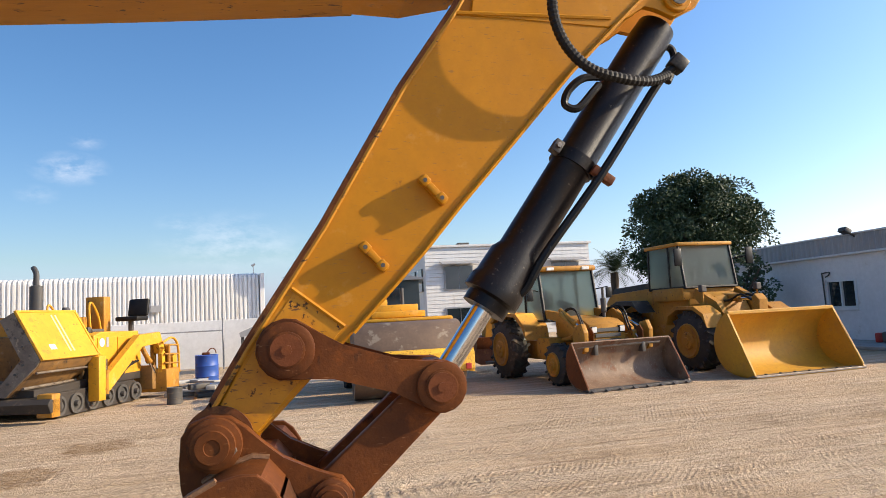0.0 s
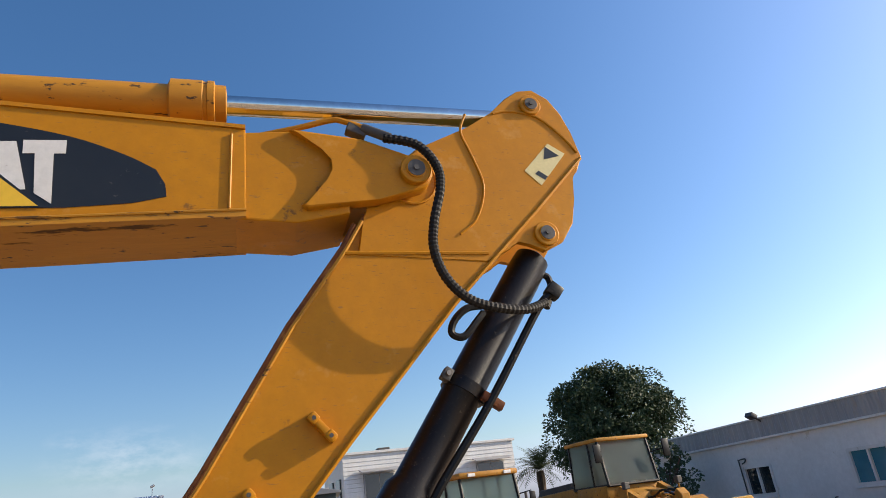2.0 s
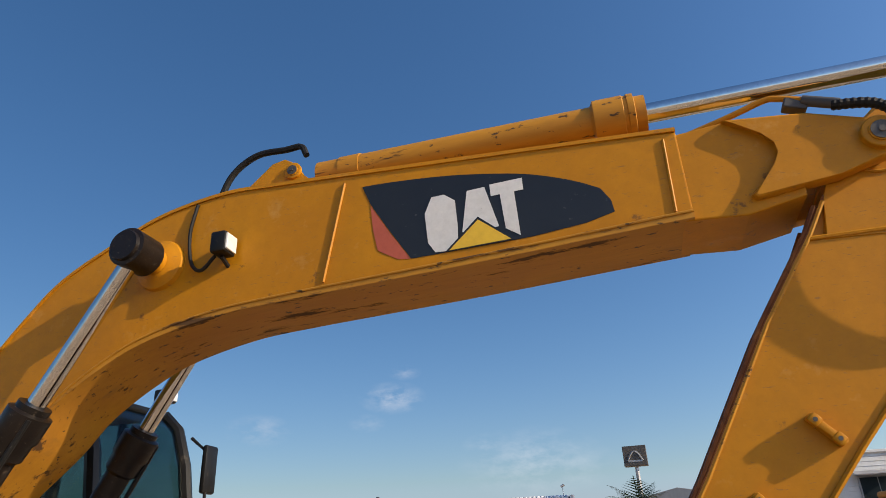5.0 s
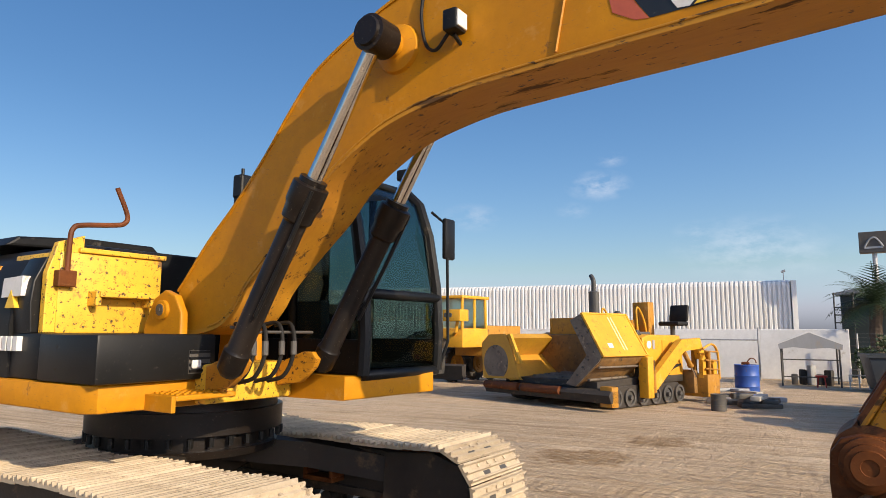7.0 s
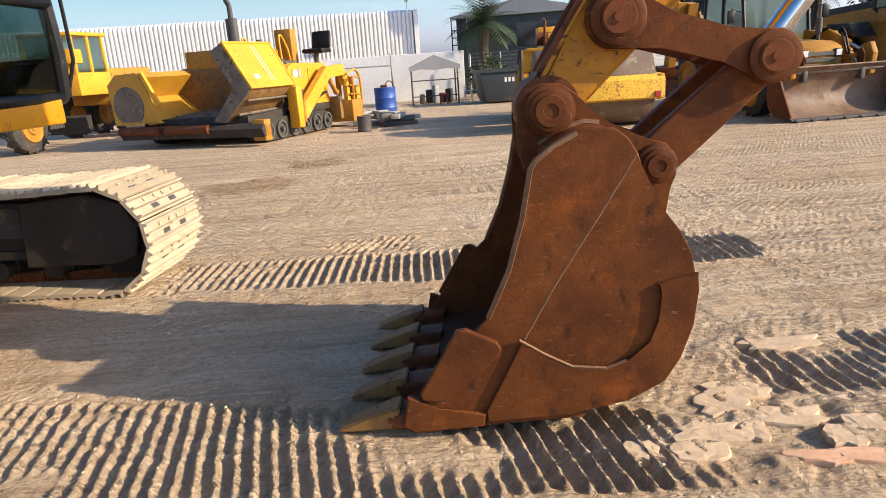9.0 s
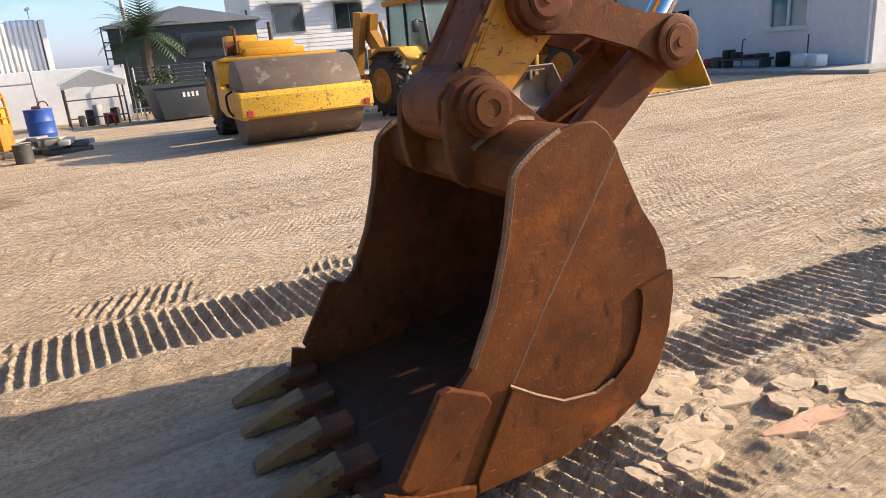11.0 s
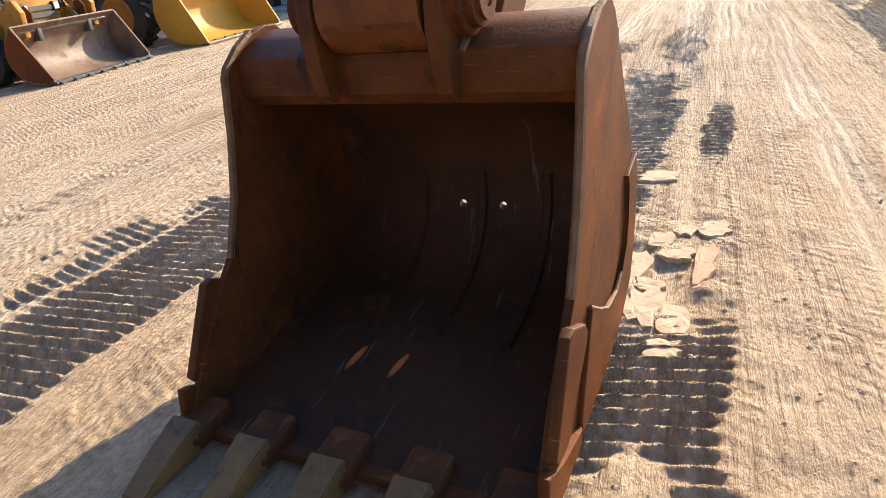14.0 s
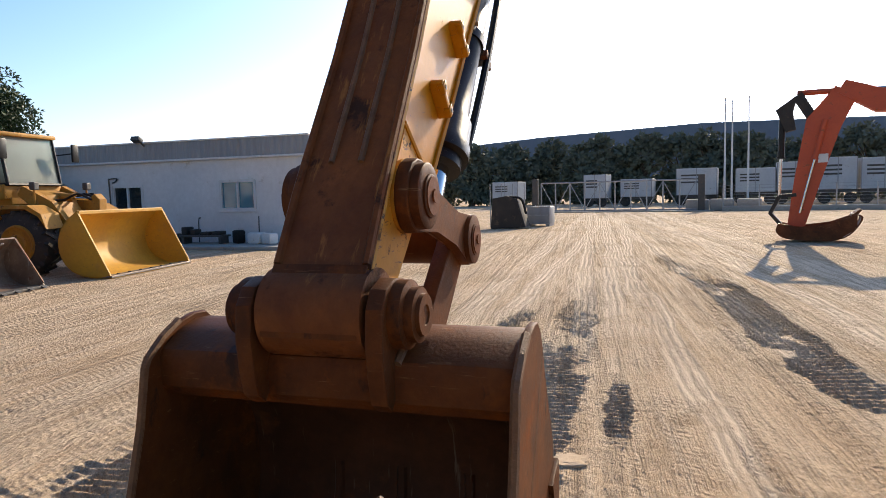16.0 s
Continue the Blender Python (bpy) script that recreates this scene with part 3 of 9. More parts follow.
# prints of track shoes: knots (u, v, half width), depth, pitch, skew, share that is left standing
PRINTS = (([(-2.9, 1.62, 0.34), (-1.5, 1.70, 0.34), (0.2, 1.75, 0.36), (1.6, 1.9, 0.30)], 0.036, 0.0735, 0.10, 0.93),
          ([(-1.8, 2.28, 0.22), (-0.9, 2.36, 0.24), (0.3, 2.40, 0.24), (1.4, 2.3, 0.2)], 0.026, 0.0735, -0.2, 0.6),
          ([(-2.8, -0.62, 0.42), (-0.5, -0.66, 0.34), (0.25, -0.70, 0.28), (0.62, -0.74, 0.22)], 0.034, 0.0735, 0.28, 0.94),
          ([(0.75, -0.10, 0.30), (1.8, -0.06, 0.36), (2.6, -0.06, 0.36), (4.2, -0.02, 0.34), (5.6, -0.05, 0.28), (7.6, 0.0, 0.20)], 0.023, 0.0735, 0.12, 0.74),
          ([(2.2, -0.68, 0.09), (2.9, -0.67, 0.10), (3.6, -0.64, 0.08)], 0.029, 0.0735, 0.0, 0.8),
          ([(3.0, 0.55, 0.16), (4.3, 0.62, 0.2), (6.5, 0.58, 0.16)], 0.03, 0.0735, 0.1, 0.6),
          ([(3.2, -2.45, 0.22), (4.0, -2.3, 0.27), (5.6, -2.18, 0.33), (9.0, -1.92, 0.33), (12.4, -1.22, 0.24), (14.2, -1.0, 0.12)], 0.040, 0.095, 0.3, 0.80),
          ([(1.4, -3.2, 0.25), (3.0, -3.1, 0.28), (4.6, -3.05, 0.2)], 0.022, 0.0735, 0.05, 0.5))
# ruts of tyres that ran out to the gate: knots, lug pitch
LANES = (([(3.6, -0.4, 0.14), (5.2, -0.22, 0.14), (8.7, 0.07, 0.15), (18.5, 0.88, 0.15), (29, 1.55, 0.16)], 0.13), ([(3.4, -0.98, 0.13), (4.8, -0.86, 0.14), (8.8, -0.70, 0.14), (18.4, -0.18, 0.15), (28.6, 0.43, 0.16)], 0.13),
         ([(-0.5, -1.72, 0.12), (1.0, -1.54, 0.13), (2.5, -1.38, 0.13), (5.4, -1.02, 0.13), (10.2, -0.62, 0.14)], 0.09), ([(-1.0, -2.2, 0.11), (2.0, -2.0, 0.12), (6.0, -1.62, 0.12), (12, -1.75, 0.12)], 0.10),
         ([(0.0, -2.95, 0.15), (5.0, -2.75, 0.15), (12.0, -2.6, 0.16)], 0.12))


def relief(x, y):
    """Height of the yard: ruts, churned crust and the prints of track shoes and tyres."""
    ca, sa = math.cos(radians(-5.6)), math.sin(radians(-5.6))
    dx, dy = x - -0.108, y - 2.945
    u, v = dx * ca + dy * sa, -dx * sa + dy * ca
    near = np.clip(1 - np.hypot(x - 1, y - 2.5) / 26, 0, 1)
    crumb = fbm(x, y, 24.0, 77, 2)
    patch = np.clip((fbm(x, y, 0.9, 15, 3) - 0.42) * 6, 0, 1)
    z = (fbm(x, y, 1.4, 3) - 0.5) * 0.035 * near + (fbm(x, y, 9.0, 5, 3) - 0.5) * 0.028 * near + (crumb - 0.5) * (0.004 + 0.010 * patch) * near
    wob = (fbm(u, v, 1.6, 9) - 0.5) * 0.10

    def bars(uu, pitch):
        s = (uu / pitch) % 1.0
        return np.clip(1.3 - np.abs(s - 0.5) * 4.6, 0, 1) - 0.42
    for seed, (knots, depth, pitch, skew, keep) in enumerate(PRINTS):
        mid, half = along(u, knots)
        edge = np.abs(v - mid + (fbm(u, v, 3.2, seed + 20, 3) - 0.5) * 0.16)
        k = np.clip((half - edge) / 0.035, 0, 1) * band(u + (fbm(u, v, 2.6, seed + 70) - 0.5) * 0.7, knots[0][0], knots[-1][0], 0.25)
        k *= np.clip((fbm(u, v * 1.6, 1.5, seed + 30, 3) - 0.62 + 0.42 * keep) * 9, 0, 1)
        z = z * (1 - 0.6 * k) + k * (bars(u + skew * (v - mid) + wob * 0.35 + (crumb - 0.5) * 0.016, pitch) * depth * (0.65 + 0.7 * fbm(u, v, 3.0, seed + 50, 2)) + (crumb - 0.5) * 0.012 - 0.008)
    # churned crust where the tracks turned
    k = band(v + wob * 0.6, -0.98, -0.28, 0.08) * band(u + wob, 0.3, 1.6, 0.25)
    z = z * (1 - 0.7 * k) + k * ((fbm(x, y, 7.0, 91, 4) - 0.5) * 0.07)
    k = band(v + wob, -0.35, 0.35, 0.1) * band(u + wob, 0.5, 1.3, 0.2)
    z += k * (fbm(x, y, 11.0, 92, 3) - 0.5) * 0.04
    # tyre ruts
    for seed, (knots, pitch) in enumerate(LANES):
        mid, half = along(u, knots)
        off = v - mid + (fbm(u * 0.5, v * 0.1, 0.8, seed + 120, 2) - 0.5) * 0.12
        k = np.clip((half - np.abs(off)) / 0.04, 0, 1) * np.clip((u - knots[0][0]) / 1.0, 0, 1) * np.clip((knots[-1][0] - u) / 2.0, 0, 1) * np.clip((fbm(u * 0.6, v, 0.9, seed + 130, 3) - 0.30) * 8, 0, 1)
        lug = np.clip(np.abs(((u + np.abs(off) * 1.1) / pitch) % 1.0 - 0.5) * 5 - 0.8, 0, 1)
        z = z * (1 - 0.75 * k) - k * (0.010 + 0.011 * lug)
    # cross ruts in front of the parked machines
    for y0, seed in ((7.6, 1), (8.9, 2), (6.6, 3), (9.6, 4)):
        line = y - y0 - 0.18 * (x - 3) * (0.5 if seed % 2 else 0.2) - 0.2 * np.sin(x * 0.4 + seed)
        k = band(line, -0.2, 0.2, 0.08) * near * np.clip((fbm(x, y, 0.6, seed + 60) - 0.35) * 6, 0, 1)
        z += k * ((((x + seed) / 0.13) % 1.0 < 0.5) * 0.008 - 0.010)
    # pressed flat where machines stand
    for cx, cy, rx, ry in ((2.3, 13.9, 2.2, 3.0), (6.5, 13.2, 2.2, 3.5), (10.2, 13.5, 2.6, 4.0), (-4.2, 15.6, 3.5, 3.5)):
        z *= 1 - 0.7 * np.exp(-(((x - cx) / rx) ** 4 + ((y - cy) / ry) ** 4))
    return z


gx, gy = np.meshgrid(np.array(GX), np.array(GY), indexing="ij")
gz = relief(gx, gy)
nx, ny = gx.shape
idx = np.arange(nx * ny).reshape(nx, ny)
quads = np.stack([idx[:-1, :-1], idx[1:, :-1], idx[1:, 1:], idx[:-1, 1:]], -1).reshape(-1, 4)
gme = bpy.data.meshes.new("ground")
gme.vertices.add(nx * ny)
gme.vertices.foreach_set("co", np.stack([gx, gy, gz], -1).reshape(-1))
gme.loops.add(quads.size)
gme.loops.foreach_set("vertex_index", quads.reshape(-1))
gme.polygons.add(len(quads))
gme.polygons.foreach_set("loop_start", np.arange(len(quads)) * 4)
gme.polygons.foreach_set("loop_total", np.full(len(quads), 4))
gme.polygons.foreach_set("use_smooth", np.ones(len(quads), dtype=bool))
gme.update()
gme.validate()
gme.materials.append(SAND)
tagged(new("ground", gme), "dry dusty sand yard with track and tyre prints", "ground", kind="structure")

# ---- the excavator ----
ex = thing("crawler_excavator", EX, "yellow crawler excavator with black cab and rusty bucket on sand", "excavator")
BV, SV = 0.205, 0.145      # half widths of boom and stick

# boom: a box of welded plates
TOP = [(-4.19, 1.94), (-4.10, 2.03), (-3.877, 2.27), (-3.597, 2.52), (-3.334, 2.80), (-3.10, 3.08), (-2.892, 3.285), (-2.55, 3.47), (-2.268, 3.59), (-1.90, 3.655), (-1.546, 3.646), (-0.487, 3.581), (0.50, 3.517)]
BOT = [(0.50, 3.093), (-0.465, 3.04), (-1.16, 3.01), (-1.52, 2.994), (-1.866, 2.968), (-2.248, 2.887), (-2.498, 2.78), (-2.762, 2.61), (-2.945, 2.42), (-3.16, 2.24), (-3.44, 2.0), (-3.568, 1.836), (-3.72, 1.72), (-4.0, 1.67), (-4.19, 1.70)]


def curve2(p, k=5):
    return [(a.x, a.z) for a in spline([(u, 0, z) for u, z in p], k)]


top, bot = curve2(TOP), curve2(BOT)
boom = part("boom", prism(B(), top + bot, -BV, BV, 0.008), YEL, ex, "long curved boom of welded yellow steel plates", 40)


def flange(line, v0, v1, up, t=0.022):
    """A thin plate along an edge of the boom or the stick."""
    bm = B()
    n = len(line)
    rows = [[bm.verts.new((u, v, z + d)) for v, d in ((v0, 0), (v1, 0), (v1, t * up), (v0, t * up))] for u, z in line]
    for i in range(n - 1):
        for j in range(4):
            bm.faces.new((rows[i][j], rows[i][(j + 1) % 4], rows[i + 1][(j + 1) % 4], rows[i + 1][j]))
    bm.faces.new(rows[0])
    bm.faces.new(rows[-1][::-1])
    return bm


part("boom_bottom_plate", flange(bot[:-2], -BV - 0.015, BV + 0.015, -1, 0.03), YEL_WORN, boom, "underside plate with scraped and scuffed paint", 30)
part("boom_top_plate", flange(top, -BV - 0.01, BV + 0.01, 1, 0.02), YEL, boom, "", 30)
for s in (-1, 1):
    bm = B()
    tube(bm, [(-1.16, s * (BV + 0.004), 3.581), (-1.265, s * (BV + 0.004), 3.036)], 0.009, 6)
    part("weld_seam", bm, YEL, boom)
    bm = B()
    tube(bm, [(0.438, s * (BV + 0.004), 3.486), (0.428, s * (BV + 0.004), 3.107)], 0.007, 6)
    part("weld_seam", bm, YEL, boom)
    bm = B()
    tube(bm, [(u, s * (BV + 0.016), z + 0.002) for u, z in bot[:-8]], 0.007, 6)
    part("weld_seam", bm, YEL_WORN, boom)
    # cast nose and fork that holds the stick
    nose = [(0.70, 3.515), (1.034, 3.476), (1.254, 3.391), (1.33, 3.37), (1.37, 3.335), (1.373, 3.29), (1.35, 3.24), (1.314, 3.209), (1.1, 3.15), (0.766, 3.10), (0.742, 3.12), (0.80, 3.17), (0.87, 3.24), (0.90, 3.30), (0.895, 3.36), (0.85, 3.42), (0.732, 3.495)]
    part("boom_nose", prism(B(), nose, *sorted((s * (SV + 0.015), s * (BV + 0.03))), 0.012), YEL, boom, "", 40)
bm = B()
prism(bm, [(0.449, 3.501), (0.7, 3.523), (0.92, 3.474), (0.98, 3.372), (0.96, 3.093), (0.72, 3.043), (0.449, 3.061)], -BV + 0.006, BV - 0.006, 0.008)
part("boom_nose_core", bm, YEL, boom)


def pin(parent, u, z, v0, v1, r, mat_boss, mat_pin, s, name="pin"):
    """A pin's boss, collar and head on one side."""
    bm = B()
    lathe(bm, (u, v0 * s, z), (u, v1 * s, z), [(0, r), (abs(v1 - v0) * 0.7, r), (abs(v1 - v0) * 0.8, r * 0.93), (abs(v1 - v0) * 0.8, r * 0.66), (abs(v1 - v0) * 0.95, r * 0.66), (abs(v1 - v0), r * 0.6),
                                               (abs(v1 - v0), r * 0.34), (abs(v1 - v0) * 0.9, r * 0.3)], 28)
    p = part(name, bm, mat_boss, parent, "", 35)
    bm = B()
    cyl(bm, (u, v1 * s * 0.97, z), (u, (v1 + 0.004) * s, z), r * 0.58, 18)
    cyl(bm, (u, v1 * s, z), (u, (v1 + 0.010) * s, z), r * 0.2, 8)
    part("bolt", bm, mat_pin, p)
    return p


for s in (-1, 1):
    pin(boom, 1.281, 3.300, BV + 0.03, BV + 0.07, 0.075, YEL, DARK_METAL, s, "stick_pin")

# stick
HEAD = [(1.03, 3.09), (1.10, 3.24), (1.20, 3.38), (1.34, 3.50), (1.55, 3.60), (1.74, 3.70)]
STICK = HEAD + [(1.85, 3.68), (2.10, 3.58), (2.24, 3.46), (2.20, 3.40), (1.934, 3.144), (1.80, 2.985), (1.62, 2.845), (1.43, 2.66), (1.13, 2.33), (0.90, 2.08), (0.735, 1.89), (0.438, 1.576), (0.06, 1.20), (0.0, 1.12), (-0.09, 1.09),
                (-0.18, 1.13), (-0.19, 1.21), (-0.105, 1.325), (0.04, 1.555), (0.345, 2.009), (0.49, 2.251), (0.60, 2.437), (0.682, 2.574), (0.935, 2.935)]
stick = part("stick", prism(B(), STICK, -SV + 0.02, SV - 0.02, 0.006), YEL, ex, "straight yellow box-section stick with chipped paint near the bucket", 40)
HEADPLATE = [(1.03, 3.09), (1.10, 3.27), (1.25, 3.42), (1.40, 3.515), (1.624, 3.62), (1.766, 3.723), (1.866, 3.823), (1.95, 3.88), (2.04, 3.895), (2.13, 3.84), (2.19, 3.745), (2.23, 3.62), (2.263, 3.475), (2.22, 3.385), (2.175, 3.34),
             (2.16, 3.2), (2.125, 3.07), (2.05, 2.968), (1.94, 2.915), (1.855, 2.955), (1.80, 2.973), (1.75, 2.93), (1.62, 2.86), (1.40, 2.88), (0.99, 2.90)]
for s in (-1, 1):
    part("side_plate", prism(B(), HEADPLATE, *sorted((s * (SV - 0.03), s * (SV + 0.004))), 0.006), YEL, stick, "", 40)
    web = [(0.915, 2.905), (1.66, 2.90), (1.42, 2.655), (1.12, 2.325), (0.89, 2.075), (0.725, 1.885), (0.42, 1.57), (0.06, 1.215), (-0.105, 1.275), (0.05, 1.555), (0.355, 2.015), (0.61, 2.44), (0.69, 2.57)]
    part("web_plate", prism(B(), web, *sorted((s * (SV - 0.02), s * SV)), 0.003), YEL, stick)
    low = [(0.213, 1.75), (0.40, 1.60), (0.06, 1.222), (-0.10, 1.28), (0.055, 1.53)]
    part("web_plate", prism(B(), low, *sorted((s * (SV - 0.01), s * (SV + 0.003))), 0.002), YEL_SCUFF, stick, "lower web plate with scuffed and cracked paint")
    bm = B()
    tube(bm, spline([(1.78, s * (SV + 0.006), 3.721), (1.87, s * (SV + 0.006), 3.741), (2.03, s * (SV + 0.006), 3.716), (2.15, s * (SV + 0.006), 3.616), (2.24, s * (SV + 0.006), 3.496)]), 0.007, 6)
    part("weld_seam", bm, YEL, stick)
    bm = B()
    tube(bm, [(1.281 + 0.13 * math.cos(a), s * (SV + 0.006), 3.30 + 0.13 * math.sin(a)) for a in np.linspace(-2.4, 0.4, 12)], 0.008, 6)
    part("weld_seam", bm, YEL, stick)
    for a, b in (((0.92, 2.915), (1.63, 2.905)), ((0.205, 1.765), (0.405, 1.605))):
        bm = B()
        tube(bm, [(a[0], s * (SV + 0.002), a[1]), (b[0], s * (SV + 0.002), b[1])], 0.010, 6)
        part("weld_seam", bm, YEL, stick)
    bm = B()
    tube(bm, spline([(1.62, s * (SV + 0.006), 3.706), (1.58, s * (SV + 0.006), 3.596), (1.62, s * (SV + 0.006), 3.456), (1.66, s * (SV + 0.006), 3.276), (1.6, s * (SV + 0.006), 3.096), (1.5, s * (SV + 0.006), 3.006)]), 0.007, 6)
    part("weld_seam", bm, YEL, stick)
    bm = B()
    tube(bm, [(u, s * (SV + 0.006), z) for u, z in ((2.25, 3.46), (1.93, 3.14), (1.62, 2.842), (1.43, 2.657), (1.13, 2.327), (0.90, 2.077), (0.735, 1.887), (0.44, 1.58))], 0.011, 6)
    part("edge_weld", bm, YEL, stick)
    bm = B()
    tube(bm, [(u, s * (SV + 0.004), z) for u, z in ((1.02, 3.075), (0.935, 2.93), (0.682, 2.57), (0.60, 2.433), (0.345, 2.005), (0.04, 1.55), (-0.10, 1.322))], 0.010, 6)
    part("edge_weld", bm, YEL_WORN, stick)
    bm = B()
    tube(bm, [(u - 0.016, s * (SV - 0.004), z + 0.010) for u, z in ((1.0, 3.05), (0.935, 2.93), (0.682, 2.57), (0.60, 2.433), (0.345, 2.005), (0.04, 1.55), (-0.09, 1.335))], 0.013, 6)
    part("back_edge", bm, RUST_BACK, stick, "rubbed dark brown back edge")
    # brackets for a pipe
    for u, z in ((0.784, 2.141), (0.531, 1.876)):
        d = Vector((0.075, 0, -0.085)).normalized()
        w = Vector((0.75, 0, 0.66))
        bm = B()
        c = Vector((u, 0, z))
        q = Matrix.LocRotScale(c + Vector((0, s * SV, 0)), Euler((0, math.atan2(0.085, 0.075), 0)), None)
        box(bm, -0.075, 0.075, *sorted((0.0, s * 0.05)), -0.014, 0.014, 0.004, q)
        br = part("bracket", bm, YEL, stick, "small welded bracket with two holes", 30)
        for k in (-0.05, 0.05):
            bm = B()
            box(bm, k - 0.02, k + 0.02, *sorted((s * 0.03, s * 0.056)), -0.020, 0.020, 0.006, q)
            part("boss", bm, YEL, br, "", 30)
            bm = B()
            cyl(bm, q @ Vector((k, s * 0.05, 0)), q @ Vector((k, s * 0.0575, 0)), 0.009, 10)
            part("bolt_hole", bm, DARK_METAL, br)
    for u, z, r in ((2.007, 3.784, 0.062), (1.957, 3.006, 0.066)):
        pin(stick, u, z, SV - 0.005, SV + 0.03, r, YEL, DARK_METAL, s, "cylinder_pin")
    pin(stick, 0.185, 1.53, SV + 0.055, SV + 0.10, 0.105, RUST, RUST_DARK, s, "link_pin")
    bm = B()
    xcyl(bm, 0.185, 1.53, s * (SV - 0.01), s * (SV + 0.015), 0.12, 28)
    part("boss", bm, YEL_WORN, stick, "", 35)
# worn back plate of the stick
bm = flange([(1.03, 3.09), (0.935, 2.936), (0.682, 2.576), (0.60, 2.439), (0.345, 2.011), (0.04, 1.557), (-0.105, 1.327)], -SV - 0.01, SV + 0.01, 1, 0.016)
part("back_plate", bm, RUST_BACK, stick, "dark oily back plate with peeling paint")
bm = B()
for v in (-0.05, 0.05):
    tube(bm, [(0.93, v, 2.947), (0.59, v, 2.442), (0.335, v, 2.015), (0.08, v, 1.64)], 0.010, 6)
part("weld_seam", bm, RUST_WELD, stick)
bm = B()
prism(bm, [(-0.10, 1.31), (-0.115, 1.345), (-0.20, 1.23), (-0.205, 1.15)], -SV - 0.004, SV + 0.004, 0.004)
part("wear_plate", bm, RUST, stick, "scratched wear plate at the stick's foot")
bm = B()
xcyl(bm, -0.08, 1.203, -SV - 0.015, SV + 0.015, 0.130, 36)
part("bucket_boss", bm, RUST_BACK, stick, "rusty tube boss scraped bare", 35)

# arm cylinder on top of the boom
A0, A1 = Vector((-1.50, 0, 3.785)), Vector((2.007, 0, 3.784))
arm_cyl = part("stick_cylinder", lathe(B(), A0, A1, [(0.10, 0.05), (0.10, 0.09), (0.24, 0.09), (0.24, 0.096), (0.36, 0.096), (0.36, 0.09), (1.64, 0.09), (1.655, 0.118), (1.80, 0.118), (1.805, 0.112), (1.82, 0.112), (1.825, 0.118), (1.855, 0.118),
                                                        (1.86, 0.10), (1.91, 0.098), (1.915, 0.05)], 32), YEL_WORN, ex, "hydraulic cylinder with scratched worn yellow paint", 35)
part("rod", lathe(B(), A0, A1, [(1.88, 0.052), (3.42, 0.052), (3.43, 0.03)], 28), CHROME, arm_cyl, "bright chrome piston rod", 40)
bm = B()
xcyl(bm, 2.007, 3.784, -0.09, 0.09, 0.085)
part("rod_eye", bm, YEL, arm_cyl, "", 35)
for s in (-1, 1):
    lug = [(-1.86, 3.646), (-1.74, 3.75), (-1.64, 3.845), (-1.56, 3.861), (-1.49, 3.817), (-1.45, 3.736), (-1.29, 3.597)]
    part("cylinder_lug", prism(B(), lug, *sorted((s * 0.10, s * 0.145)), 0.006), YEL, boom, "", 40)
    pin(boom, -1.50, 3.765, 0.145, 0.165, 0.05, YEL, DARK_METAL, s, "cylinder_pin")

# bucket cylinder
C0, C1 = Vector((1.972, 0, 2.992)), Vector((0.795, 0, 1.353))
CL = (C1 - C0).length
bk_cyl = part("bucket_cylinder", lathe(B(), C0, C1, [(0.05, 0.05), (0.08, 0.09), (0.16, 0.095), (0.85, 0.095), (0.86, 0.10), (0.90, 0.10), (0.91, 0.095), (1.36, 0.095), (1.40, 0.115), (1.52, 0.118), (1.54, 0.128), (1.60, 0.128),
                                                       (1.61, 0.10), (1.66, 0.10), (1.66, 0.05)], 32), BLACK_OIL, ex, "hydraulic cylinder with oily black barrel", 35)
part("rod", lathe(B(), C0, C1, [(1.6, 0.048), (CL - 0.06, 0.048), (CL - 0.05, 0.03)], 28), CHROME, bk_cyl, "bright chrome piston rod", 40)
bm = B()
xcyl(bm, 0.772, 1.35, -0.09, 0.09, 0.10)
part("rod_eye", bm, RUST, bk_cyl, "", 35)
cd = (C1 - C0).normalized()
out = Vector((0.80, 0, -0.57)).normalized() * 1.0
side = Vector((-cd.z, 0, cd.x))
side = side if side.x > 0 else -side


def onc(t, off, v=0.0):
    p = C0 + cd * t + side * off
    return (p.x, v, p.z)


bm = B()
tube(bm, spline([onc(0.13, 0.06), onc(0.12, 0.12), onc(0.20, 0.16, -0.03), onc(0.30, 0.17, -0.05)], 5), 0.018)
part("pipe", bm, BLACK, bk_cyl)
bm = B()
tube(bm, spline([(1.95, -0.10, 2.705), (1.86, -0.10, 2.625), (1.55, -0.10, 2.205), (1.27, -0.095, 1.865), (1.175, -0.07, 1.715), (1.10, -0.04, 1.70)], 6), 0.020)
part("pipe", bm, BLACK, bk_cyl, "black steel pipe along the barrel")
bm = B()
box(bm, -0.04, 0.035, -0.03, 0.03, -0.035, 0.035, 0.008, Matrix.LocRotScale(Vector((1.965, -0.10, 2.715)), Euler((0, 0.7, 0)), None))
part("hose_fitting", bm, BLACK, bk_cyl, "", 30)
bm = B()
box(bm, -0.055, 0.055, -0.02, 0.02, -0.022, 0.022, 0.006, Matrix.LocRotScale(Vector(onc(0.88, 0.125, -0.09)), Euler((0, math.atan2(-side.z, side.x), 0)), None))
part("pipe_clamp", bm, RUST_DARK, bk_cyl, "", 30)
bm = B()
lathe(bm, onc(0.85, 0.0), onc(0.905, 0.0), [(0.0, 0.09), (0.0, 0.107), (0.055, 0.107), (0.055, 0.09)], 28)
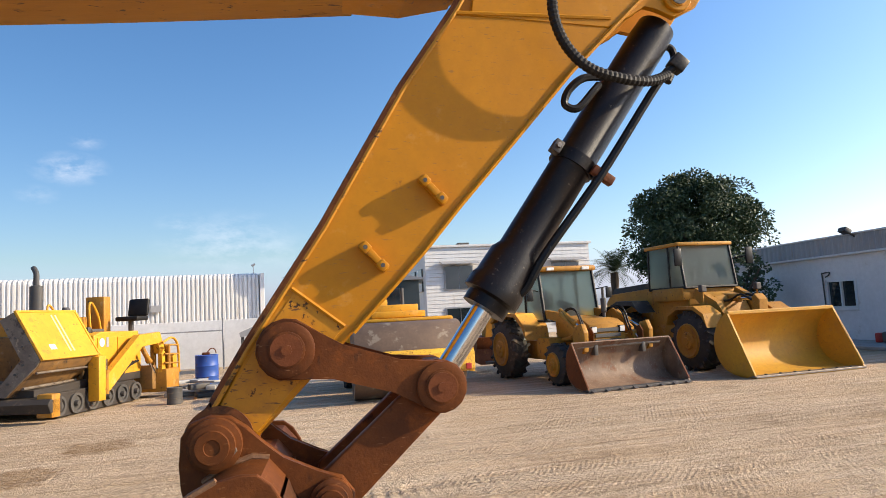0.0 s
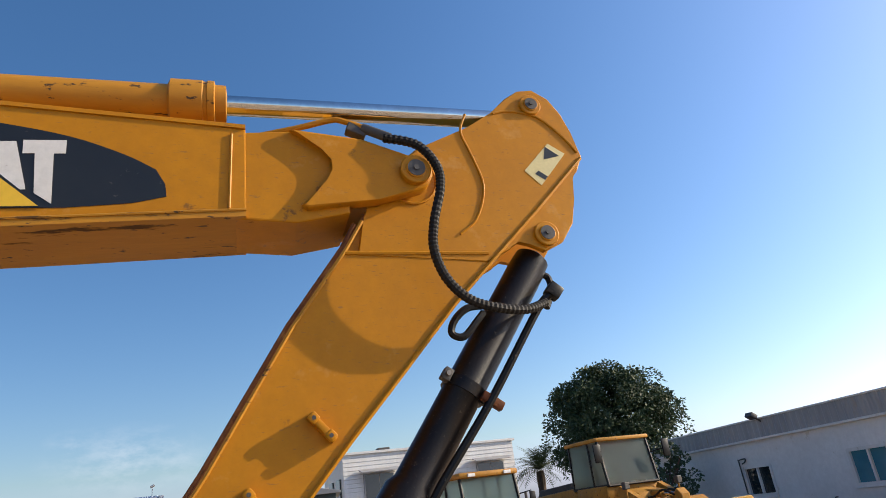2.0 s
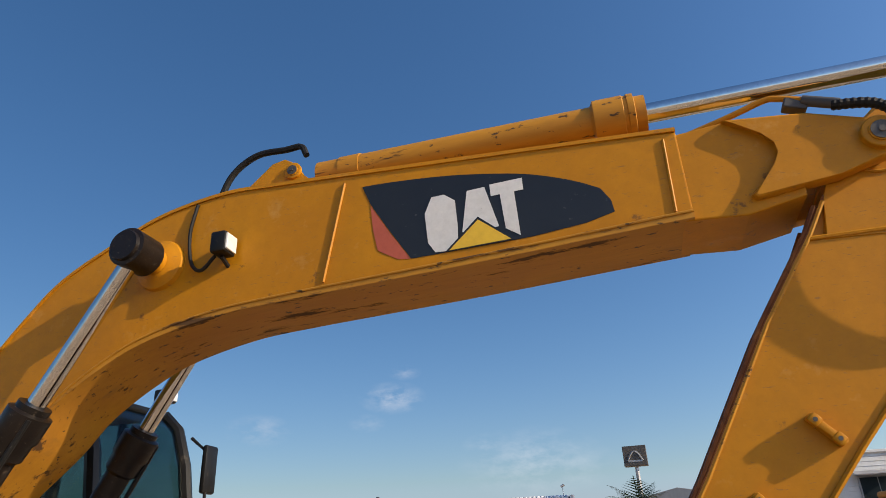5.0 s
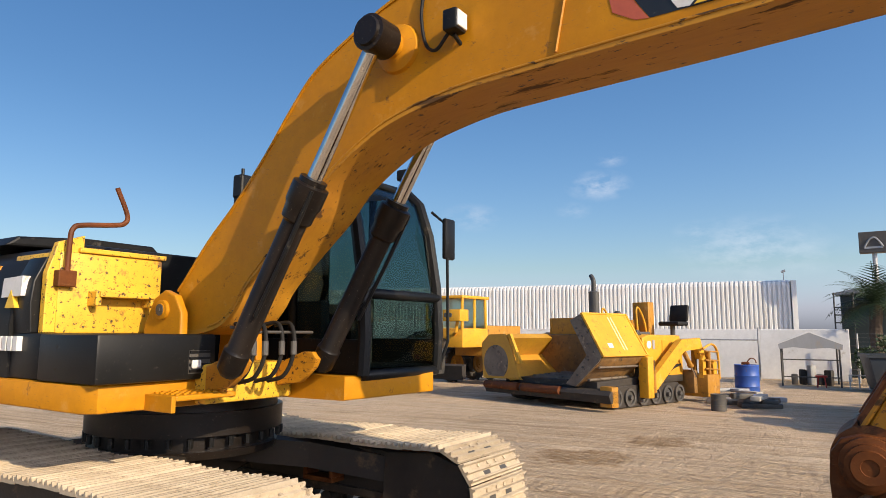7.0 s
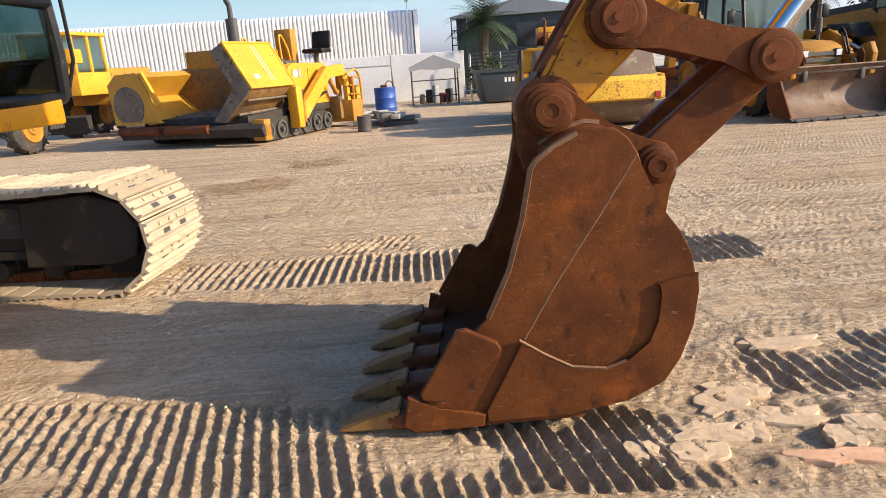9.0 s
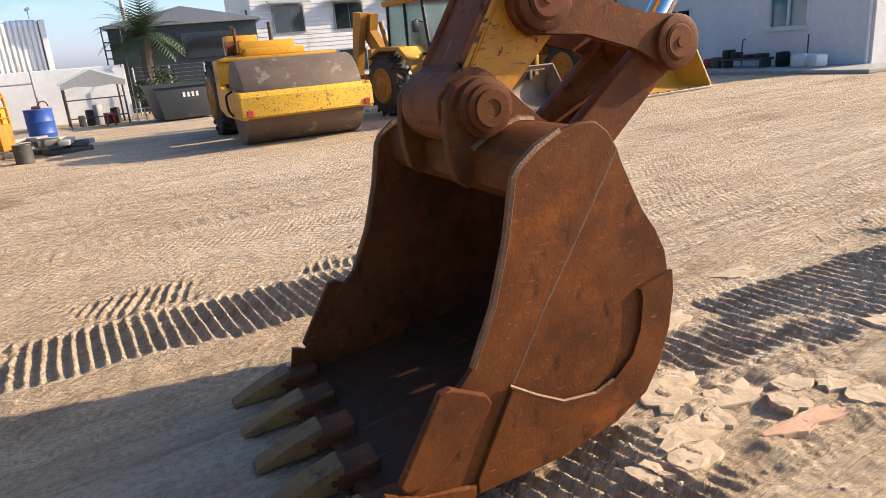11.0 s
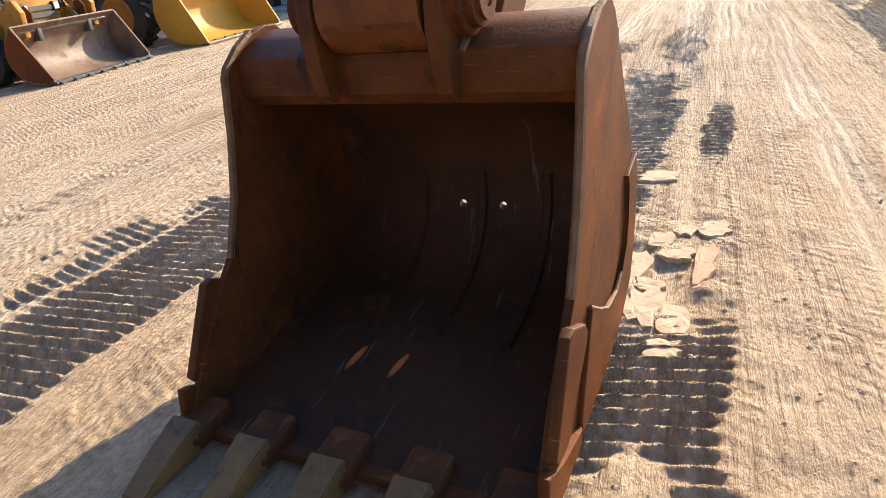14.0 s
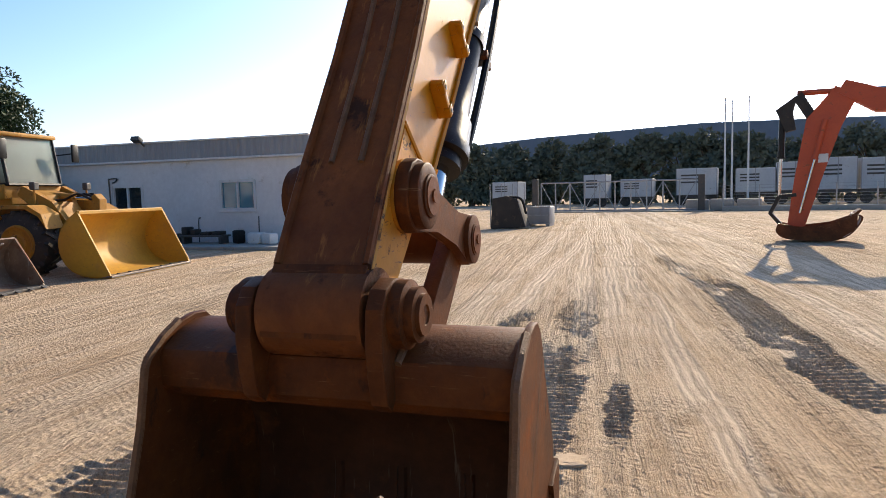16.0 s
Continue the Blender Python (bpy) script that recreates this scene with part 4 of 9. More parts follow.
cb = part("clamp_band", bm, BLACK_OIL, bk_cyl, "brown clamp band round the barrel", 35)
for off in (-0.112, 0.118):
    bm = B()
    box(bm, -0.022, 0.022, -0.028, 0.028, -0.03, 0.03, 0.006, Matrix.LocRotScale(Vector(onc(0.878, off, -0.06)), Euler((0, math.atan2(-side.z, side.x), 0)), None))
    lug = part("clamp_lug", bm, DARK_METAL, cb, "", 30)
    bm = B()
    cyl(bm, onc(0.878, off, -0.085), onc(0.878, off, -0.105), 0.012, 6)
    part("clamp_bolt", bm, STEEL_WORN, lug)
bm = B()
tube(bm, spline([(1.60, -0.08, 2.66), (1.50, -0.10, 2.645), (1.43, -0.10, 2.59), (1.407, -0.10, 2.526), (1.465, -0.10, 2.508), (1.545, -0.08, 2.585), (1.59, -0.06, 2.63)], 5), 0.018)
part("pipe", bm, BLACK, bk_cyl)
# hose from the boom's nose down to the cylinder
hs = spline([(1.00, -0.20, 3.53), (1.06, -0.22, 3.50), (1.139, -0.25, 3.474), (1.297, -0.27, 3.429), (1.380, -0.28, 3.312), (1.384, -0.28, 3.189), (1.335, -0.275, 3.017), (1.319, -0.27, 2.877), (1.365, -0.26, 2.738), (1.467, -0.25, 2.637), (1.615, -0.23, 2.599), (1.775, -0.18, 2.605), (1.90, -0.12, 2.655)], 14)
bm = B()
tube(bm, hs[28:], 0.021, 10, 0.16)
hose = part("hydraulic_hose", bm, RUBBER, ex, "ribbed black hydraulic hose hanging beside the stick")
bm = B()
tube(bm, spline([(0.50, -0.12, 3.52), (0.742, -0.17, 3.56), (0.90, -0.19, 3.60), (0.96, -0.20, 3.59), (1.08, -0.215, 3.54)], 4), 0.015)
part("pipe", bm, YEL, hose)
bm = B()
box(bm, -0.05, 0.05, -0.03, 0.03, -0.025, 0.025, 0.006, pose(1.02, -0.19, 3.54, 0, 22, 0))
part("pipe_clamp", bm, DARK_METAL, hose)
bm = B()
cyl(bm, (1.05, -0.21, 3.55), (1.17, -0.25, 3.475), 0.025, 12)
part("hose_end", bm, DARK_METAL, hose, "", 35)

# linkage
for s in (-1, 1):
    a, b = Vector((0.185, 0, 1.53)), Vector((0.772, 0, 1.35))
    d = (b - a).normalized()
    w = Vector((-d.z, 0, d.x))
    prof = []
    for k in range(9):
        t = math.pi * (0.5 + k / 8)
        prof.append(a + d * 0.12 * math.cos(t) + w * 0.12 * math.sin(t))
    prof += [a + d * 0.2 - w * 0.062, b - d * 0.18 - w * 0.058]
    for k in range(9):
        t = math.pi * (-0.5 + k / 8)
        prof.append(b + d * 0.105 * math.cos(t) + w * 0.105 * math.sin(t))
    prof += [b - d * 0.18 + w * 0.058, a + d * 0.2 + w * 0.062]
    link = part("idler_link", prism(B(), [(p.x, p.z) for p in prof], *sorted((s * (SV + 0.012), s * (SV + 0.058))), 0.006), RUST, ex, "rusty side link between stick and cylinder", 40)
    pin(link, 0.772, 1.35, SV + 0.058, SV + 0.085, 0.098, RUST, RUST_DARK, s, "pin_head")
a, b = Vector((0.772, 0, 1.35)), Vector((0.34, 0, 0.968))
d = (b - a).normalized()
w = Vector((-d.z, 0, d.x))
prof = [a + w * 0.08, b + w * 0.09, b + d * 0.08 + w * 0.04, b + d * 0.08 - w * 0.04, b - w * 0.09, a - w * 0.08, a - d * 0.09]
for s in (-1, 1):
    pl = part("power_link", prism(B(), [(p.x, p.z) for p in prof], *sorted((s * 0.10, s * 0.165)), 0.008), RUST, ex, "rusty link between cylinder and bucket", 40)
bm = B()
prism(bm, [(p.x, p.z) for p in (a + d * 0.2 + w * 0.085, a + d * 0.42 + w * 0.088, a + d * 0.42 + w * 0.06, a + d * 0.2 + w * 0.06)], -0.10, 0.10)
part("link_web", bm, RUST_DARK, ex)
bm = B()
xcyl(bm, 0.772, 1.35, -SV - 0.02, SV + 0.02, 0.075)
part("linkage_pin", bm, RUST, ex, "", 35)

# ---- the digging bucket ----
BW = 0.585
bk = part("bucket", prism(B(), [(-0.70, 0.025), (-0.387, 0.03), (0.0, 0.055), (0.0, 0.075), (-0.387, 0.052), (-0.70, 0.055)], -BW + 0.02, BW - 0.02), RUST_DARK, ex,
          "rusty brown excavator bucket with five teeth resting on the sand")
OUT = curve2([(-0.70, 0.03), (-0.395, 0.045), (-0.055, 0.075), (0.163, 0.125), (0.294, 0.20), (0.35, 0.295), (0.39, 0.43), (0.40, 0.56), (0.375, 0.70), (0.33, 0.785), (0.272, 0.85), (0.232, 0.945), (0.197, 1.005), (0.178, 1.06)], 4)


def shell(line, t, v0, v1):
    """A curved plate that follows line, t thick towards the inside."""
    bm = B()
    rows = []
    for i, (u, z) in enumerate(line):
        p, q = line[max(i - 1, 0)], line[min(i + 1, len(line) - 1)]
        d = Vector((q[0] - p[0], 0, q[1] - p[1])).normalized()
        nrm = Vector((-d.z, 0, d.x)) * t
        rows.append([bm.verts.new((u, v0, z)), bm.verts.new((u, v1, z)), bm.verts.new((u + nrm.x, v1, z + nrm.z)), bm.verts.new((u + nrm.x, v0, z + nrm.z))])
    for a, b in zip(rows, rows[1:]):
        for j in range(4):
            bm.faces.new((a[j], a[(j + 1) % 4], b[(j + 1) % 4], b[j]))
    bm.faces.new(rows[0])
    bm.faces.new(rows[-1][::-1])
    return bm




def pierced_shell(line, inside, cuts):
    """The bucket's shell, thick at its floor, with two small round holes rusted through it."""
    bm = B()
    a = [[bm.verts.new((u, v, z)) for v in cuts] for u, z in line]
    b = [[bm.verts.new((u, v, z)) for v in cuts] for u, z in inside]
    hole = min(range(len(inside)), key=lambda k: abs(inside[k][1] - 0.418)) - 1
    gaps = ((hole, 1), (hole + 1, 1), (hole, 4), (hole + 1, 4), (hole, 2), (hole + 1, 2), (hole, 5), (hole + 1, 5))
    for i in range(len(line) - 1):
        for j in range(len(cuts) - 1):
            if (i, j) not in gaps:
                for g in (a, b):
                    bm.faces.new((g[i][j], g[i][j + 1], g[i + 1][j + 1], g[i + 1][j]))
    # rims: a ring of eight points inside each square gap, joined to its corners and through the plate
    for j in (1, 4):
        rings = []
        for g in (a, b):
            edge = [g[hole][j], g[hole][j + 1], g[hole][j + 2], g[hole + 1][j + 2], g[hole + 2][j + 2], g[hole + 2][j + 1], g[hole + 2][j], g[hole + 1][j]]
            mid = g[hole + 1][j + 1].co
            ring = []
            for e in edge:
                d = e.co - mid
                ring.append(bm.verts.new(mid + d.normalized() * 0.0165))
            for k in range(8):
                bm.faces.new((edge[k], edge[(k + 1) % 8], ring[(k + 1) % 8], ring[k]))
            rings.append(ring)
        for k in range(8):
            bm.faces.new((rings[0][k], rings[0][(k + 1) % 8], rings[1][(k + 1) % 8], rings[1][k]))
    return bm


INNER = curve2([(-0.70, 0.05), (-0.42, 0.085), (-0.20, 0.130), (0.05, 0.165), (0.19, 0.215), (0.31, 0.315), (0.368, 0.418), (0.382, 0.55), (0.358, 0.69), (0.312, 0.775), (0.252, 0.84), (0.212, 0.935), (0.177, 0.995), (0.158, 1.05)], 4)
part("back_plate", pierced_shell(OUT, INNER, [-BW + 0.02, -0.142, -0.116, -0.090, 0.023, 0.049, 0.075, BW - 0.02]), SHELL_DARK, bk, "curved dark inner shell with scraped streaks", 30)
part("top_tube", prism(B(), [(-0.13, 1.045), (-0.118, 1.075), (-0.04, 1.12), (0.05, 1.142), (0.11, 1.138), (0.168, 1.07), (0.10, 0.97), (-0.04, 0.915), (-0.095, 0.925), (-0.125, 0.96)], -BW + 0.02, BW - 0.02, 0.01), RUST, bk, "box section along the bucket's top", 30)
PLATE = [(-0.165, 1.055), (-0.10, 1.105), (-0.02, 1.145), (0.05, 1.16), (0.105, 1.157), (0.15, 1.122), (0.185, 1.065), (0.20, 1.005), (0.235, 0.945), (0.275, 0.855), (0.335, 0.787), (0.378, 0.70), (0.403, 0.56), (0.392, 0.43),
         (0.35, 0.30), (0.294, 0.205), (0.163, 0.13), (-0.055, 0.08), (-0.395, 0.05), (-0.66, 0.03), (-0.69, 0.075), (-0.56, 0.26), (-0.415, 0.43), (-0.352, 0.48), (-0.27, 0.66), (-0.214, 0.853), (-0.18, 1.03)]
for s in (-1, 1):
    side_plate = part("side_plate", prism(B(), PLATE, *sorted((s * (BW - 0.025), s * BW)), 0.005), RUST, bk, "flat rusty side plate with weld lines and scratches", 30)
    cutter = [(-0.631, 0.188), (-0.478, 0.445), (-0.444, 0.451), (-0.33, 0.397), (-0.312, 0.366), (-0.324, 0.337), (-0.534, 0.156), (-0.615, 0.162)]
    part("side_cutter", prism(B(), cutter, *sorted((s * (BW - 0.01), s * (BW + 0.022))), 0.006), RUST, bk, "thick bolted side cutter worn at its edge", 30)
    lip = [(-0.705, 0.05), (-0.68, 0.18), (-0.645, 0.17), (-0.564, 0.118), (-0.381, 0.098), (-0.39, 0.045), (-0.66, 0.022)]
    part("lip_corner", prism(B(), lip, *sorted((s * (BW - 0.012), s * (BW + 0.018))), 0.008), RUST, bk, "worn corner of the cutting edge", 30)
    wear = [(-0.234, 0.391), (-0.152, 0.331), (-0.051, 0.277), (0.074, 0.266), (0.16, 0.30), (0.235, 0.368), (0.267, 0.452), (0.277, 0.559), (0.256, 0.597), (0.31, 0.612), (0.398, 0.632), (0.40, 0.56), (0.388, 0.432), (0.346, 0.305), (0.29, 0.212), (0.16, 0.137), (-0.055, 0.088), (-0.375, 0.06), (-0.378, 0.11)]
    part("heel_plate", prism(B(), wear, *sorted((s * (BW - 0.005), s * (BW + 0.016))), 0.005), RUST, bk, "crescent wear plate welded on the heel", 30)
    for line in ([(0.18, 1.065), (0.05, 0.852), (-0.11, 0.60), (-0.225, 0.395)], [(-0.245, 0.398), (-0.152, 0.338), (-0.051, 0.284), (0.074, 0.273), (0.15, 0.302)], [(-0.345, 0.345), (-0.545, 0.165)]):
        bm = B()
        tube(bm, [(u, s * (BW - 0.004 + (0.016 if line[0][0] == -0.245 else 0)), z) for u, z in line], 0.0065, 6)
        part("weld_seam", bm, RUST_WELD, bk)
    bm = B()
    tube(bm, [(u, s * (BW - 0.012), z) for u, z in PLATE[-4:] + PLATE[:3]], 0.014, 6)
    part("edge_bead", bm, RUST_WELD, bk)
# teeth with adapters
for k in range(5):
    v = -0.515 + 0.264 * k
    bm = B()
    prism(bm, [(-0.60, 0.105), (-0.745, 0.088), (-0.76, 0.03), (-0.60, 0.016)], v - 0.065, v + 0.065, 0.012)
    ad = part("tooth_adapter", bm, RUST_DARK, bk, "", 30)
    bm = B()
    vs = [bm.verts.new(p) for p in ((-0.72, v - 0.062, 0.03), (-0.72, v + 0.062, 0.03), (-0.72, v + 0.058, 0.118), (-0.72, v - 0.058, 0.118),
                                    (-0.84, v - 0.056, 0.020), (-0.84, v + 0.056, 0.020), (-0.84, v + 0.050, 0.080), (-0.84, v - 0.050, 0.080),
                                    (-0.975, v - 0.046, 0.008), (-0.975, v + 0.046, 0.008), (-0.972, v + 0.044, 0.022), (-0.972, v - 0.044, 0.022))]
    for i in (0, 4):
        for j in range(4):
            bm.faces.new((vs[i + j], vs[i + (j + 1) % 4], vs[i + 4 + (j + 1) % 4], vs[i + 4 + j]))
    bm.faces.new(vs[3::-1])
    bm.faces.new(vs[8:])
    bmesh.ops.bevel(bm, geom=bm.edges[:], offset=0.006, segments=2, affect="EDGES")
    tooth = part("tooth", bm, TOOTH, bk, "worn yellowish steel tooth", 40)
    bm = B()
    cyl(bm, (-0.76, v - 0.066, 0.066), (-0.76, v + 0.066, 0.066), 0.011, 10)
    part("tooth_pin", bm, RUST_DARK, tooth)
# ears that carry the pins
EAR = [(-0.205, 1.05), (-0.21, 1.14), (-0.203, 1.235), (-0.168, 1.285), (-0.103, 1.307), (-0.03, 1.298), (0.034, 1.253), (0.09, 1.185), (0.16, 1.135), (0.28, 1.07), (0.375, 1.045), (0.42, 0.985), (0.415, 0.915), (0.385, 0.86), (0.375, 0.72),
       (0.33, 0.787), (0.27, 0.855), (0.23, 0.945), (0.18, 1.06), (0.11, 1.13), (0.05, 1.135), (-0.05, 1.11), (-0.125, 1.06), (-0.12, 0.97), (-0.145, 0.94), (-0.185, 0.97)]
for s in (-1, 1):
    ear = part("ear", prism(B(), EAR, *sorted((s * (SV + 0.03), s * (SV + 0.08))), 0.006), RUST, bk, "thick rusty ear plate with pin boss", 30)
    for u, z, r in ((-0.08, 1.203, 0.098), (0.332, 0.97, 0.078)):
        bm = B()
        lathe(bm, (u, s * (SV + 0.07), z), (u, s * (SV + 0.17), z), [(0, r), (0.045, r), (0.05, r * 0.8), (0.075, r * 0.8), (0.078, r * 0.62), (0.09, r * 0.60), (0.09, r * 0.3), (0.085, r * 0.28)], 28)
        part("pin_boss", bm, RUST, ear, "", 35)
        bm = B()
        cyl(bm, (u + r * 0.7, s * (SV + 0.10), z - r * 0.2), (u + r * 0.7, s * (SV + 0.135), z - r * 0.2), 0.014, 6)
        part("keeper_bolt", bm, STEEL_WORN, ear)
    bm = B()
    tube(bm, [(-0.125, s * (SV + 0.085), 1.07), (-0.04, s * (SV + 0.088), 1.125), (0.05, s * (SV + 0.088), 1.148), (0.11, s * (SV + 0.088), 1.14)], 0.014, 8)
    part("weld_bead", bm, RUST_WELD, ear)
bm = B()
xcyl(bm, 0.332, 0.97, -SV - 0.1, SV + 0.1, 0.05)
part("bucket_pin", bm, RUST, bk, "", 35)
# ribs and small bright spots inside the shell
inner = INNER
for v in (-0.29, -0.035, 0.215):
    bm = B()
    rows = []
    sub = inner[9:29]
    for i, (u, z) in enumerate(sub):
        p, q = sub[max(i - 1, 0)], sub[min(i + 1, len(sub) - 1)]
        d = Vector((q[0] - p[0], 0, q[1] - p[1])).normalized()
        nr = Vector((-d.z, 0, d.x))
        a = Vector((u, 0, z)) + nr * 0.001
        b2 = Vector((u, 0, z)) + nr * 0.013
        rows.append([bm.verts.new((a.x, v - 0.02, a.z)), bm.verts.new((b2.x, v - 0.012, b2.z)), bm.verts.new((b2.x, v + 0.012, b2.z)), bm.verts.new((a.x, v + 0.02, a.z))])
    for r0, r1 in zip(rows, rows[1:]):
        for j in range(4):
            bm.faces.new((r0[j], r0[(j + 1) % 4], r1[(j + 1) % 4], r1[j]))
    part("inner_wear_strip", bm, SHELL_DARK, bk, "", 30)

ARM_PARTS = set(ex.children)

# ---- undercarriage ----
TR, TZ, TU0, TU1 = 0.355, 0.395, -2.91, -6.42    # sprocket radius to the shoes, axle height, front and rear axles


def track_path(s):
    """Place and direction on the track's loop at s metres from the front bottom."""
    straight = TU0 - TU1
    arc = math.pi * TR
    s %= 2 * (straight + arc)
    if s < arc:
        a = -math.pi / 2 + s / TR
        return TU0 + TR * math.cos(a), TZ + TR * math.sin(a), a + math.pi / 2
    s -= arc
    if s < straight:
        sag = 0.035 * math.sin(math.pi * s / straight) * (1 + 0.5 * math.sin(s * 4))
        return TU0 - s, TZ + TR - sag, math.pi
    s -= straight
    if s < arc:
        a = math.pi / 2 + s / TR
        return TU1 + TR * math.cos(a), TZ + TR * math.sin(a), a + math.pi / 2
    s -= arc
    return TU1 + s, TZ - TR, 0.0


def shoe_mesh(half):
    bm = B()
    prof = [(-0.093, 0.0), (-0.093, 0.018), (-0.080, 0.018), (-0.074, 0.050), (-0.062, 0.050), (-0.052, 0.020), (-0.012, 0.020), (-0.006, 0.046), (0.006, 0.046), (0.012, 0.020), (0.052, 0.020), (0.060, 0.046), (0.072, 0.046),
            (0.078, 0.016), (0.086, 0.010), (0.086, -0.004), (-0.05, -0.004)]
    prism(bm, prof, -half, half)
    me = bpy.data.meshes.new("track_shoe")
    bmesh.ops.recalc_face_normals(bm, faces=bm.faces[:])
    bm.to_mesh(me)
    bm.free()
    me.materials.append(SHOE)
    out = []
    for name, mt in (("shoe_slot", DARK_METAL), ("shoe_bolt", SHOE)):
        bm = B()
        if name == "shoe_slot":
            prism(bm, [(-0.049, -0.048), (-0.016, -0.048), (-0.016, 0.048), (-0.049, 0.048)], 0.018, 0.0225, 0.0, "z")
        else:
            cyl(bm, (0.033, 0, 0.018), (0.033, 0, 0.032), 0.015, 6)
        m2 = bpy.data.meshes.new(name)
        bm.to_mesh(m2)
        bm.free()
        m2.materials.append(mt)
        out.append(m2)
    return me, *out


SHOE_ME, SLOT_ME, BOLT_ME = shoe_mesh(0.42)
LOOP = 2 * (TU0 - TU1 + math.pi * TR)
NSHOE = 51


def track(vc, label, shift=0.0):
    tf = part("track_frame", B(), BLACK_DUST, ex, label)
    tf.location.x = shift
    bm = B()
    prism(bm, [(-3.25, 0.30), (-3.25, 0.60), (-3.6, 0.66), (-5.9, 0.66), (-6.2, 0.60), (-6.2, 0.30), (-5.9, 0.24), (-3.5, 0.24)], vc - 0.20, vc + 0.20, 0.015)
    part("side_frame", bm, BLACK_DUST, tf, "", 30)
    for s in (-1, 1):
        bm = B()
        prism(bm, [(-2.72, 0.26), (-2.68, 0.44), (-2.76, 0.62), (-3.02, 0.70), (-3.50, 0.66), (-3.54, 0.20), (-2.86, 0.20)], *sorted((vc + s * 0.20, vc + s * 0.25)), 0.01)
        part("idler_guard", bm, BLACK_DUST, tf, "", 30)
        bm = B()
        box(bm, -6.0, -3.5, *sorted((vc + s * 0.2, vc + s * 0.225)), 0.26, 0.32, 0.005)
        part("guard_rail", bm, BLACK_DUST, tf)
    bm = B()
    box(bm, -4.35, -4.0, vc - 0.36, vc - 0.20, 0.36, 0.40, 0.006)
    box(bm, -4.35, -4.31, vc - 0.36, vc - 0.20, 0.40, 0.50, 0.006)
    box(bm, -4.04, -4.0, vc - 0.36, vc - 0.20, 0.40, 0.50, 0.006)
    part("step", bm, RUST, tf, "small rusty step on the track frame")
    for u in (TU0, TU1):
        bm = B()
        lathe(bm, (u, vc - 0.11, TZ), (u, vc + 0.11, TZ), [(0, 0.24), (0.02, 0.32), (0.08, 0.32), (0.085, 0.345), (0.135, 0.345), (0.14, 0.32), (0.20, 0.32), (0.22, 0.24)], 28)
        part("idler_wheel", bm, BLACK_DUST, tf, "", 35)
    for k in range(7):
        bm = B()
        lathe(bm, (-3.42 - 0.42 * k, vc - 0.16, 0.155), (-3.42 - 0.42 * k, vc + 0.16, 0.155), [(0, 0.05), (0.01, 0.075), (0.10, 0.075), (0.11, 0.095), (0.13, 0.095), (0.14, 0.07), (0.18, 0.07), (0.19, 0.095), (0.21, 0.095), (0.22, 0.075), (0.31, 0.075), (0.32, 0.05)], 16)
        part("track_roller", bm, BLACK_DUST, tf, "", 35)
    for u in (-4.0, -5.3):
        bm = B()
        xcyl(bm, u, 0.71, vc - 0.1, vc + 0.1, 0.055, 14)
        part("carrier_roller", bm, BLACK_DUST, tf, "", 35)
    chain = B()
    for i in range(NSHOE):
        u, z, a = track_path(i * LOOP / NSHOE)
        q = Matrix.LocRotScale(Vector((u, 0, z)), Euler((0, -a, 0)), None)
        for v in (-0.07, 0.07):
            box(chain, -0.085, 0.085, vc + v - 0.02, vc + v + 0.02, 0.006, 0.075, 0.0, q)
        cyl(chain, q @ Vector((0.0, vc - 0.1, 0.04)), q @ Vector((0.0, vc + 0.1, 0.04)), 0.022, 8)
    part("track_chain", chain, RUST_DARK, tf, "")
    for i in range(NSHOE):
        u, z, a = track_path(i * LOOP / NSHOE + 0.05)
        q = Matrix.LocRotScale(Vector((u, vc, z)), Euler((0, -a + math.pi, 0)), None)
        q = Matrix.Translation((u, vc, z)) @ Matrix.Rotation(-a, 4, "Y") @ Matrix.Rotation(math.pi, 4, "X")
        sh = new("track_shoe", SHOE_ME)
        sh.parent = tf
        sh.matrix_basis = q
        if i > 24 and i < 44:
            continue
        for me, v in ((SLOT_ME, -0.13), (SLOT_ME, 0.13), (BOLT_ME, -0.21), (BOLT_ME, -0.06), (BOLT_ME, 0.06), (BOLT_ME, 0.21)):
            bo = new(me.name.split(".")[0], me)
            bo.parent = tf
            bo.matrix_basis = q @ Matrix.Translation((0, v, 0))
    return tf


track(-0.64, "dust-caked crawler track with steel shoes beside the boom", -0.12)
track(1.63, "dust-caked crawler track with steel shoes under the cab", -0.08)
bm = B()
prism(bm, [(-5.6, -0.45), (-5.15, -0.2), (-4.95, 0.15), (-4.95, 0.95), (-5.15, 1.3), (-5.6, 1.5), (-6.0, 1.5), (-6.0, -0.45)], 0.42, 0.72, 0.02, "z")
part("car_body", bm, BLACK_DUST, ex, "dusty black cross frame between the tracks", 30)
for v0, v1 in ((-0.45, 0.3), (0.8, 1.55)):
    bm = B()
    a, b2 = (v0, v1) if v0 < 0 else (v1, v0)
    vs = [(-3.5, a, 0.45), (-3.5, a, 0.60), (-4.95, b2, 0.55), (-4.95, b2, 0.80)]
    tube(bm, [(-3.6, a, 0.50), (-4.3, a * 0.6 + b2 * 0.4, 0.60), (-5.1, b2, 0.66)], 0.15, 4)
    part("frame_leg", bm, BLACK_DUST, ex)
bm = B()
lathe(bm, (-5.1, 0.53, 0.68), (-5.1, 0.53, 1.17), [(0, 0.74), (0.06, 0.76), (0.06, 0.72), (0.18, 0.72), (0.18, 0.80), (0.36, 0.80), (0.36, 0.76), (0.50, 0.74)], 56)
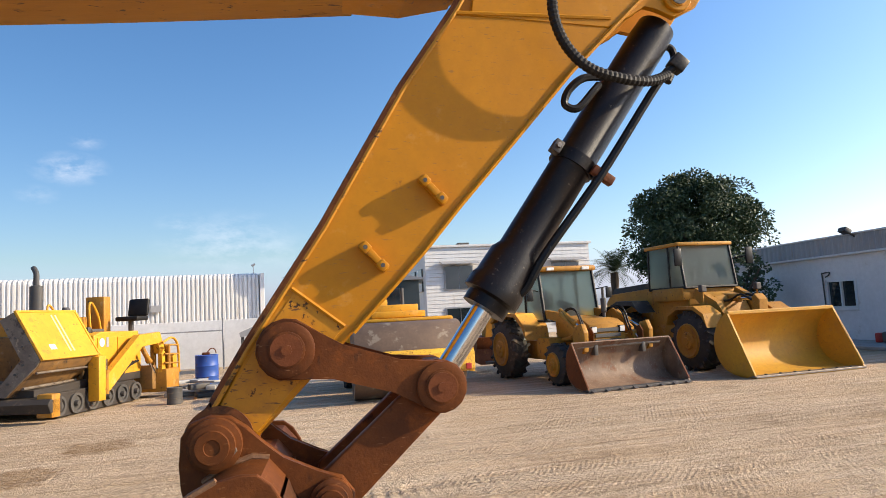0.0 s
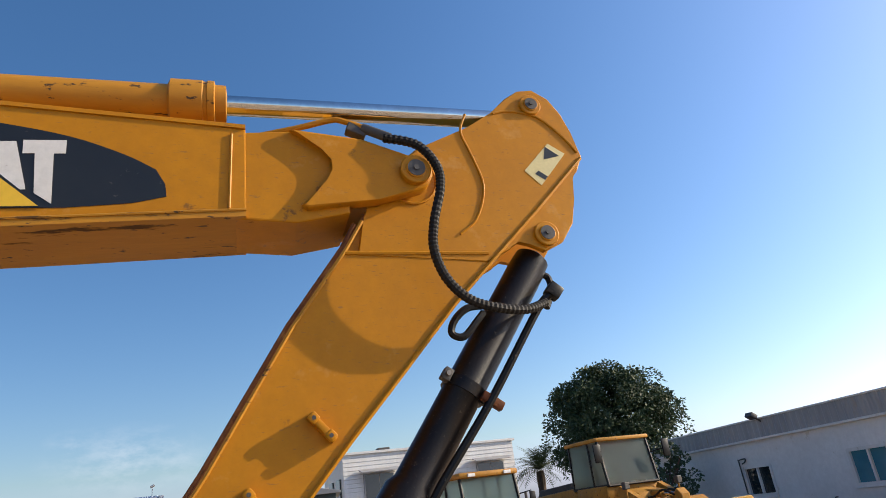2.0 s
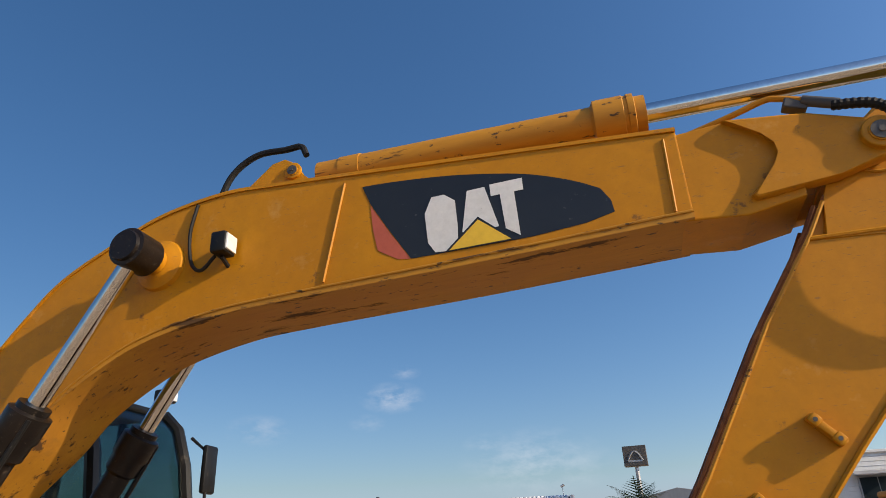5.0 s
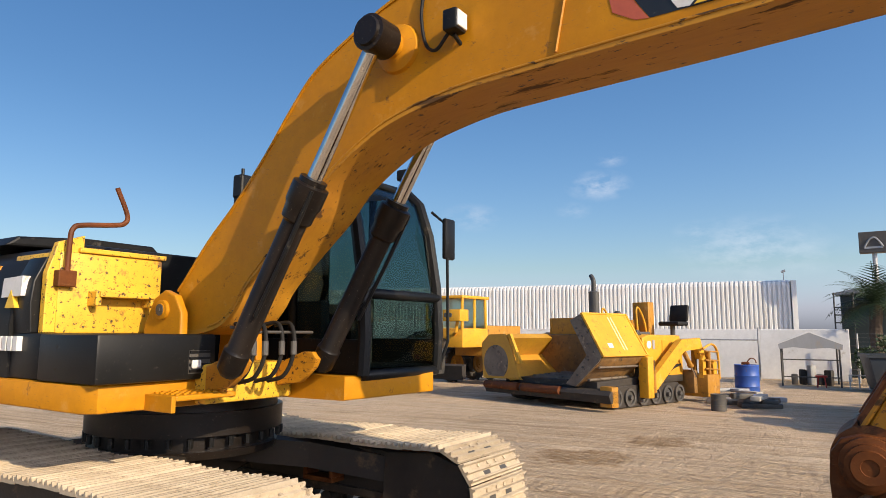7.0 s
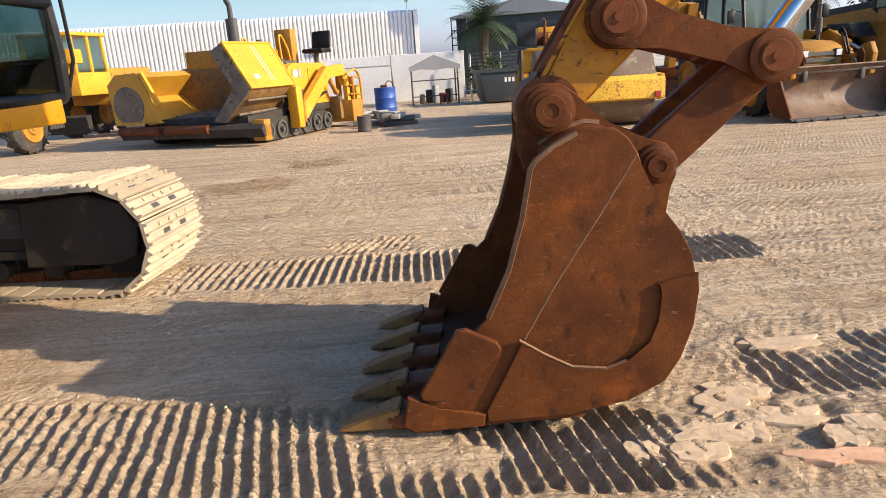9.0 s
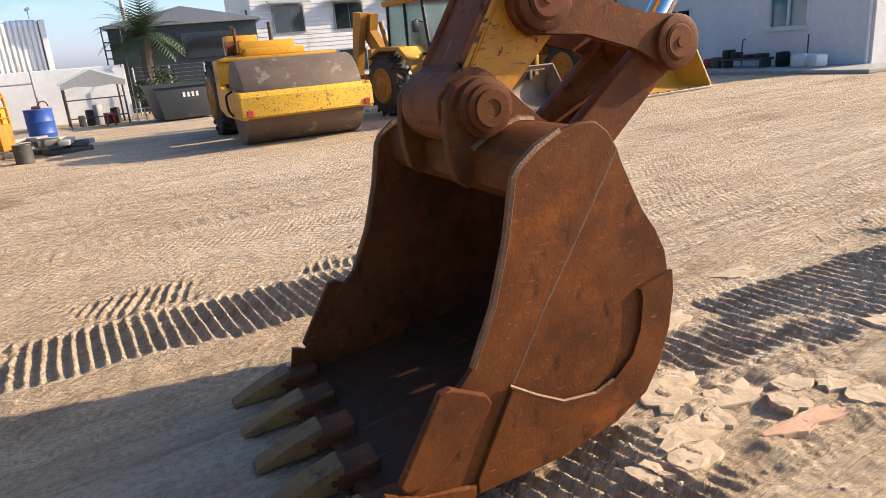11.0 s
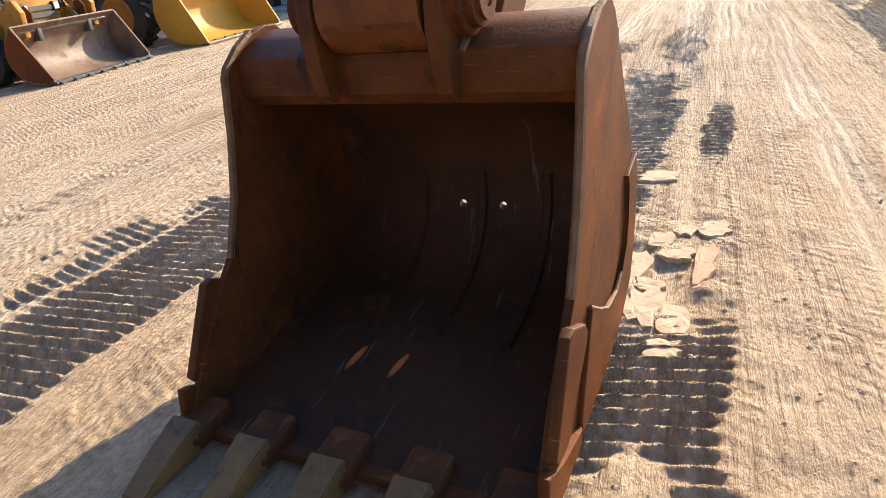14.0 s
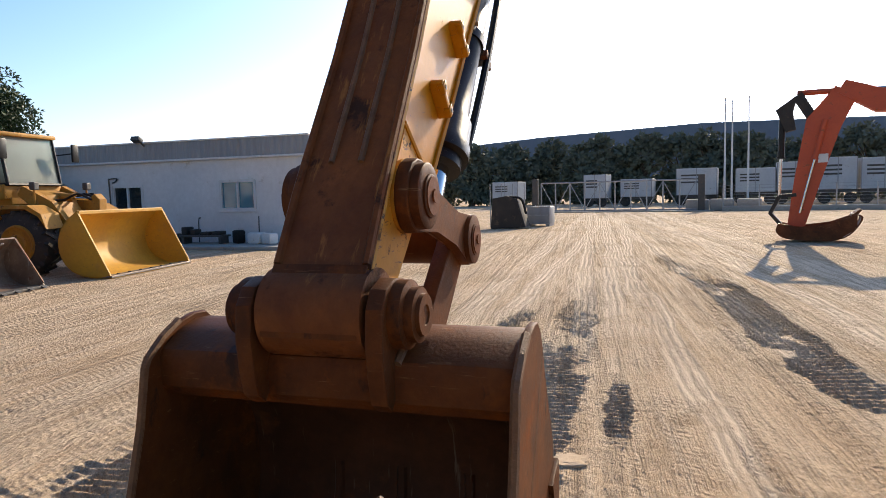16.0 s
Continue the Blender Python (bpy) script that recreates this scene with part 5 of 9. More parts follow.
part("swing_ring", bm, BLACK_OIL, ex, "black greasy swing ring with bolts", 35)
for k in range(32):
    a = 2 * math.pi * k / 32
    bm = B()
    cyl(bm, (-5.1 + 0.785 * math.cos(a), 0.53 + 0.785 * math.sin(a), 0.78), (-5.1 + 0.785 * math.cos(a), 0.53 + 0.785 * math.sin(a), 0.85), 0.022, 6)
    part("ring_bolt", bm, BLACK, ex)

# ---- upper structure ----
house = part("house_deck", prism(B(), [(-7.9, -1.06), (-3.72, -1.06), (-3.62, -1.0), (-3.60, -0.30), (-3.75, -0.25), (-3.75, 0.40), (-3.0, 0.42), (-2.94, 1.44), (-3.05, 1.53), (-7.9, 1.53)], 1.09, 1.26, 0.02, "z"), YEL, ex,
             "yellow deck skirt of the upper structure", 30)
# black battery box and step
bm = B()
box(bm, -4.22, -3.55, -1.065, -0.25, 1.262, 1.555, 0.02)
bbox = part("battery_box", bm, BLACK, ex, "dusty black box on the front deck", 30)
bm = B()
box(bm, -3.555, -3.54, -0.46, -0.30, 1.30, 1.45, 0.006)
part("lamp_recess", bm, DARK_METAL, bbox)
for z in (1.32, 1.36, 1.40, 1.44):
    bm = B()
    box(bm, -3.542, -3.53, -0.46, -0.30, z - 0.008, z + 0.008)
    part("louvre", bm, BLACK, bbox)
bm = B()
box(bm, -3.535, -3.52, -0.45, -0.38, 1.335, 1.39, 0.01)
part("lamp", bm, LAMP_LENS, bbox)
bm = B()
box(bm, -3.62, -3.34, -0.68, -0.24, 1.155, 1.19, 0.01)
for k in range(8):
    for j in range(5):
        box(bm, -3.60 + 0.052 * j, -3.578 + 0.052 * j, -0.66 + 0.052 * k, -0.64 + 0.052 * k, 1.19, 1.20)
box(bm, -3.62, -3.34, -0.71, -0.68, 1.09, 1.19, 0.005)
part("step_plate", bm, YEL, house, "yellow step with raised grip studs")
# tool box with chipped paint
bm = B()
box(bm, -4.95, -4.33, -0.92, -0.17, 1.555, 2.10, 0.015)
tb = part("tool_box", bm, YEL_CHIP, ex, "bright yellow steel box with chipped paint", 30)
bm = B()
box(bm, -4.97, -4.31, -0.80, -0.15, 2.10, 2.135, 0.008)
part("lid", bm, YEL_CHIP, tb)
bm = B()
box(bm, -4.34, -4.20, -0.70, -0.30, 1.80, 1.84, 0.006)
box(bm, -4.34, -4.22, -0.72, -0.68, 1.74, 1.84, 0.006)
box(bm, -4.34, -4.22, -0.32, -0.28, 1.74, 1.84, 0.006)
part("step", bm, YEL_CHIP, tb, "folded step bolted on the box")
bm = B()
prism(bm, [(-0.99, 1.56), (-0.99, 1.95), (-0.93, 2.16), (-0.76, 2.22), (-0.76, 2.1), (-0.90, 2.02), (-0.90, 1.56)], -4.40, -4.34, 0.005, "x")
part("end_plate", bm, YEL_CHIP, tb)
bm = B()
tube(bm, spline([(-4.29, -0.89, 1.90), (-4.28, -0.89, 2.17), (-4.28, -0.875, 2.25), (-4.28, -0.82, 2.28), (-4.28, -0.60, 2.31), (-4.28, -0.52, 2.335), (-4.28, -0.505, 2.40), (-4.28, -0.59, 2.58)], 6), 0.018)
rail = part("handrail", bm, RUST_DARK, ex, "bent brown steel handrail")
bm = B()
box(bm, -4.34, -4.27, -0.95, -0.83, 1.86, 1.97, 0.008)
part("rail_socket", bm, RUST, rail)
# engine hood and side panels
bm = B()
prism(bm, [(-1.03, 1.556), (-1.045, 1.75), (-1.03, 1.90), (-0.96, 2.06), (-0.93, 2.06), (-0.93, 1.556)], -4.66, -4.42, 0.01, "x")
box(bm, -4.70, -4.225, -1.035, -0.17, 1.262, 1.556, 0.015)
part("front_cover", bm, BLACK, ex, "black side cover beside the tool box", 30)
bm = B()
prism(bm, [(-1.04, 1.262), (-1.06, 1.6), (-1.04, 1.85), (-0.97, 2.02), (-0.83, 2.14), (-0.6, 2.20), (1.3, 2.20), (1.45, 2.1), (1.5, 1.262)], -7.0, -4.64, 0.02, "x")
hood = part("engine_hood", bm, BLACK, ex, "black rounded engine cover", 30)
bm = B()
prism(bm, [(-1.046, 1.262), (-1.066, 1.6), (-1.046, 1.855), (-0.975, 2.03), (-0.93, 2.03), (-0.93, 1.262)], -7.9, -5.03, 0.01, "x")
part("side_panel", bm, YEL, hood, "yellow rear side panel", 30)
bm = B()
prism(bm, [(-0.9, 2.2), (-0.8, 2.28), (-0.3, 2.32), (0.3, 2.32), (0.4, 2.24)], -6.3, -5.2, 0.02, "x")
part("hood_dome", bm, BLACK, hood, "", 30)
bm = B()
for k in range(9):
    box(bm, -6.9 + 0.06 * k, -6.87 + 0.06 * k, -0.95, -0.45, 2.2, 2.27)
part("grille", bm, DARK_METAL, hood)
bm = B()
prism(bm, [(-7.9, -1.04), (-8.1, -0.9), (-8.2, -0.4), (-8.2, 0.8), (-8.1, 1.3), (-7.9, 1.52), (-7.02, 1.52), (-7.02, -1.04)], 1.05, 2.15, 0.05, "z")
part("counterweight", bm, YEL, ex, "heavy yellow counterweight", 30)
bm = B()
box(bm, -4.45, -4.36, 0.55, 0.64, 2.2, 2.80, 0.01)
box(bm, -4.46, -4.34, 0.54, 0.66, 2.72, 2.93, 0.02)
box(bm, -4.42, -4.36, 0.66, 0.80, 2.78, 2.86, 0.01)
cyl(bm, (-4.40, 0.6, 2.92), (-4.40, 0.6, 2.99), 0.015, 8)
part("rear_mast", bm, BLACK, ex, "small black mast behind the cab")
# boom foot bracket and hoses
for v in (-0.36, 0.30):
    bm = B()
    prism(bm, [(-4.25, 1.22), (-4.22, 1.62), (-4.12, 1.80), (-4.0, 1.86), (-3.88, 1.82), (-3.80, 1.70), (-3.78, 1.22)], v, v + 0.06, 0.012)
    fb = part("foot_bracket", bm, YEL, ex, "yellow bracket that holds the boom's foot", 30)
    pin(fb, -4.0, 1.72, abs(v + 0.0) if v < 0 else v + 0.06, (abs(v) if v < 0 else v + 0.06) + 0.03, 0.07, YEL, DARK_METAL, -1 if v < 0 else 1, "foot_pin")
bm = B()
box(bm, -3.75, -3.50, -0.36, 0.40, 1.10, 1.36, 0.02)
part("front_frame", bm, YEL_CHIP, ex, "yellow front frame stained by oil", 30)
# boom cylinders
for s in (-1, 1):
    P0, P1 = Vector((-3.33, s * 0.40, 1.475)), Vector((-2.24, s * 0.40, 3.285))
    L = (P1 - P0).length
    bc = part("boom_cylinder", lathe(B(), P0, P1, [(-0.09, 0.05), (-0.05, 0.08), (0.08, 0.085), (0.10, 0.072), (0.96, 0.072), (0.98, 0.092), (1.06, 0.096), (1.08, 0.108), (1.20, 0.108), (1.21, 0.082), (1.24, 0.082), (1.24, 0.05)], 32),
              BLACK_OIL, ex, "hydraulic boom cylinder with dusty black barrel", 35)
    part("rod", lathe(B(), P0, P1, [(1.1, 0.046), (L - 0.05, 0.046), (L - 0.04, 0.03)], 28), CHROME, bc, "bright chrome piston rod", 40)
    bm = B()
    lathe(bm, (-2.24, s * 0.20, 3.285), (-2.24, s * 0.50, 3.285), [(0, 0.15), (0.03, 0.14), (0.06, 0.075), (0.16, 0.07)], 28)
    part("rod_eye", bm, YEL, bc, "", 35)
    bm = B()
    lathe(bm, (-2.24, s * 0.32, 3.285), (-2.24, s * 0.51, 3.285), [(0, 0.104), (0.16, 0.104), (0.165, 0.085), (0.185, 0.08)], 28)
    part("pin_head", bm, BLACK_OIL, bc, "", 35)
    bm = B()
    prism(bm, [(-3.68, 1.28), (-3.68, 1.44), (-3.43, 1.525), (-3.34, 1.525), (-3.29, 1.475), (-3.32, 1.415), (-3.45, 1.31)], *sorted((s * 0.28, s * 0.33)), 0.01)
    part("cylinder_lug", bm, YEL_SCUFF, bc, "", 30)
    bm = B()
    tube(bm, [tuple(P0.lerp(P1, 0.15) + Vector((0.09, s * 0.06, 0))), tuple(P0.lerp(P1, 0.35) + Vector((0.09, s * 0.06, -0.02))), tuple(P0.lerp(P1, 0.55) + Vector((0.085, s * 0.06, -0.02)))], 0.014)
    part("pipe", bm, BLACK, bc)
for k, (v, du) in enumerate(((-0.26, 0), (-0.19, 0.03), (-0.02, 0), (0.05, 0.04))):
    bm = B()
    tube(bm, spline([(-3.38 + du, v - 0.03, 1.24), (-3.24 + du, v - 0.02, 1.28), (-3.18 + du, v, 1.40), (-3.18 + du, v + 0.01, 1.54), (-3.24 + du, v + 0.02, 1.63), (-3.36 + du, v, 1.62)], 6), 0.0145)
    h = part("hydraulic_hose", bm, RUBBER, ex, "black hydraulic hose looping at the boom's foot")
    bm = B()
    cyl(bm, (-3.17 + du, v, 1.42), (-3.18 + du, v + 0.008, 1.51), 0.021, 10)
    part("hose_end", bm, DARK_METAL, h, "steel hose fitting")
bm = B()
tube(bm, [(-3.20, -0.42, 1.60), (-3.19, -0.2, 1.57), (-3.19, 0.28, 1.57)], 0.010)
part("hose_clamp_bar", bm, DARK_METAL, ex)

# ---- cab ----
cab = part("cab", prism(B(), [(-4.30, 1.265), (-3.02, 1.265), (-2.98, 1.31), (-4.30, 1.31)], 0.57, 1.55, 0.01), BLACK, ex, "black operator cab with large tinted windows")
CU0, CU1, CV0, CV1 = -4.30, -3.0, 0.59, 1.54
front = [(-2.98, 1.26), (-2.965, 1.55), (-2.99, 1.95), (-3.07, 2.40), (-3.17, 2.68), (-3.30, 2.80)]
for v in (CV0, CV1):
    bm = B()
    tube(bm, [(u, v, z) for u, z in front] + [(-3.6, v, 2.83), (-4.15, v, 2.82), (-4.28, v, 2.74), (-4.30, v, 1.28)], 0.05, 8)
    part("pillar", bm, BLACK, cab, "", 40)
    bm = B()
    tube(bm, [(-3.72, v, 1.28), (-3.70, v, 2.81)], 0.035, 8)
    part("pillar", bm, BLACK, cab, "", 40)
    bm = B()
    box(bm, -4.28, -3.0, v - 0.02, v + 0.02, 1.28, 1.52, 0.006)
    part("lower_panel", bm, BLACK, cab)
    bm = B()
    prism(bm, [(-3.02, 1.5), (-3.04, 1.95), (-3.12, 2.4), (-3.22, 2.68), (-3.32, 2.80), (-4.26, 2.78), (-4.28, 1.5)], v - 0.004, v + 0.004)
    g = part("window_pane", bm, GLASS, cab, "tinted side window")
    g.visible_shadow = False
for u, z in (front[0], (-2.972, 1.86), front[-1]):
    bm = B()
    tube(bm, [(u, CV0, z), (u, CV1, z)], 0.04, 8)
    part("cross_bar", bm, BLACK, cab, "", 40)
for a in ((0, 3), (3, 6)):
    line = [(-2.968, 1.30), (-2.958, 1.55), (-2.966, 1.84)] if a[0] == 0 else [(-2.975, 1.89), (-3.06, 2.40), (-3.16, 2.68), (-3.28, 2.79)]
    bm = B()
    rows = [[bm.verts.new((u, CV0 + 0.03, z)), bm.verts.new((u, CV1 - 0.03, z)), bm.verts.new((u - 0.007, CV1 - 0.03, z)), bm.verts.new((u - 0.007, CV0 + 0.03, z))] for u, z in line]
    for r0, r1 in zip(rows, rows[1:]):
        for j in range(4):
            bm.faces.new((r0[j], r0[(j + 1) % 4], r1[(j + 1) % 4], r1[j]))
    bm.faces.new(rows[0])
    bm.faces.new(rows[-1][::-1])
    g = part("window_pane", bm, GLASS, cab, "tinted windscreen pane")
    g.visible_shadow = False
bm = B()
prism(bm, [(-3.28, 2.81), (-3.5, 2.86), (-4.15, 2.87), (-4.34, 2.82), (-4.34, 2.78), (-3.28, 2.78)], CV0 - 0.02, CV1 + 0.02, 0.01)
part("roof", bm, YEL, cab, "yellow cab roof", 30)
bm = B()
box(bm, -4.31, -4.28, CV0, CV1, 1.28, 2.2, 0.005)
part("back_panel", bm, BLACK, cab)
bm = B()
prism(bm, [(-4.15, 1.31), (-3.7, 1.31), (-3.65, 1.62), (-3.66, 1.72), (-4.02, 1.74), (-4.1, 2.35), (-4.2, 2.37), (-4.24, 1.7)], 0.85, 1.29, 0.03)
part("operator_seat", bm, RUBBER, cab, "", 30)
for v in (0.74, 1.28):
    bm = B()
    box(bm, -4.05, -3.5, v - 0.05, v + 0.05, 1.30, 1.82, 0.02)
    con = part("control_console", bm, DARK_METAL, cab, "", 30)
    bm = B()
    tube(bm, [(-3.55, v, 1.8), (-3.50, v, 1.95), (-3.52, v, 2.02)], 0.022)
    part("joystick", bm, RUBBER, con)
for v in (0.95, 1.1):
    bm = B()
    tube(bm, [(-3.45, v, 1.30), (-3.35, v, 1.6), (-3.42, v, 1.95)], 0.014)
    part("control_lever", bm, DARK_METAL, cab)
for v in (0.70, 1.33):
    bm = B()
    box(bm, -3.22, -3.10, v - 0.07, v + 0.07, 2.86, 2.96, 0.02)
    lamp = part("cab_light", bm, BLACK, cab, "square work light on the cab roof", 30)
    bm = B()
    box(bm, -3.105, -3.09, v - 0.055, v + 0.055, 2.875, 2.945, 0.005)
    part("lens", bm, LAMP_LENS, lamp)
    bm = B()
    cyl(bm, (-3.2, v, 2.80), (-3.2, v, 2.88), 0.015, 8)
    part("stand", bm, BLACK, lamp)
bm = B()
tube(bm, [(-2.95, 1.56, 1.30), (-2.90, 1.60, 1.5), (-2.92, 1.61, 2.5), (-3.05, 1.56, 2.62)], 0.013)
mir = part("mirror", bm, BLACK, cab, "black side mirror on a thin rod")
bm = B()
box(bm, -2.945, -2.90, 1.56, 1.72, 2.20, 2.56, 0.02, None)
part("mirror_head", bm, BLACK, mir, "", 30)
# work lamp on the boom
bm = B()
box(bm, -1.86, -1.77, -0.33, -0.22, 3.25, 3.37, 0.015)
wlamp = part("boom_light", bm, BLACK, boom, "square work light with clear lens", 30)
bm = B()
box(bm, -1.775, -1.76, -0.32, -0.23, 3.265, 3.355, 0.005)
part("lens", bm, LAMP_LENS, wlamp)
bm = B()
tube(bm, [(-1.82, -0.20, 3.215), (-1.82, -0.27, 3.245)], 0.012)
tube(bm, spline([(-1.86, -0.27, 3.255), (-1.95, -0.25, 3.195), (-2.04, -0.22, 3.265), (-2.07, -0.22, 3.445), (-2.05, -0.21, 3.625)], 6), 0.010)
part("cable", bm, RUBBER, wlamp)
bm = B()
tube(bm, spline([(-1.92, 0.0, 3.65), (-1.83, 0.0, 3.87), (-1.67, 0.0, 3.98), (-1.47, 0.0, 3.98), (-1.37, 0, 3.98), (-1.33, 0.0, 3.91)], 6), 0.02)
part("hydraulic_hose", bm, RUBBER, ex)

# the house stands a little to one side of the boom's plane
for ob in list(ex.children):
    if ob not in ARM_PARTS and not ob.name.startswith("boom_cylinder"):
        ob.location.y += 0.05
        if not ob.name.startswith(("track_frame", "car_body", "frame_leg", "swing_ring", "ring_bolt")):
            ob.location.x -= 0.20
            ob.location.z += 0.09


# ---- decals on the boom, the stick and the house ----
def decal(name, prof, off, t, mt, parent, s=-1, label="", base=None):
    v0 = (BV if base is None else base) + off
    return part(name, prism(B(), prof, *sorted((s * v0, s * (v0 + t)))), mt, parent, label)


PANEL = curve2([(-1.06, 3.541), (-0.908, 3.537), (-0.70, 3.522), (-0.484, 3.495), (-0.217, 3.441), (-0.005, 3.362), (0.125, 3.291)], 4) + [(0.165, 3.22), (0.172, 3.16), (0.041, 3.127), (-0.214, 3.102), (-0.50, 3.094), (-0.803, 3.089), (-0.92, 3.27), (-1.014, 3.429)]
for s in (-1, 1):
    pan = decal("black_panel", PANEL, 0.0005, 0.002, BLACK_DECAL, boom, s, "black swoosh panel with plain white and yellow shapes")
    decal("red_corner", [(-1.014, 3.42), (-0.92, 3.262), (-0.807, 3.089), (-0.87, 3.097), (-0.975, 3.16), (-1.0, 3.28)], 0.0005, 0.002, RED_DECAL, pan, s)
    decal("white_block", [(-0.726, 3.316), (-0.688, 3.403), (-0.623, 3.406), (-0.569, 3.363), (-0.562, 3.229), (-0.564, 3.143), (-0.604, 3.095), (-0.68, 3.101), (-0.714, 3.155)], 0.003, 0.002, WHITE_DECAL, pan, s)
    decal("white_block", [(-0.541, 3.184), (-0.506, 3.403), (-0.417, 3.408), (-0.361, 3.183), (-0.46, 3.17)], 0.003, 0.002, WHITE_DECAL, pan, s)
    decal("white_block", [(-0.391, 3.415), (-0.23, 3.421), (-0.229, 3.356), (-0.274, 3.354), (-0.263, 3.118), (-0.33, 3.166), (-0.344, 3.353), (-0.389, 3.351)], 0.003, 0.002, WHITE_DECAL, pan, s)
    decal("black_border", [(-0.63, 3.093), (-0.46, 3.251), (-0.29, 3.10)], 0.0055, 0.001, BLACK_DECAL, pan, s)
    decal("yellow_triangle", [(-0.61, 3.097), (-0.46, 3.235), (-0.308, 3.106)], 0.007, 0.001, YEL_DECAL, pan, s)
    lab = decal("warning_label", [(2.071, 3.545), (2.163, 3.486), (1.989, 3.288), (1.906, 3.373)], 0.004, 0.002, PALE_DECAL, stick, s, "pale yellow warning label", SV)
    decal("triangle_mark", [(2.05, 3.525), (2.125, 3.470), (2.03, 3.445)], 0.0065, 0.001, BLACK_DECAL, lab, s, "", SV)
    decal("bar_mark", [(1.985, 3.375), (2.035, 3.34), (2.015, 3.32), (1.965, 3.355)], 0.0065, 0.001, BLACK_DECAL, lab, s, "", SV)
# plain shapes on the house's side panel
side = part("side_marks", prism(B(), [(-4.77, 1.79), (-4.50, 1.80), (-4.49, 1.93), (-4.75, 1.92)], -1.068, -1.0), WHITE_DECAL, hood, "plain white block above a row of white bars")
part("yellow_triangle", prism(B(), [(-4.70, 1.72), (-4.56, 1.72), (-4.63, 1.84)], -1.072, -1.03), YEL_DECAL, hood)
for k in range(4):
    part("number_bar", prism(B(), [(-4.77 + 0.075 * k, 1.44), (-4.72 + 0.075 * k, 1.44), (-4.72 + 0.075 * k, 1.535), (-4.77 + 0.075 * k, 1.535)], -1.07, -1.02), WHITE_DECAL, hood)
part("white_wedge", prism(B(), [(-5.02, 1.27), (-4.90, 1.27), (-5.02, 1.58)], -1.068, -1.04), WHITE_DECAL, hood)

# ---- machines parked behind ----
def wheel(parent, c, r, w, rim_mat, lugs=18, steer=0.0):
    """A tyre with lugs, its rim and hub; the axle runs along local y."""
    c = Vector(c)
    bm = B()
    lathe(bm, c - Vector((0, w / 2, 0)), c + Vector((0, w / 2, 0)), [(0, r * 0.55), (0.01, r * 0.62), (w * 0.06, r * 0.80), (w * 0.14, r * 0.93), (w * 0.25, r * 0.965), (w * 0.75, r * 0.965), (w * 0.86, r * 0.93),
                                                                  (w * 0.94, r * 0.80), (w - 0.01, r * 0.62), (w, r * 0.55)], 32)
    tyre = part("tyre", bm, TYRE, parent, "dusty black rubber tyre", 40)
    for k in range(lugs):
        for s in (-1, 1):
            a = 2 * math.pi * (k + 0.25 * s) / lugs
            lug = B()
            q = Matrix.Translation(c) @ Matrix.Rotation(a, 4, "Y") @ Matrix.Translation((0, s * w * 0.24, r * 0.965)) @ Matrix.Rotation(s * 0.6, 4, "Z")
            box(lug, -r * 0.045, r * 0.045, -w * 0.25, w * 0.25, -0.03, r * 0.035, 0.0, q)
            box(lug, -r * 0.04, r * 0.04, s * w * 0.16, s * w * 0.25, -r * 0.12, 0.0, 0.0, q)
            part("lug", lug, TYRE, tyre)
    for s in (-1, 1):
        bm = B()
        y0 = c + Vector((0, s * w * 0.49, 0))
        lathe(bm, y0, y0 + Vector((0, s * w * 0.3, 0)), [(0, r * 0.58), (0.035, r * 0.56), (0.04, r * 0.52), (0.012, r * 0.47), (0.010, r * 0.30), (0.05, r * 0.26), (0.055, r * 0.14), (0.075, r * 0.12)], 24)
        part("rim", bm, rim_mat, tyre, "dull yellow steel rim", 40)
    return tyre


def beam(parent, name, pts, w, h, mt, label="", y=0.0):
    """A bar of rectangular section through points (x, z) at a given y."""
    bm = B()
    rows = []
    for i, (x, z) in enumerate(pts):
        a, b = pts[max(i - 1, 0)], pts[min(i + 1, len(pts) - 1)]
        d = Vector((b[0] - a[0], 0, b[1] - a[1])).normalized()
        n2 = Vector((-d.z, 0, d.x)) * (h[i] if isinstance(h, (list, tuple)) else h) / 2
        rows.append([bm.verts.new((x + n2.x, y - w / 2, z + n2.z)), bm.verts.new((x + n2.x, y + w / 2, z + n2.z)), bm.verts.new((x - n2.x, y + w / 2, z - n2.z)), bm.verts.new((x - n2.x, y - w / 2, z - n2.z))])
    for a, b in zip(rows, rows[1:]):
        for j in range(4):
            bm.faces.new((a[j], a[(j + 1) % 4], b[(j + 1) % 4], b[j]))
    bm.faces.new(rows[0])
    bm.faces.new(rows[-1][::-1])
    return part(name, bm, mt, parent, label)


def ram(parent, p0, p1, r, share=0.55, m0=None):
    """A hydraulic cylinder between two points: barrel and bright rod."""
    p0, p1 = Vector(p0), Vector(p1)
    L = (p1 - p0).length
    o = part("cylinder", lathe(B(), p0, p1, [(0, r), (L * share, r), (L * share, r * 1.25), (L * share + 0.06, r * 1.25), (L * share + 0.06, r * 0.5)], 16), m0 or YEL_OLD, parent, "", 35)
    part("rod", lathe(B(), p0, p1, [(L * share, r * 0.5), (L, r * 0.5)], 14), CHROME, o, "bright piston rod", 35)
    return o


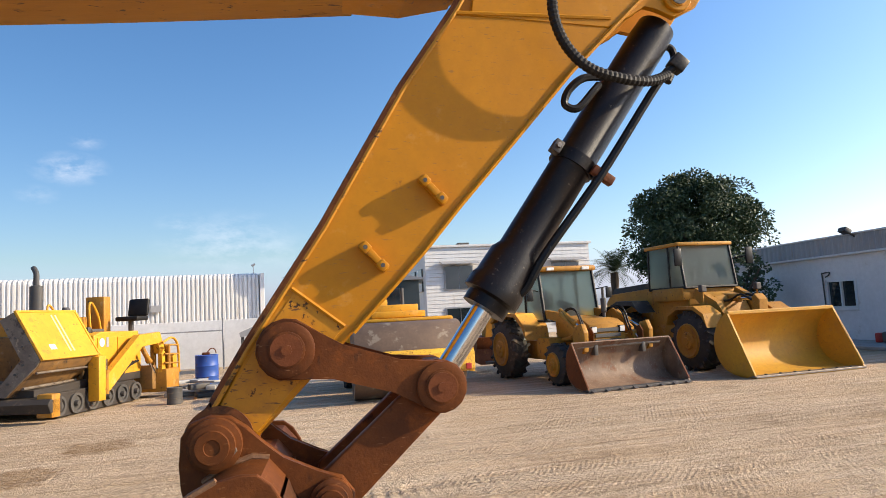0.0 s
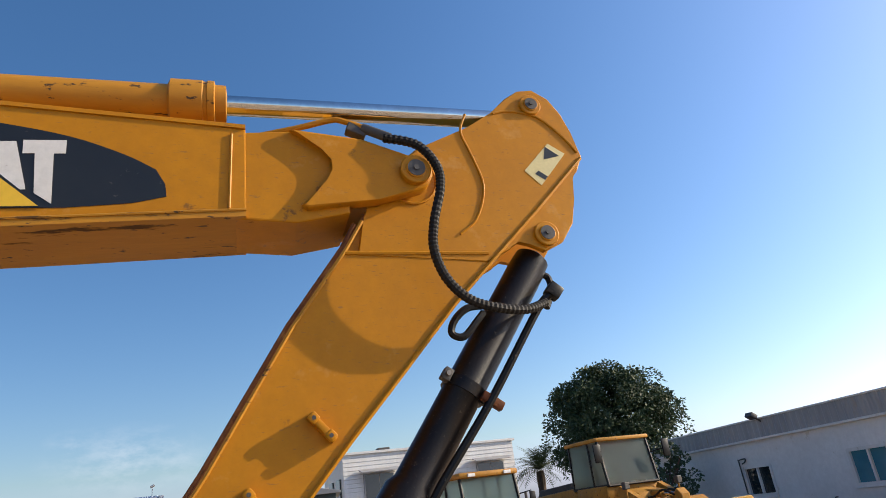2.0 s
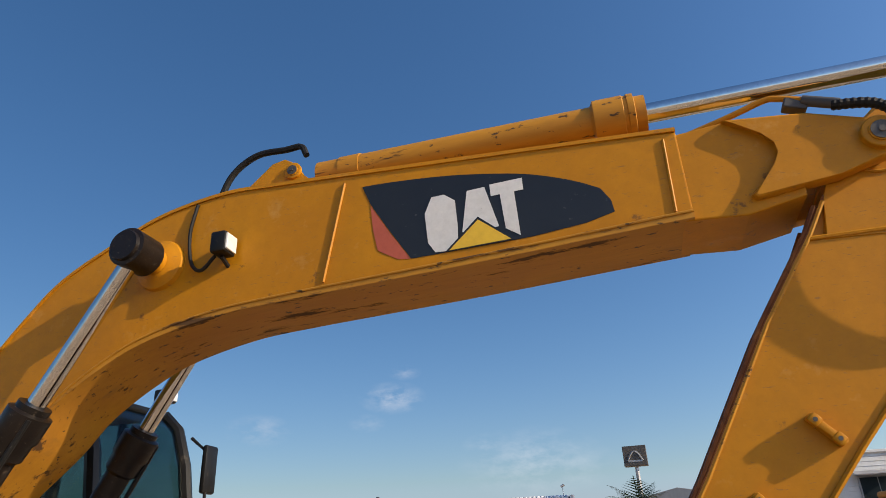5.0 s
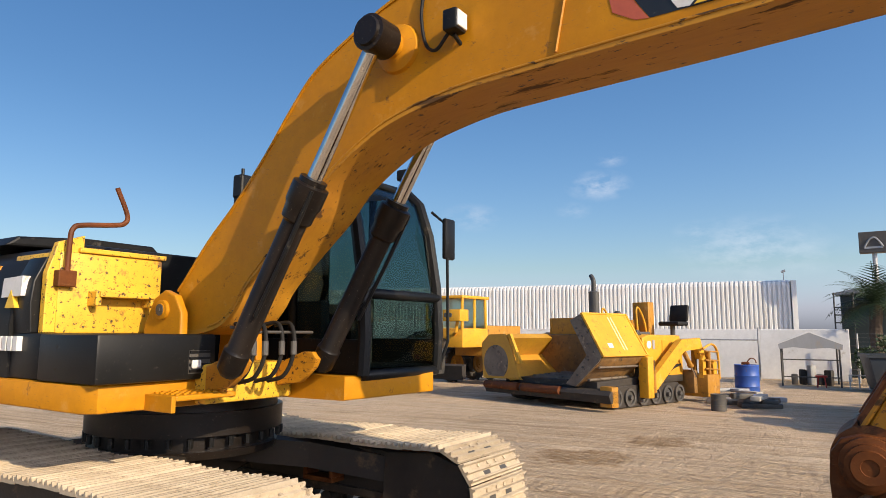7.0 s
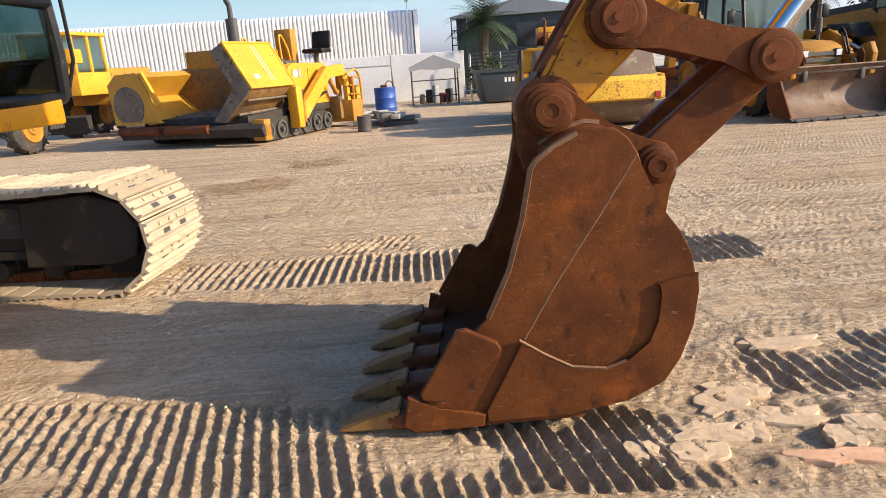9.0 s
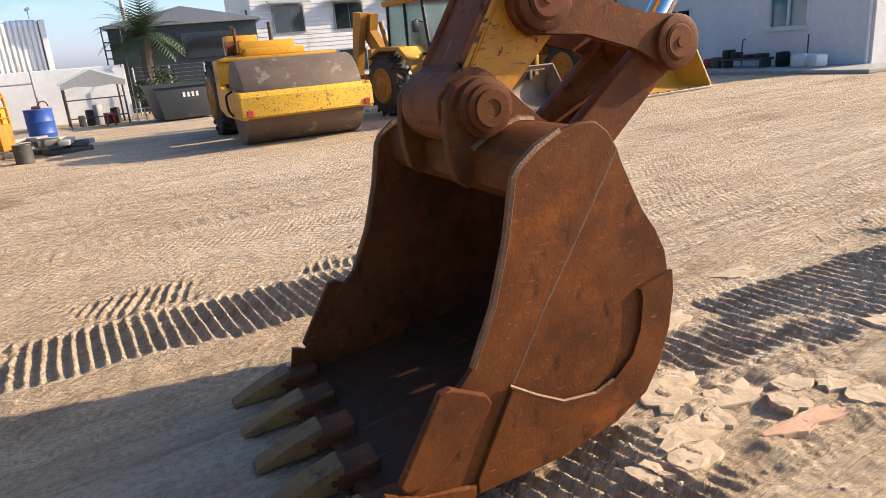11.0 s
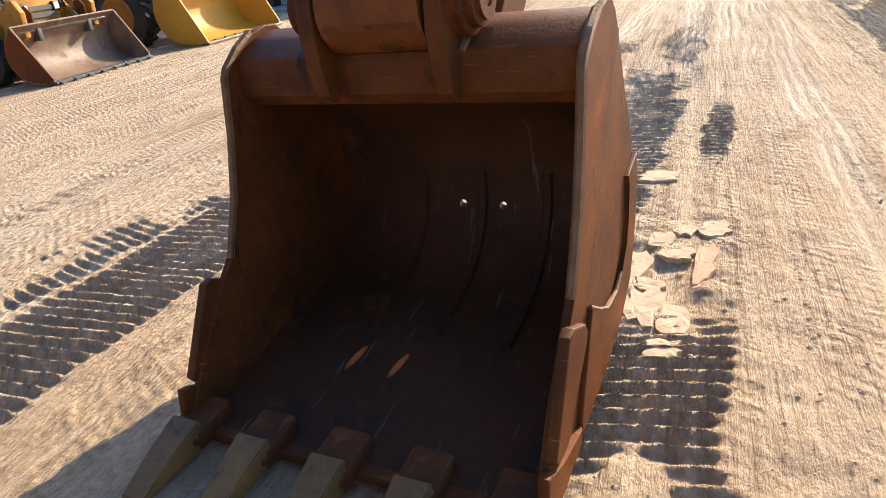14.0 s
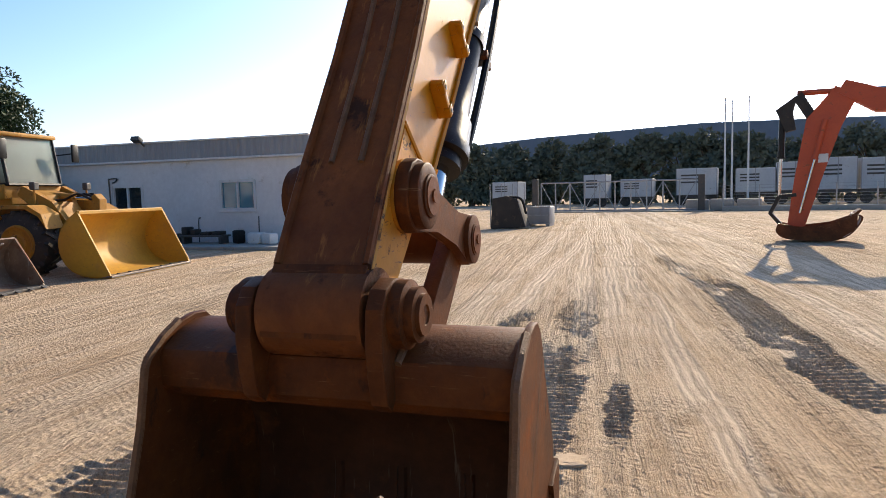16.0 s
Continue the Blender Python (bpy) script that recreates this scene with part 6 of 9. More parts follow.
def scoop(parent, w, prof, t, mt, inner, label, edge=True, edge_mat=None):
    """A loader bucket: curved shell, two cheeks and a cutting edge, in x-z."""
    bm = shell(prof, t, -w / 2, w / 2)
    b = part("bucket", bm, inner, parent, label, 30)
    for s in (-1, 1):
        ck = prof
        part("cheek", prism(B(), ck, *sorted((s * (w / 2 - 0.02), s * (w / 2 + 0.015))), 0.004), mt, b, "", 30)
    if edge:
        x, z = prof[0]
        bm = B()
        box(bm, x - 0.18, x + 0.02, -w / 2 - 0.02, w / 2 + 0.02, z - 0.015, z + 0.025, 0.006)
        part("cutting_edge", bm, edge_mat or STEEL_WORN, b, "worn pale steel cutting edge")
    return b


def windows(parent, quads, mt=None):
    for q in quads:
        bm = B()
        a = [bm.verts.new(p) for p in q]
        n2 = (Vector(q[1]) - Vector(q[0])).cross(Vector(q[2]) - Vector(q[0])).normalized() * 0.008
        b = [bm.verts.new(Vector(p) + n2) for p in q]
        bm.faces.new(a)
        bm.faces.new(b[::-1])
        for i in range(len(q)):
            bm.faces.new((a[i], b[i], b[(i + 1) % len(q)], a[(i + 1) % len(q)]))
        g = part("window_pane", bm, mt or GLASS_DUSTY, parent)
        g.visible_shadow = False


def cab_frame(parent, x0, x1, y0, y1, z0, z1, lean, mt, mid=None, r=0.035):
    """Posts, sills and panes of a cab; x1 is the front, which leans back by lean at the top."""
    xt = x1 - lean
    for y in (y0, y1):
        for a, b in (((x0, z0), (x0 + 0.05, z1)), ((x1, z0), (xt, z1))) + ((((mid, z0), (mid, z1)),) if mid else ()):
            bm = B()
            tube(bm, [(a[0], y, a[1]), (b[0], y, b[1])], r, 6)
            part("post", bm, mt, parent)
        bm = B()
        tube(bm, [(x0, y, z0), (x1, y, z0)], r, 6)
        part("sill", bm, mt, parent)
        windows(parent, [[(x0, y, z0), (x1, y, z0), (xt, y, z1), (x0 + 0.05, y, z1)]])
    for x, z in ((x0, z0), (x1, z0)):
        bm = B()
        tube(bm, [(x, y0, z), (x, y1, z)], r, 6)
        part("sill", bm, mt, parent)
    windows(parent, [[(x1, y0, z0), (x1, y1, z0), (xt, y1, z1), (xt, y0, z1)], [(x0, y0, z0), (x0, y1, z0), (x0 + 0.05, y1, z1), (x0 + 0.05, y0, z1)]])


# -- wheel loader
wlo = thing("wheel_loader", pose(10.75, 11.40, 0, 0, 0, -88) @ Matrix.Scale(1.05, 4), "faded yellow wheel loader with its bucket lowered to the ground", "loader")
SC = curve2([(0.0, 0.03), (-0.45, 0.05), (-0.80, 0.16), (-1.02, 0.42), (-1.05, 0.75), (-0.90, 1.05), (-0.62, 1.27)], 4)
lbk = scoop(wlo, 2.68, SC, 0.03, YEL_SCOOP, YEL_SCOOP, "wide yellow loader bucket with dusty inner face")
for s in (-1, 1):
    part("cheek_plate", prism(B(), [(-0.12, 0.03), (-0.02, 0.10), (-0.62, 1.27), (-0.66, 1.24)] + SC[-2:4:-2], *sorted((s * 1.335, s * 1.365)), 0.004), YEL_SCOOP, lbk)
bm = B()
box(bm, -0.67, -0.60, -1.34, 1.34, 1.22, 1.29, 0.01)
part("top_lip", bm, YEL_SCOOP, lbk)
for k in range(7):
    bm = B()
    cyl(bm, (-0.07, -1.05 + 0.35 * k, 0.05), (-0.07, -1.05 + 0.35 * k, 0.075), 0.03, 6)
    part("edge_bolt", bm, DARK_METAL, lbk)
for s in (-1, 1):
    beam(wlo, "lift_arm", [(-1.17, 0.45), (-1.42, 0.75), (-1.9, 1.35), (-2.5, 1.72)], 0.14, [0.25, 0.32, 0.36, 0.22], YEL_OLD, "", s * 0.55)
    wheel(wlo, (-2.10, s * 0.95, 0.66), 0.66, 0.50, YEL_OLD)
    wheel(wlo, (-4.75, s * 0.95, 0.66), 0.66, 0.50, YEL_OLD)
    bm = B()
    prism(bm, [(-1.45, 0.95), (-1.55, 1.25), (-1.85, 1.42), (-2.5, 1.42), (-2.75, 1.30), (-2.85, 1.0), (-2.75, 1.22), (-2.45, 1.36), (-1.9, 1.36), (-1.6, 1.2)], *sorted((s * 0.72, s * 1.2)), 0.01)
    part("fender", bm, YEL_OLD, wlo)
    ram(wlo, (-2.5, s * 0.42, 0.85), (-1.2, s * 0.50, 0.62), 0.06)
    bm = B()
    prism(bm, [(-5.6, 1.0), (-5.5, 1.42), (-4.9, 1.62), (-4.2, 1.60), (-3.9, 1.30), (-4.2, 1.5), (-4.9, 1.5), (-5.4, 1.34)], *sorted((s * 0.72, s * 1.2)), 0.01)
    part("fender", bm, BLACK_DUST, wlo)
bm = B()
prism(bm, [(-1.17, 0.9), (-1.10, 1.05), (-1.08, 1.5), (-1.2, 1.62), (-1.35, 1.5), (-1.25, 1.2)], -0.12, 0.12, 0.02)
part("tilt_lever", bm, YEL_OLD, wlo)
ram(wlo, (-2.5, 0, 1.62), (-1.25, 0, 1.5), 0.08)
for k in range(3):
    bm = B()
    tube(bm, spline([(-1.2, -0.2 + 0.2 * k, 1.5), (-1.5, -0.22 + 0.2 * k, 1.62), (-1.9, -0.2 + 0.2 * k, 1.50), (-2.4, -0.2 + 0.2 * k, 1.55)]), 0.025)
    part("hose", bm, RUBBER, wlo)
bm = B()
prism(bm, [(-2.6, 0.5), (-2.5, 1.72), (-2.1, 1.62), (-1.8, 1.1), (-1.9, 0.5)], -0.4, 0.4, 0.03)
part("front_frame", bm, YEL_OLD, wlo, "", 30)
bm = B()
prism(bm, [(-6.3, 0.7), (-6.35, 1.6), (-6.1, 1.82), (-4.3, 1.9), (-4.2, 1.75), (-2.7, 1.75), (-2.7, 1.25), (-3.2, 1.1), (-3.3, 0.5), (-6.0, 0.5)], -0.62, 0.62, 0.03)
part("rear_body", bm, YEL_OLD, wlo, "yellow rear body and engine cover", 30)
bm = B()
prism(bm, [(-6.2, 1.75), (-6.0, 1.98), (-4.3, 2.05), (-4.2, 1.75)], -0.55, 0.55, 0.03)
part("engine_cover", bm, BLACK_DUST, wlo, "", 30)
bm = B()
box(bm, -3.9, -2.7, -0.78, 0.78, 1.55, 1.85, 0.03)
part("cab_floor", bm, YEL_OLD, wlo, "", 30)
cab_frame(wlo, -4.05, -2.66, -0.72, 0.72, 1.85, 2.84, 0.16, BLACK, -3.2)
bm = B()
box(bm, -4.12, -2.74, -0.78, 0.78, 2.84, 2.93, 0.03)
part("cab_roof", bm, YEL_OLD, wlo, "", 30)
bm = B()
box(bm, -3.9, -3.45, -0.25, 0.25, 1.85, 2.05, 0.04)
box(bm, -4.0, -3.85, -0.25, 0.25, 2.0, 2.55, 0.04)
part("seat", bm, RUBBER, wlo, "", 30)
bm = B()
tube(bm, [(-3.0, 0, 1.85), (-3.15, 0, 2.2)], 0.03)
lathe(bm, (-3.17, 0, 2.19), (-3.15, 0, 2.23), [(0, 0.2), (0.02, 0.21), (0.04, 0.2)], 16)
part("steering_column", bm, RUBBER, wlo)
for s in (-1, 1):
    bm = B()
    tube(bm, [(-2.75, s * 0.74, 2.5), (-2.5, s * 0.98, 2.55), (-2.48, s * 1.0, 2.75)], 0.016)
    mi = part("mirror", bm, BLACK, wlo)
    bm = B()
    box(bm, -2.50, -2.45, s * 1.0 - 0.1, s * 1.0 + 0.1, 2.35, 2.75, 0.02)
    part("mirror_head", bm, BLACK, mi, "", 30)
    bm = B()
    box(bm, -2.1, -1.98, s * 0.75 - 0.07, s * 0.75 + 0.07, 1.72, 1.88, 0.02)
    part("headlamp", bm, DARK_METAL, wlo)
    bm = B()
    tube(bm, [(-2.05, s * 0.75, 1.45), (-2.05, s * 0.75, 1.75)], 0.02)
    part("lamp_stand", bm, YEL_OLD, wlo)

# -- backhoe loader
bho = thing("backhoe_loader", pose(6.93, 11.62, 0, 0, 0, -85) @ Matrix.Scale(1.03, 4), "old yellow backhoe loader with worn bare front bucket", "backhoe")
SB = curve2([(0.0, 0.03), (-0.35, 0.05), (-0.62, 0.18), (-0.74, 0.42), (-0.68, 0.68), (-0.50, 0.88)], 4)
bb = scoop(bho, 2.26, SB, 0.03, SCRAPED, SCRAPED, "bare worn steel front bucket with scratched paint", True, DARK_METAL)
for s in (-1, 1):
    part("cheek_plate", prism(B(), [(-0.10, 0.03), (-0.02, 0.10), (-0.50, 0.88), (-0.55, 0.86)] + SB[-2:3:-2], *sorted((s * 1.12, s * 1.15)), 0.004), RUST_DARK, bb)
for k in range(8):
    bm = B()
    prism(bm, [(-0.02, 0.02), (0.09, 0.02), (-0.02, 0.07)], -1.05 + 0.3 * k - 0.04, -1.05 + 0.3 * k + 0.04)
    part("tooth", bm, DARK_METAL, bb)
for s in (-1, 1):
    beam(bho, "loader_arm", [(-0.84, 0.42), (-1.0, 0.95), (-1.5, 1.35), (-2.1, 1.45)], 0.10, [0.14, 0.20, 0.22, 0.16], YEL_OLD, "", s * 0.62)
    ram(bho, (-2.0, s * 0.5, 0.85), (-1.0, s * 0.55, 1.0), 0.05)
    ram(bho, (-1.55, s * 0.70, 1.45), (-0.74, s * 0.62, 0.82), 0.045)
    wheel(bho, (-1.35, s * 0.86, 0.43), 0.43, 0.32, YEL_OLD, 14)
    wheel(bho, (-2.95, s * 0.92, 0.68), 0.68, 0.44, YEL_OLD, 18)
    bm = B()
    prism(bm, [(-2.15, 0.9), (-2.2, 1.2), (-2.5, 1.48), (-3.2, 1.52), (-3.6, 1.3), (-3.55, 1.27), (-3.2, 1.45), (-2.55, 1.42), (-2.28, 1.18)], *sorted((s * 0.55, s * 1.14)), 0.01)
    part("fender", bm, YEL_OLD, bho)
bm = B()
tube(bm, [(-0.62, -0.95, 0.80), (-0.60, 0.95, 0.80)], 0.035)
part("cross_tube", bm, STEEL_WORN, bho)
bm = B()
prism(bm, [(-0.95, 0.55), (-0.98, 1.20), (-1.2, 1.30), (-2.1, 1.38), (-2.1, 0.6)], -0.42, 0.42, 0.03)
part("bonnet", bm, YEL_OLD, bho, "", 30)
bm = B()
for k in range(4):
    box(bm, -0.96, -0.94, -0.3, 0.3, 0.72 + 0.11 * k, 0.79 + 0.11 * k)
part("grille", bm, DARK_METAL, bho)
bm = B()
box(bm, -3.5, -1.2, -0.45, 0.45, 0.42, 0.85, 0.03)
part("chassis", bm, YEL_OLD, bho, "", 30)
bm = B()
box(bm, -2.2, -1.75, -0.85, -0.5, 0.5, 0.95, 0.03)
part("tank", bm, YEL_OLD, bho, "", 30)
cab_frame(bho, -3.35, -2.08, -0.68, 0.68, 1.30, 2.38, 0.14, BLACK, -2.75)
bm = B()
box(bm, -3.45, -2.12, -0.74, 0.74, 2.38, 2.50, 0.04)
part("cab_roof", bm, YEL_OLD, bho, "", 30)
for y in (-0.45, 0.45):
    bm = B()
    box(bm, -2.13, -2.10, y - 0.09, y + 0.09, 2.40, 2.47, 0.01)
    part("roof_lamp", bm, LAMP_LENS, bho)
bm = B()
box(bm, -3.1, -2.7, -0.25, 0.25, 1.3, 1.55, 0.04)
box(bm, -3.15, -3.0, -0.25, 0.25, 1.5, 2.0, 0.04)
part("seat", bm, RUBBER, bho, "", 30)
bm = B()
tube(bm, [(-2.1, 0, 1.3), (-2.3, 0, 1.62)], 0.03)
lathe(bm, (-2.32, 0, 1.61), (-2.30, 0, 1.65), [(0, 0.18), (0.02, 0.19), (0.04, 0.18)], 16)
part("steering_column", bm, RUBBER, bho)
# the folded digging arm behind
arm_b = beam(bho, "backhoe_boom", [(-3.7, 0.7), (-4.0, 1.3), (-4.45, 1.9), (-4.35, 2.35)], 0.22, [0.3, 0.32, 0.3, 0.3], YEL_OLD, "folded yellow digging arm", -0.35)
beam(bho, "backhoe_stick", [(-4.42, 2.38), (-4.6, 1.6), (-4.75, 0.9)], 0.18, [0.3, 0.24, 0.2], YEL_OLD, "", -0.60)
ram(bho, (-3.9, -0.45, 2.1), (-3.55, -0.45, 0.95), 0.05)
part("backhoe_bucket", prism(B(), [(-4.5, 0.2), (-5.1, 0.3), (-5.2, 0.7), (-4.9, 0.95), (-4.6, 0.9), (-4.7, 0.6)], -0.95, -0.35, 0.02), RUST_DARK, bho, "", 30)
for s in (-1, 1):
    beam(bho, "stabiliser", [(-3.65, 1.5), (-3.72, 0.35)], 0.12, 0.14, YEL_OLD, "", s * 0.95)
    bm = B()
    box(bm, -3.9, -3.55, s * 0.95 - 0.2, s * 0.95 + 0.2, 0.30, 0.36, 0.01)
    part("stabiliser_foot", bm, DARK_METAL, bho)



def lengthen(owner, at, grow, wheels):
    """Draws a machine out behind the place at; its wheels keep their shape and move by the shifts given."""
    for ob in owner.children_recursive:
        top = ob
        while top.parent is not owner:
            top = top.parent
        xs = [v.co.x for v in ob.data.vertices]
        if top.name.startswith("tyre"):
            if ob is top:
                ob.location.x += wheels[0] if max(xs) > at - 0.4 else wheels[1]
            continue
        for v in ob.data.vertices:
            if v.co.x < at:
                v.co.x = at + (v.co.x - at) * grow


lengthen(bho, -1.35, 1.28, (-0.10, -0.72))
for s in (-1, 1):
    # elbow plates of the loader arms, standing over the bucket's back
    part("arm_elbow", prism(B(), [(-0.78, 0.62), (-0.60, 0.70), (-0.56, 1.06), (-0.66, 1.24), (-0.86, 1.20), (-1.02, 1.02), (-0.98, 0.80)], *sorted((s * 0.70, s * 0.80)), 0.012), YEL_OLD, bho, "worn brownish yellow elbow of the loader arm", 30)
    part("arm_elbow_plate", prism(B(), [(-0.62, 0.72), (-0.585, 1.04), (-0.68, 1.16), (-0.80, 1.10), (-0.74, 0.84)], *sorted((s * 0.56, s * 0.585)), 0.006), RUST, bho, "", 30)
    ram(bho, (-1.75, s * 0.60, 1.52), (-0.76, s * 0.66, 1.10), 0.045, 0.6, YEL_OLD)
    for k in range(2):
        bm = B()
        tube(bm, spline([(-0.95, s * (0.50 + 0.05 * k), 1.05), (-1.2, s * (0.52 + 0.05 * k), 1.45 + 0.05 * k), (-1.6, s * (0.5 + 0.05 * k), 1.52), (-2.0, s * (0.46 + 0.05 * k), 1.30)]), 0.018, 6)
        part("hose", bm, RUBBER, bho)
    bm = B()
    tube(bm, [(-2.45, s * 0.72, 1.95), (-2.30, s * 0.98, 2.0), (-2.30, s * 1.0, 1.80)], 0.014, 6)
    mi = part("mirror_arm", bm, BLACK, bho)
    bm = B()
    box(bm, -2.32, -2.28, s * 1.0 - 0.07, s * 1.0 + 0.07, 1.74, 1.98, 0.012)
    part("mirror_head", bm, BLACK, mi, "", 30)
    bm = B()
    box(bm, -1.02, -0.93, s * 0.33 - 0.07, s * 0.33 + 0.07, 1.02, 1.16, 0.012)
    hl = part("headlamp", bm, BLACK, bho, "", 30)
    bm = B()
    box(bm, -0.93, -0.92, s * 0.33 - 0.055, s * 0.33 + 0.055, 1.035, 1.145, 0.004)
    part("lamp_glass", bm, LAMP_LENS, hl)
bm = B()
lathe(bm, (-1.55, 0.34, 1.32), (-1.55, 0.34, 1.95), [(0, 0.035), (0.1, 0.035), (0.12, 0.06), (0.40, 0.06), (0.42, 0.03), (0.63, 0.03)], 14)
part("exhaust", bm, DARK_METAL, bho, "", 35)
for y in (-0.55, 0.55):
    bm = B()
    box(bm, -0.72, -0.56, y - 0.04, y + 0.04, 0.62, 0.86, 0.01)
    part("bucket_bracket", bm, DARK_METAL, bho, "", 30)

# -- road roller
DRUM = mat("dusty_drum_steel", (0.17, 0.11, 0.07), (0.12, 0.078, 0.052), 2.5, 0.7, metal=0.1, bump=0.15, stain=(0.24, 0.19, 0.14), stain_scale=4, stain_amount=0.4)
rol = thing("road_roller", pose(2.72, 13.45, 0, 0, 0, -94) @ Matrix.Scale(1.1, 4), "yellow road roller with one wide dusty steel drum", "roller")
bm = B()
lathe(bm, (0, -0.99, 0.69), (0, 0.99, 0.69), [(0, 0.62), (0.0, 0.68), (0.02, 0.69), (1.96, 0.69), (1.98, 0.68), (1.98, 0.62), (1.90, 0.60)], 56)
part("drum", bm, DRUM, rol, "wide smooth steel drum caked with dust", 35)
for s in (-1, 1):
    part("side_beam", prism(B(), [(0.80, 0.45), (0.84, 0.70), (0.80, 0.88), (-0.85, 0.92), (-1.05, 1.25), (-1.35, 1.3), (-1.35, 0.55), (-0.6, 0.45)], *sorted((s * 1.01, s * 1.10)), 0.015), YEL_BRIGHT, rol, "", 30)
    wheel(rol, (-2.35, s * 0.80, 0.72), 0.72, 0.55, YEL_OLD, 20)
    bm = B()
    tube(bm, spline([(0.3, s * 1.12, 0.9), (0.1, s * 1.18, 0.82), (0.0, s * 1.16, 0.6), (0.1, s * 1.12, 0.5)]), 0.02)
    part("hose", bm, RUBBER, rol)
    bm = B()
    box(bm, 0.86, 0.885, s * 0.98 - 0.05, s * 0.98 + 0.05, 0.5, 0.6, 0.01)
    part("tail_lamp", bm, RED_PLASTIC, rol)
bm = B()
prism(bm, [(0.74, 0.46), (0.86, 0.50), (0.86, 0.80), (0.74, 0.88)], -1.1, 1.1, 0.012)
part("front_beam", bm, YEL_CHIP, rol, "yellow front cross beam with chipped paint", 30)
bm = B()
box(bm, -0.92, -0.70, -1.05, 1.05, 1.38, 1.44, 0.01)
box(bm, -1.35, -0.85, -1.1, 1.1, 1.0, 1.42, 0.02)
part("rear_beam", bm, YEL_BRIGHT, rol, "", 30)
bm = B()
prism(bm, [(-1.3, 0.6), (-1.25, 1.45), (-1.6, 1.5), (-3.5, 1.5), (-3.6, 0.6)], -0.55, 0.55, 0.03)
part("rear_body", bm, YEL_BRIGHT, rol, "", 30)
for x0, x1, z0, z1, y0, y1 in ((-1.55, -1.2, 1.45, 1.58, -0.5, 0.6), (-1.85, -1.5, 1.5, 1.72, -0.55, 0.5), (-2.3, -1.9, 1.5, 1.85, -0.7, -0.1)):
    bm = B()
    box(bm, x0, x1, y0, y1, z0, z1, 0.02)
    part("console", bm, YEL_BRIGHT, rol, "", 30)
bm = B()
tube(bm, [(-1.5, -0.6, 1.5), (-1.5, -0.6, 1.95), (-1.75, -0.6, 2.0)], 0.03)
cyl(bm, (-1.75, -0.75, 1.62), (-1.75, -0.45, 1.62), 0.13, 14)
part("air_filter", bm, RUST_DARK, rol, "", 35)
bm = B()
cyl(bm, (-2.5, 0.3, 1.5), (-2.5, 0.3, 2.1), 0.045, 12)
part("exhaust", bm, DARK_METAL, rol, "", 35)

# -- asphalt paver
pav = thing("asphalt_paver", pose(-5.62, 14.70, 0, 0, 0, -113) @ Matrix.Diagonal((1.04, 1.28, 1.08, 1.0)), "yellow tracked asphalt paver with its hopper wings raised", "paver")
PAVE_DIRT = mat("tar_stained_yellow", (0.30, 0.15, 0.03), (0.15, 0.08, 0.03), 1.6, 0.7, bump=0.2, stain=(0.05, 0.035, 0.025), stain_scale=4, stain_amount=0.65, stain_soft=0.2, marks=(((0.30, 0.22, 0.14), 6, 0.2, 0.3, (1, 1, 1)), ((0.03, 0.022, 0.018), 18, 0.08, 0.3, (1, 1, 0.5))))
bm = B()
prism(bm, [(0.05, 0.18), (0.12, 0.34), (0.05, 0.42), (-0.25, 0.44), (-0.25, 0.16)], -1.5, 1.5, 0.02)
part("push_beam", bm, BLACK_DUST, pav, "dusty black push beam with rollers", 30)
for y in (-1.0, 0.0):
    bm = B()
    cyl(bm, (0.10, y - 0.45, 0.36), (0.10, y + 0.45, 0.36), 0.09, 16)
    part("push_roller", bm, RUST_DARK, pav, "", 35)
bm = B()
box(bm, -0.2, 0.02, 1.25, 1.5, 0.10, 0.5, 0.02)
part("corner_block", bm, YEL_OLD, pav, "", 30)
bm = B()
prism(bm, [(-0.15, 0.44), (-0.15, 0.56), (-1.6, 0.62), (-1.6, 0.40)], -1.1, 1.1, 0.01)
part("hopper_floor", bm, BLACK_DUST, pav)
# hopper wings: folded up, each a bent trough with a closing plate at its end
PAVE_GREY = mat("tar_grey_steel", (0.20, 0.16, 0.12), (0.11, 0.085, 0.065), 3, 0.7, bump=0.25, stain=(0.05, 0.035, 0.025), stain_scale=7, stain_amount=0.5, stain_soft=0.1, marks=(((0.34, 0.26, 0.17), 11, 0.1, 0.3, (1, 1, 0.6)),))
WING = [(0.88, 1.93), (1.32, 1.08), (1.27, 0.98), (0.76, 0.46), (0.54, 0.50), (1.02, 1.10), (0.66, 1.80)]
wing = part("hopper_wing", prism(B(), WING, -1.52, 0.0, 0.012, "x"), PAVE_DIRT, pav, "tar-stained raised hopper wing", 30)
part("wing_end", prism(B(), [(y - 0.01, z) for y, z in WING], 0.004, 0.035, 0.006, "x"), PAVE_GREY, wing, "grey dirt-caked end of the wing", 30)
for k in range(7):
    f = (k + 0.5) / 7
    bm = B()
    y, z = (0.74 + 0.42 * (1 - abs(2 * f - 1)), 0.62 + 1.1 * f)
    cyl(bm, (0.03, y, z), (0.055, y, z), 0.022, 6)
    part("end_bolt", bm, DARK_METAL, wing)
side = Vector((0, 0.44, -0.85)).normalized()
out = Vector((0, 0.85, 0.44)).normalized()
q = Matrix(((1, 0, 0, -0.76), (0, side.y, out.y, 1.10), (0, side.z, out.z, 1.505), (0, 0, 0, 1)))
bm = B()
box(bm, -0.75, 0.76, -0.475, 0.475, 0.004, 0.03, 0.006, q)
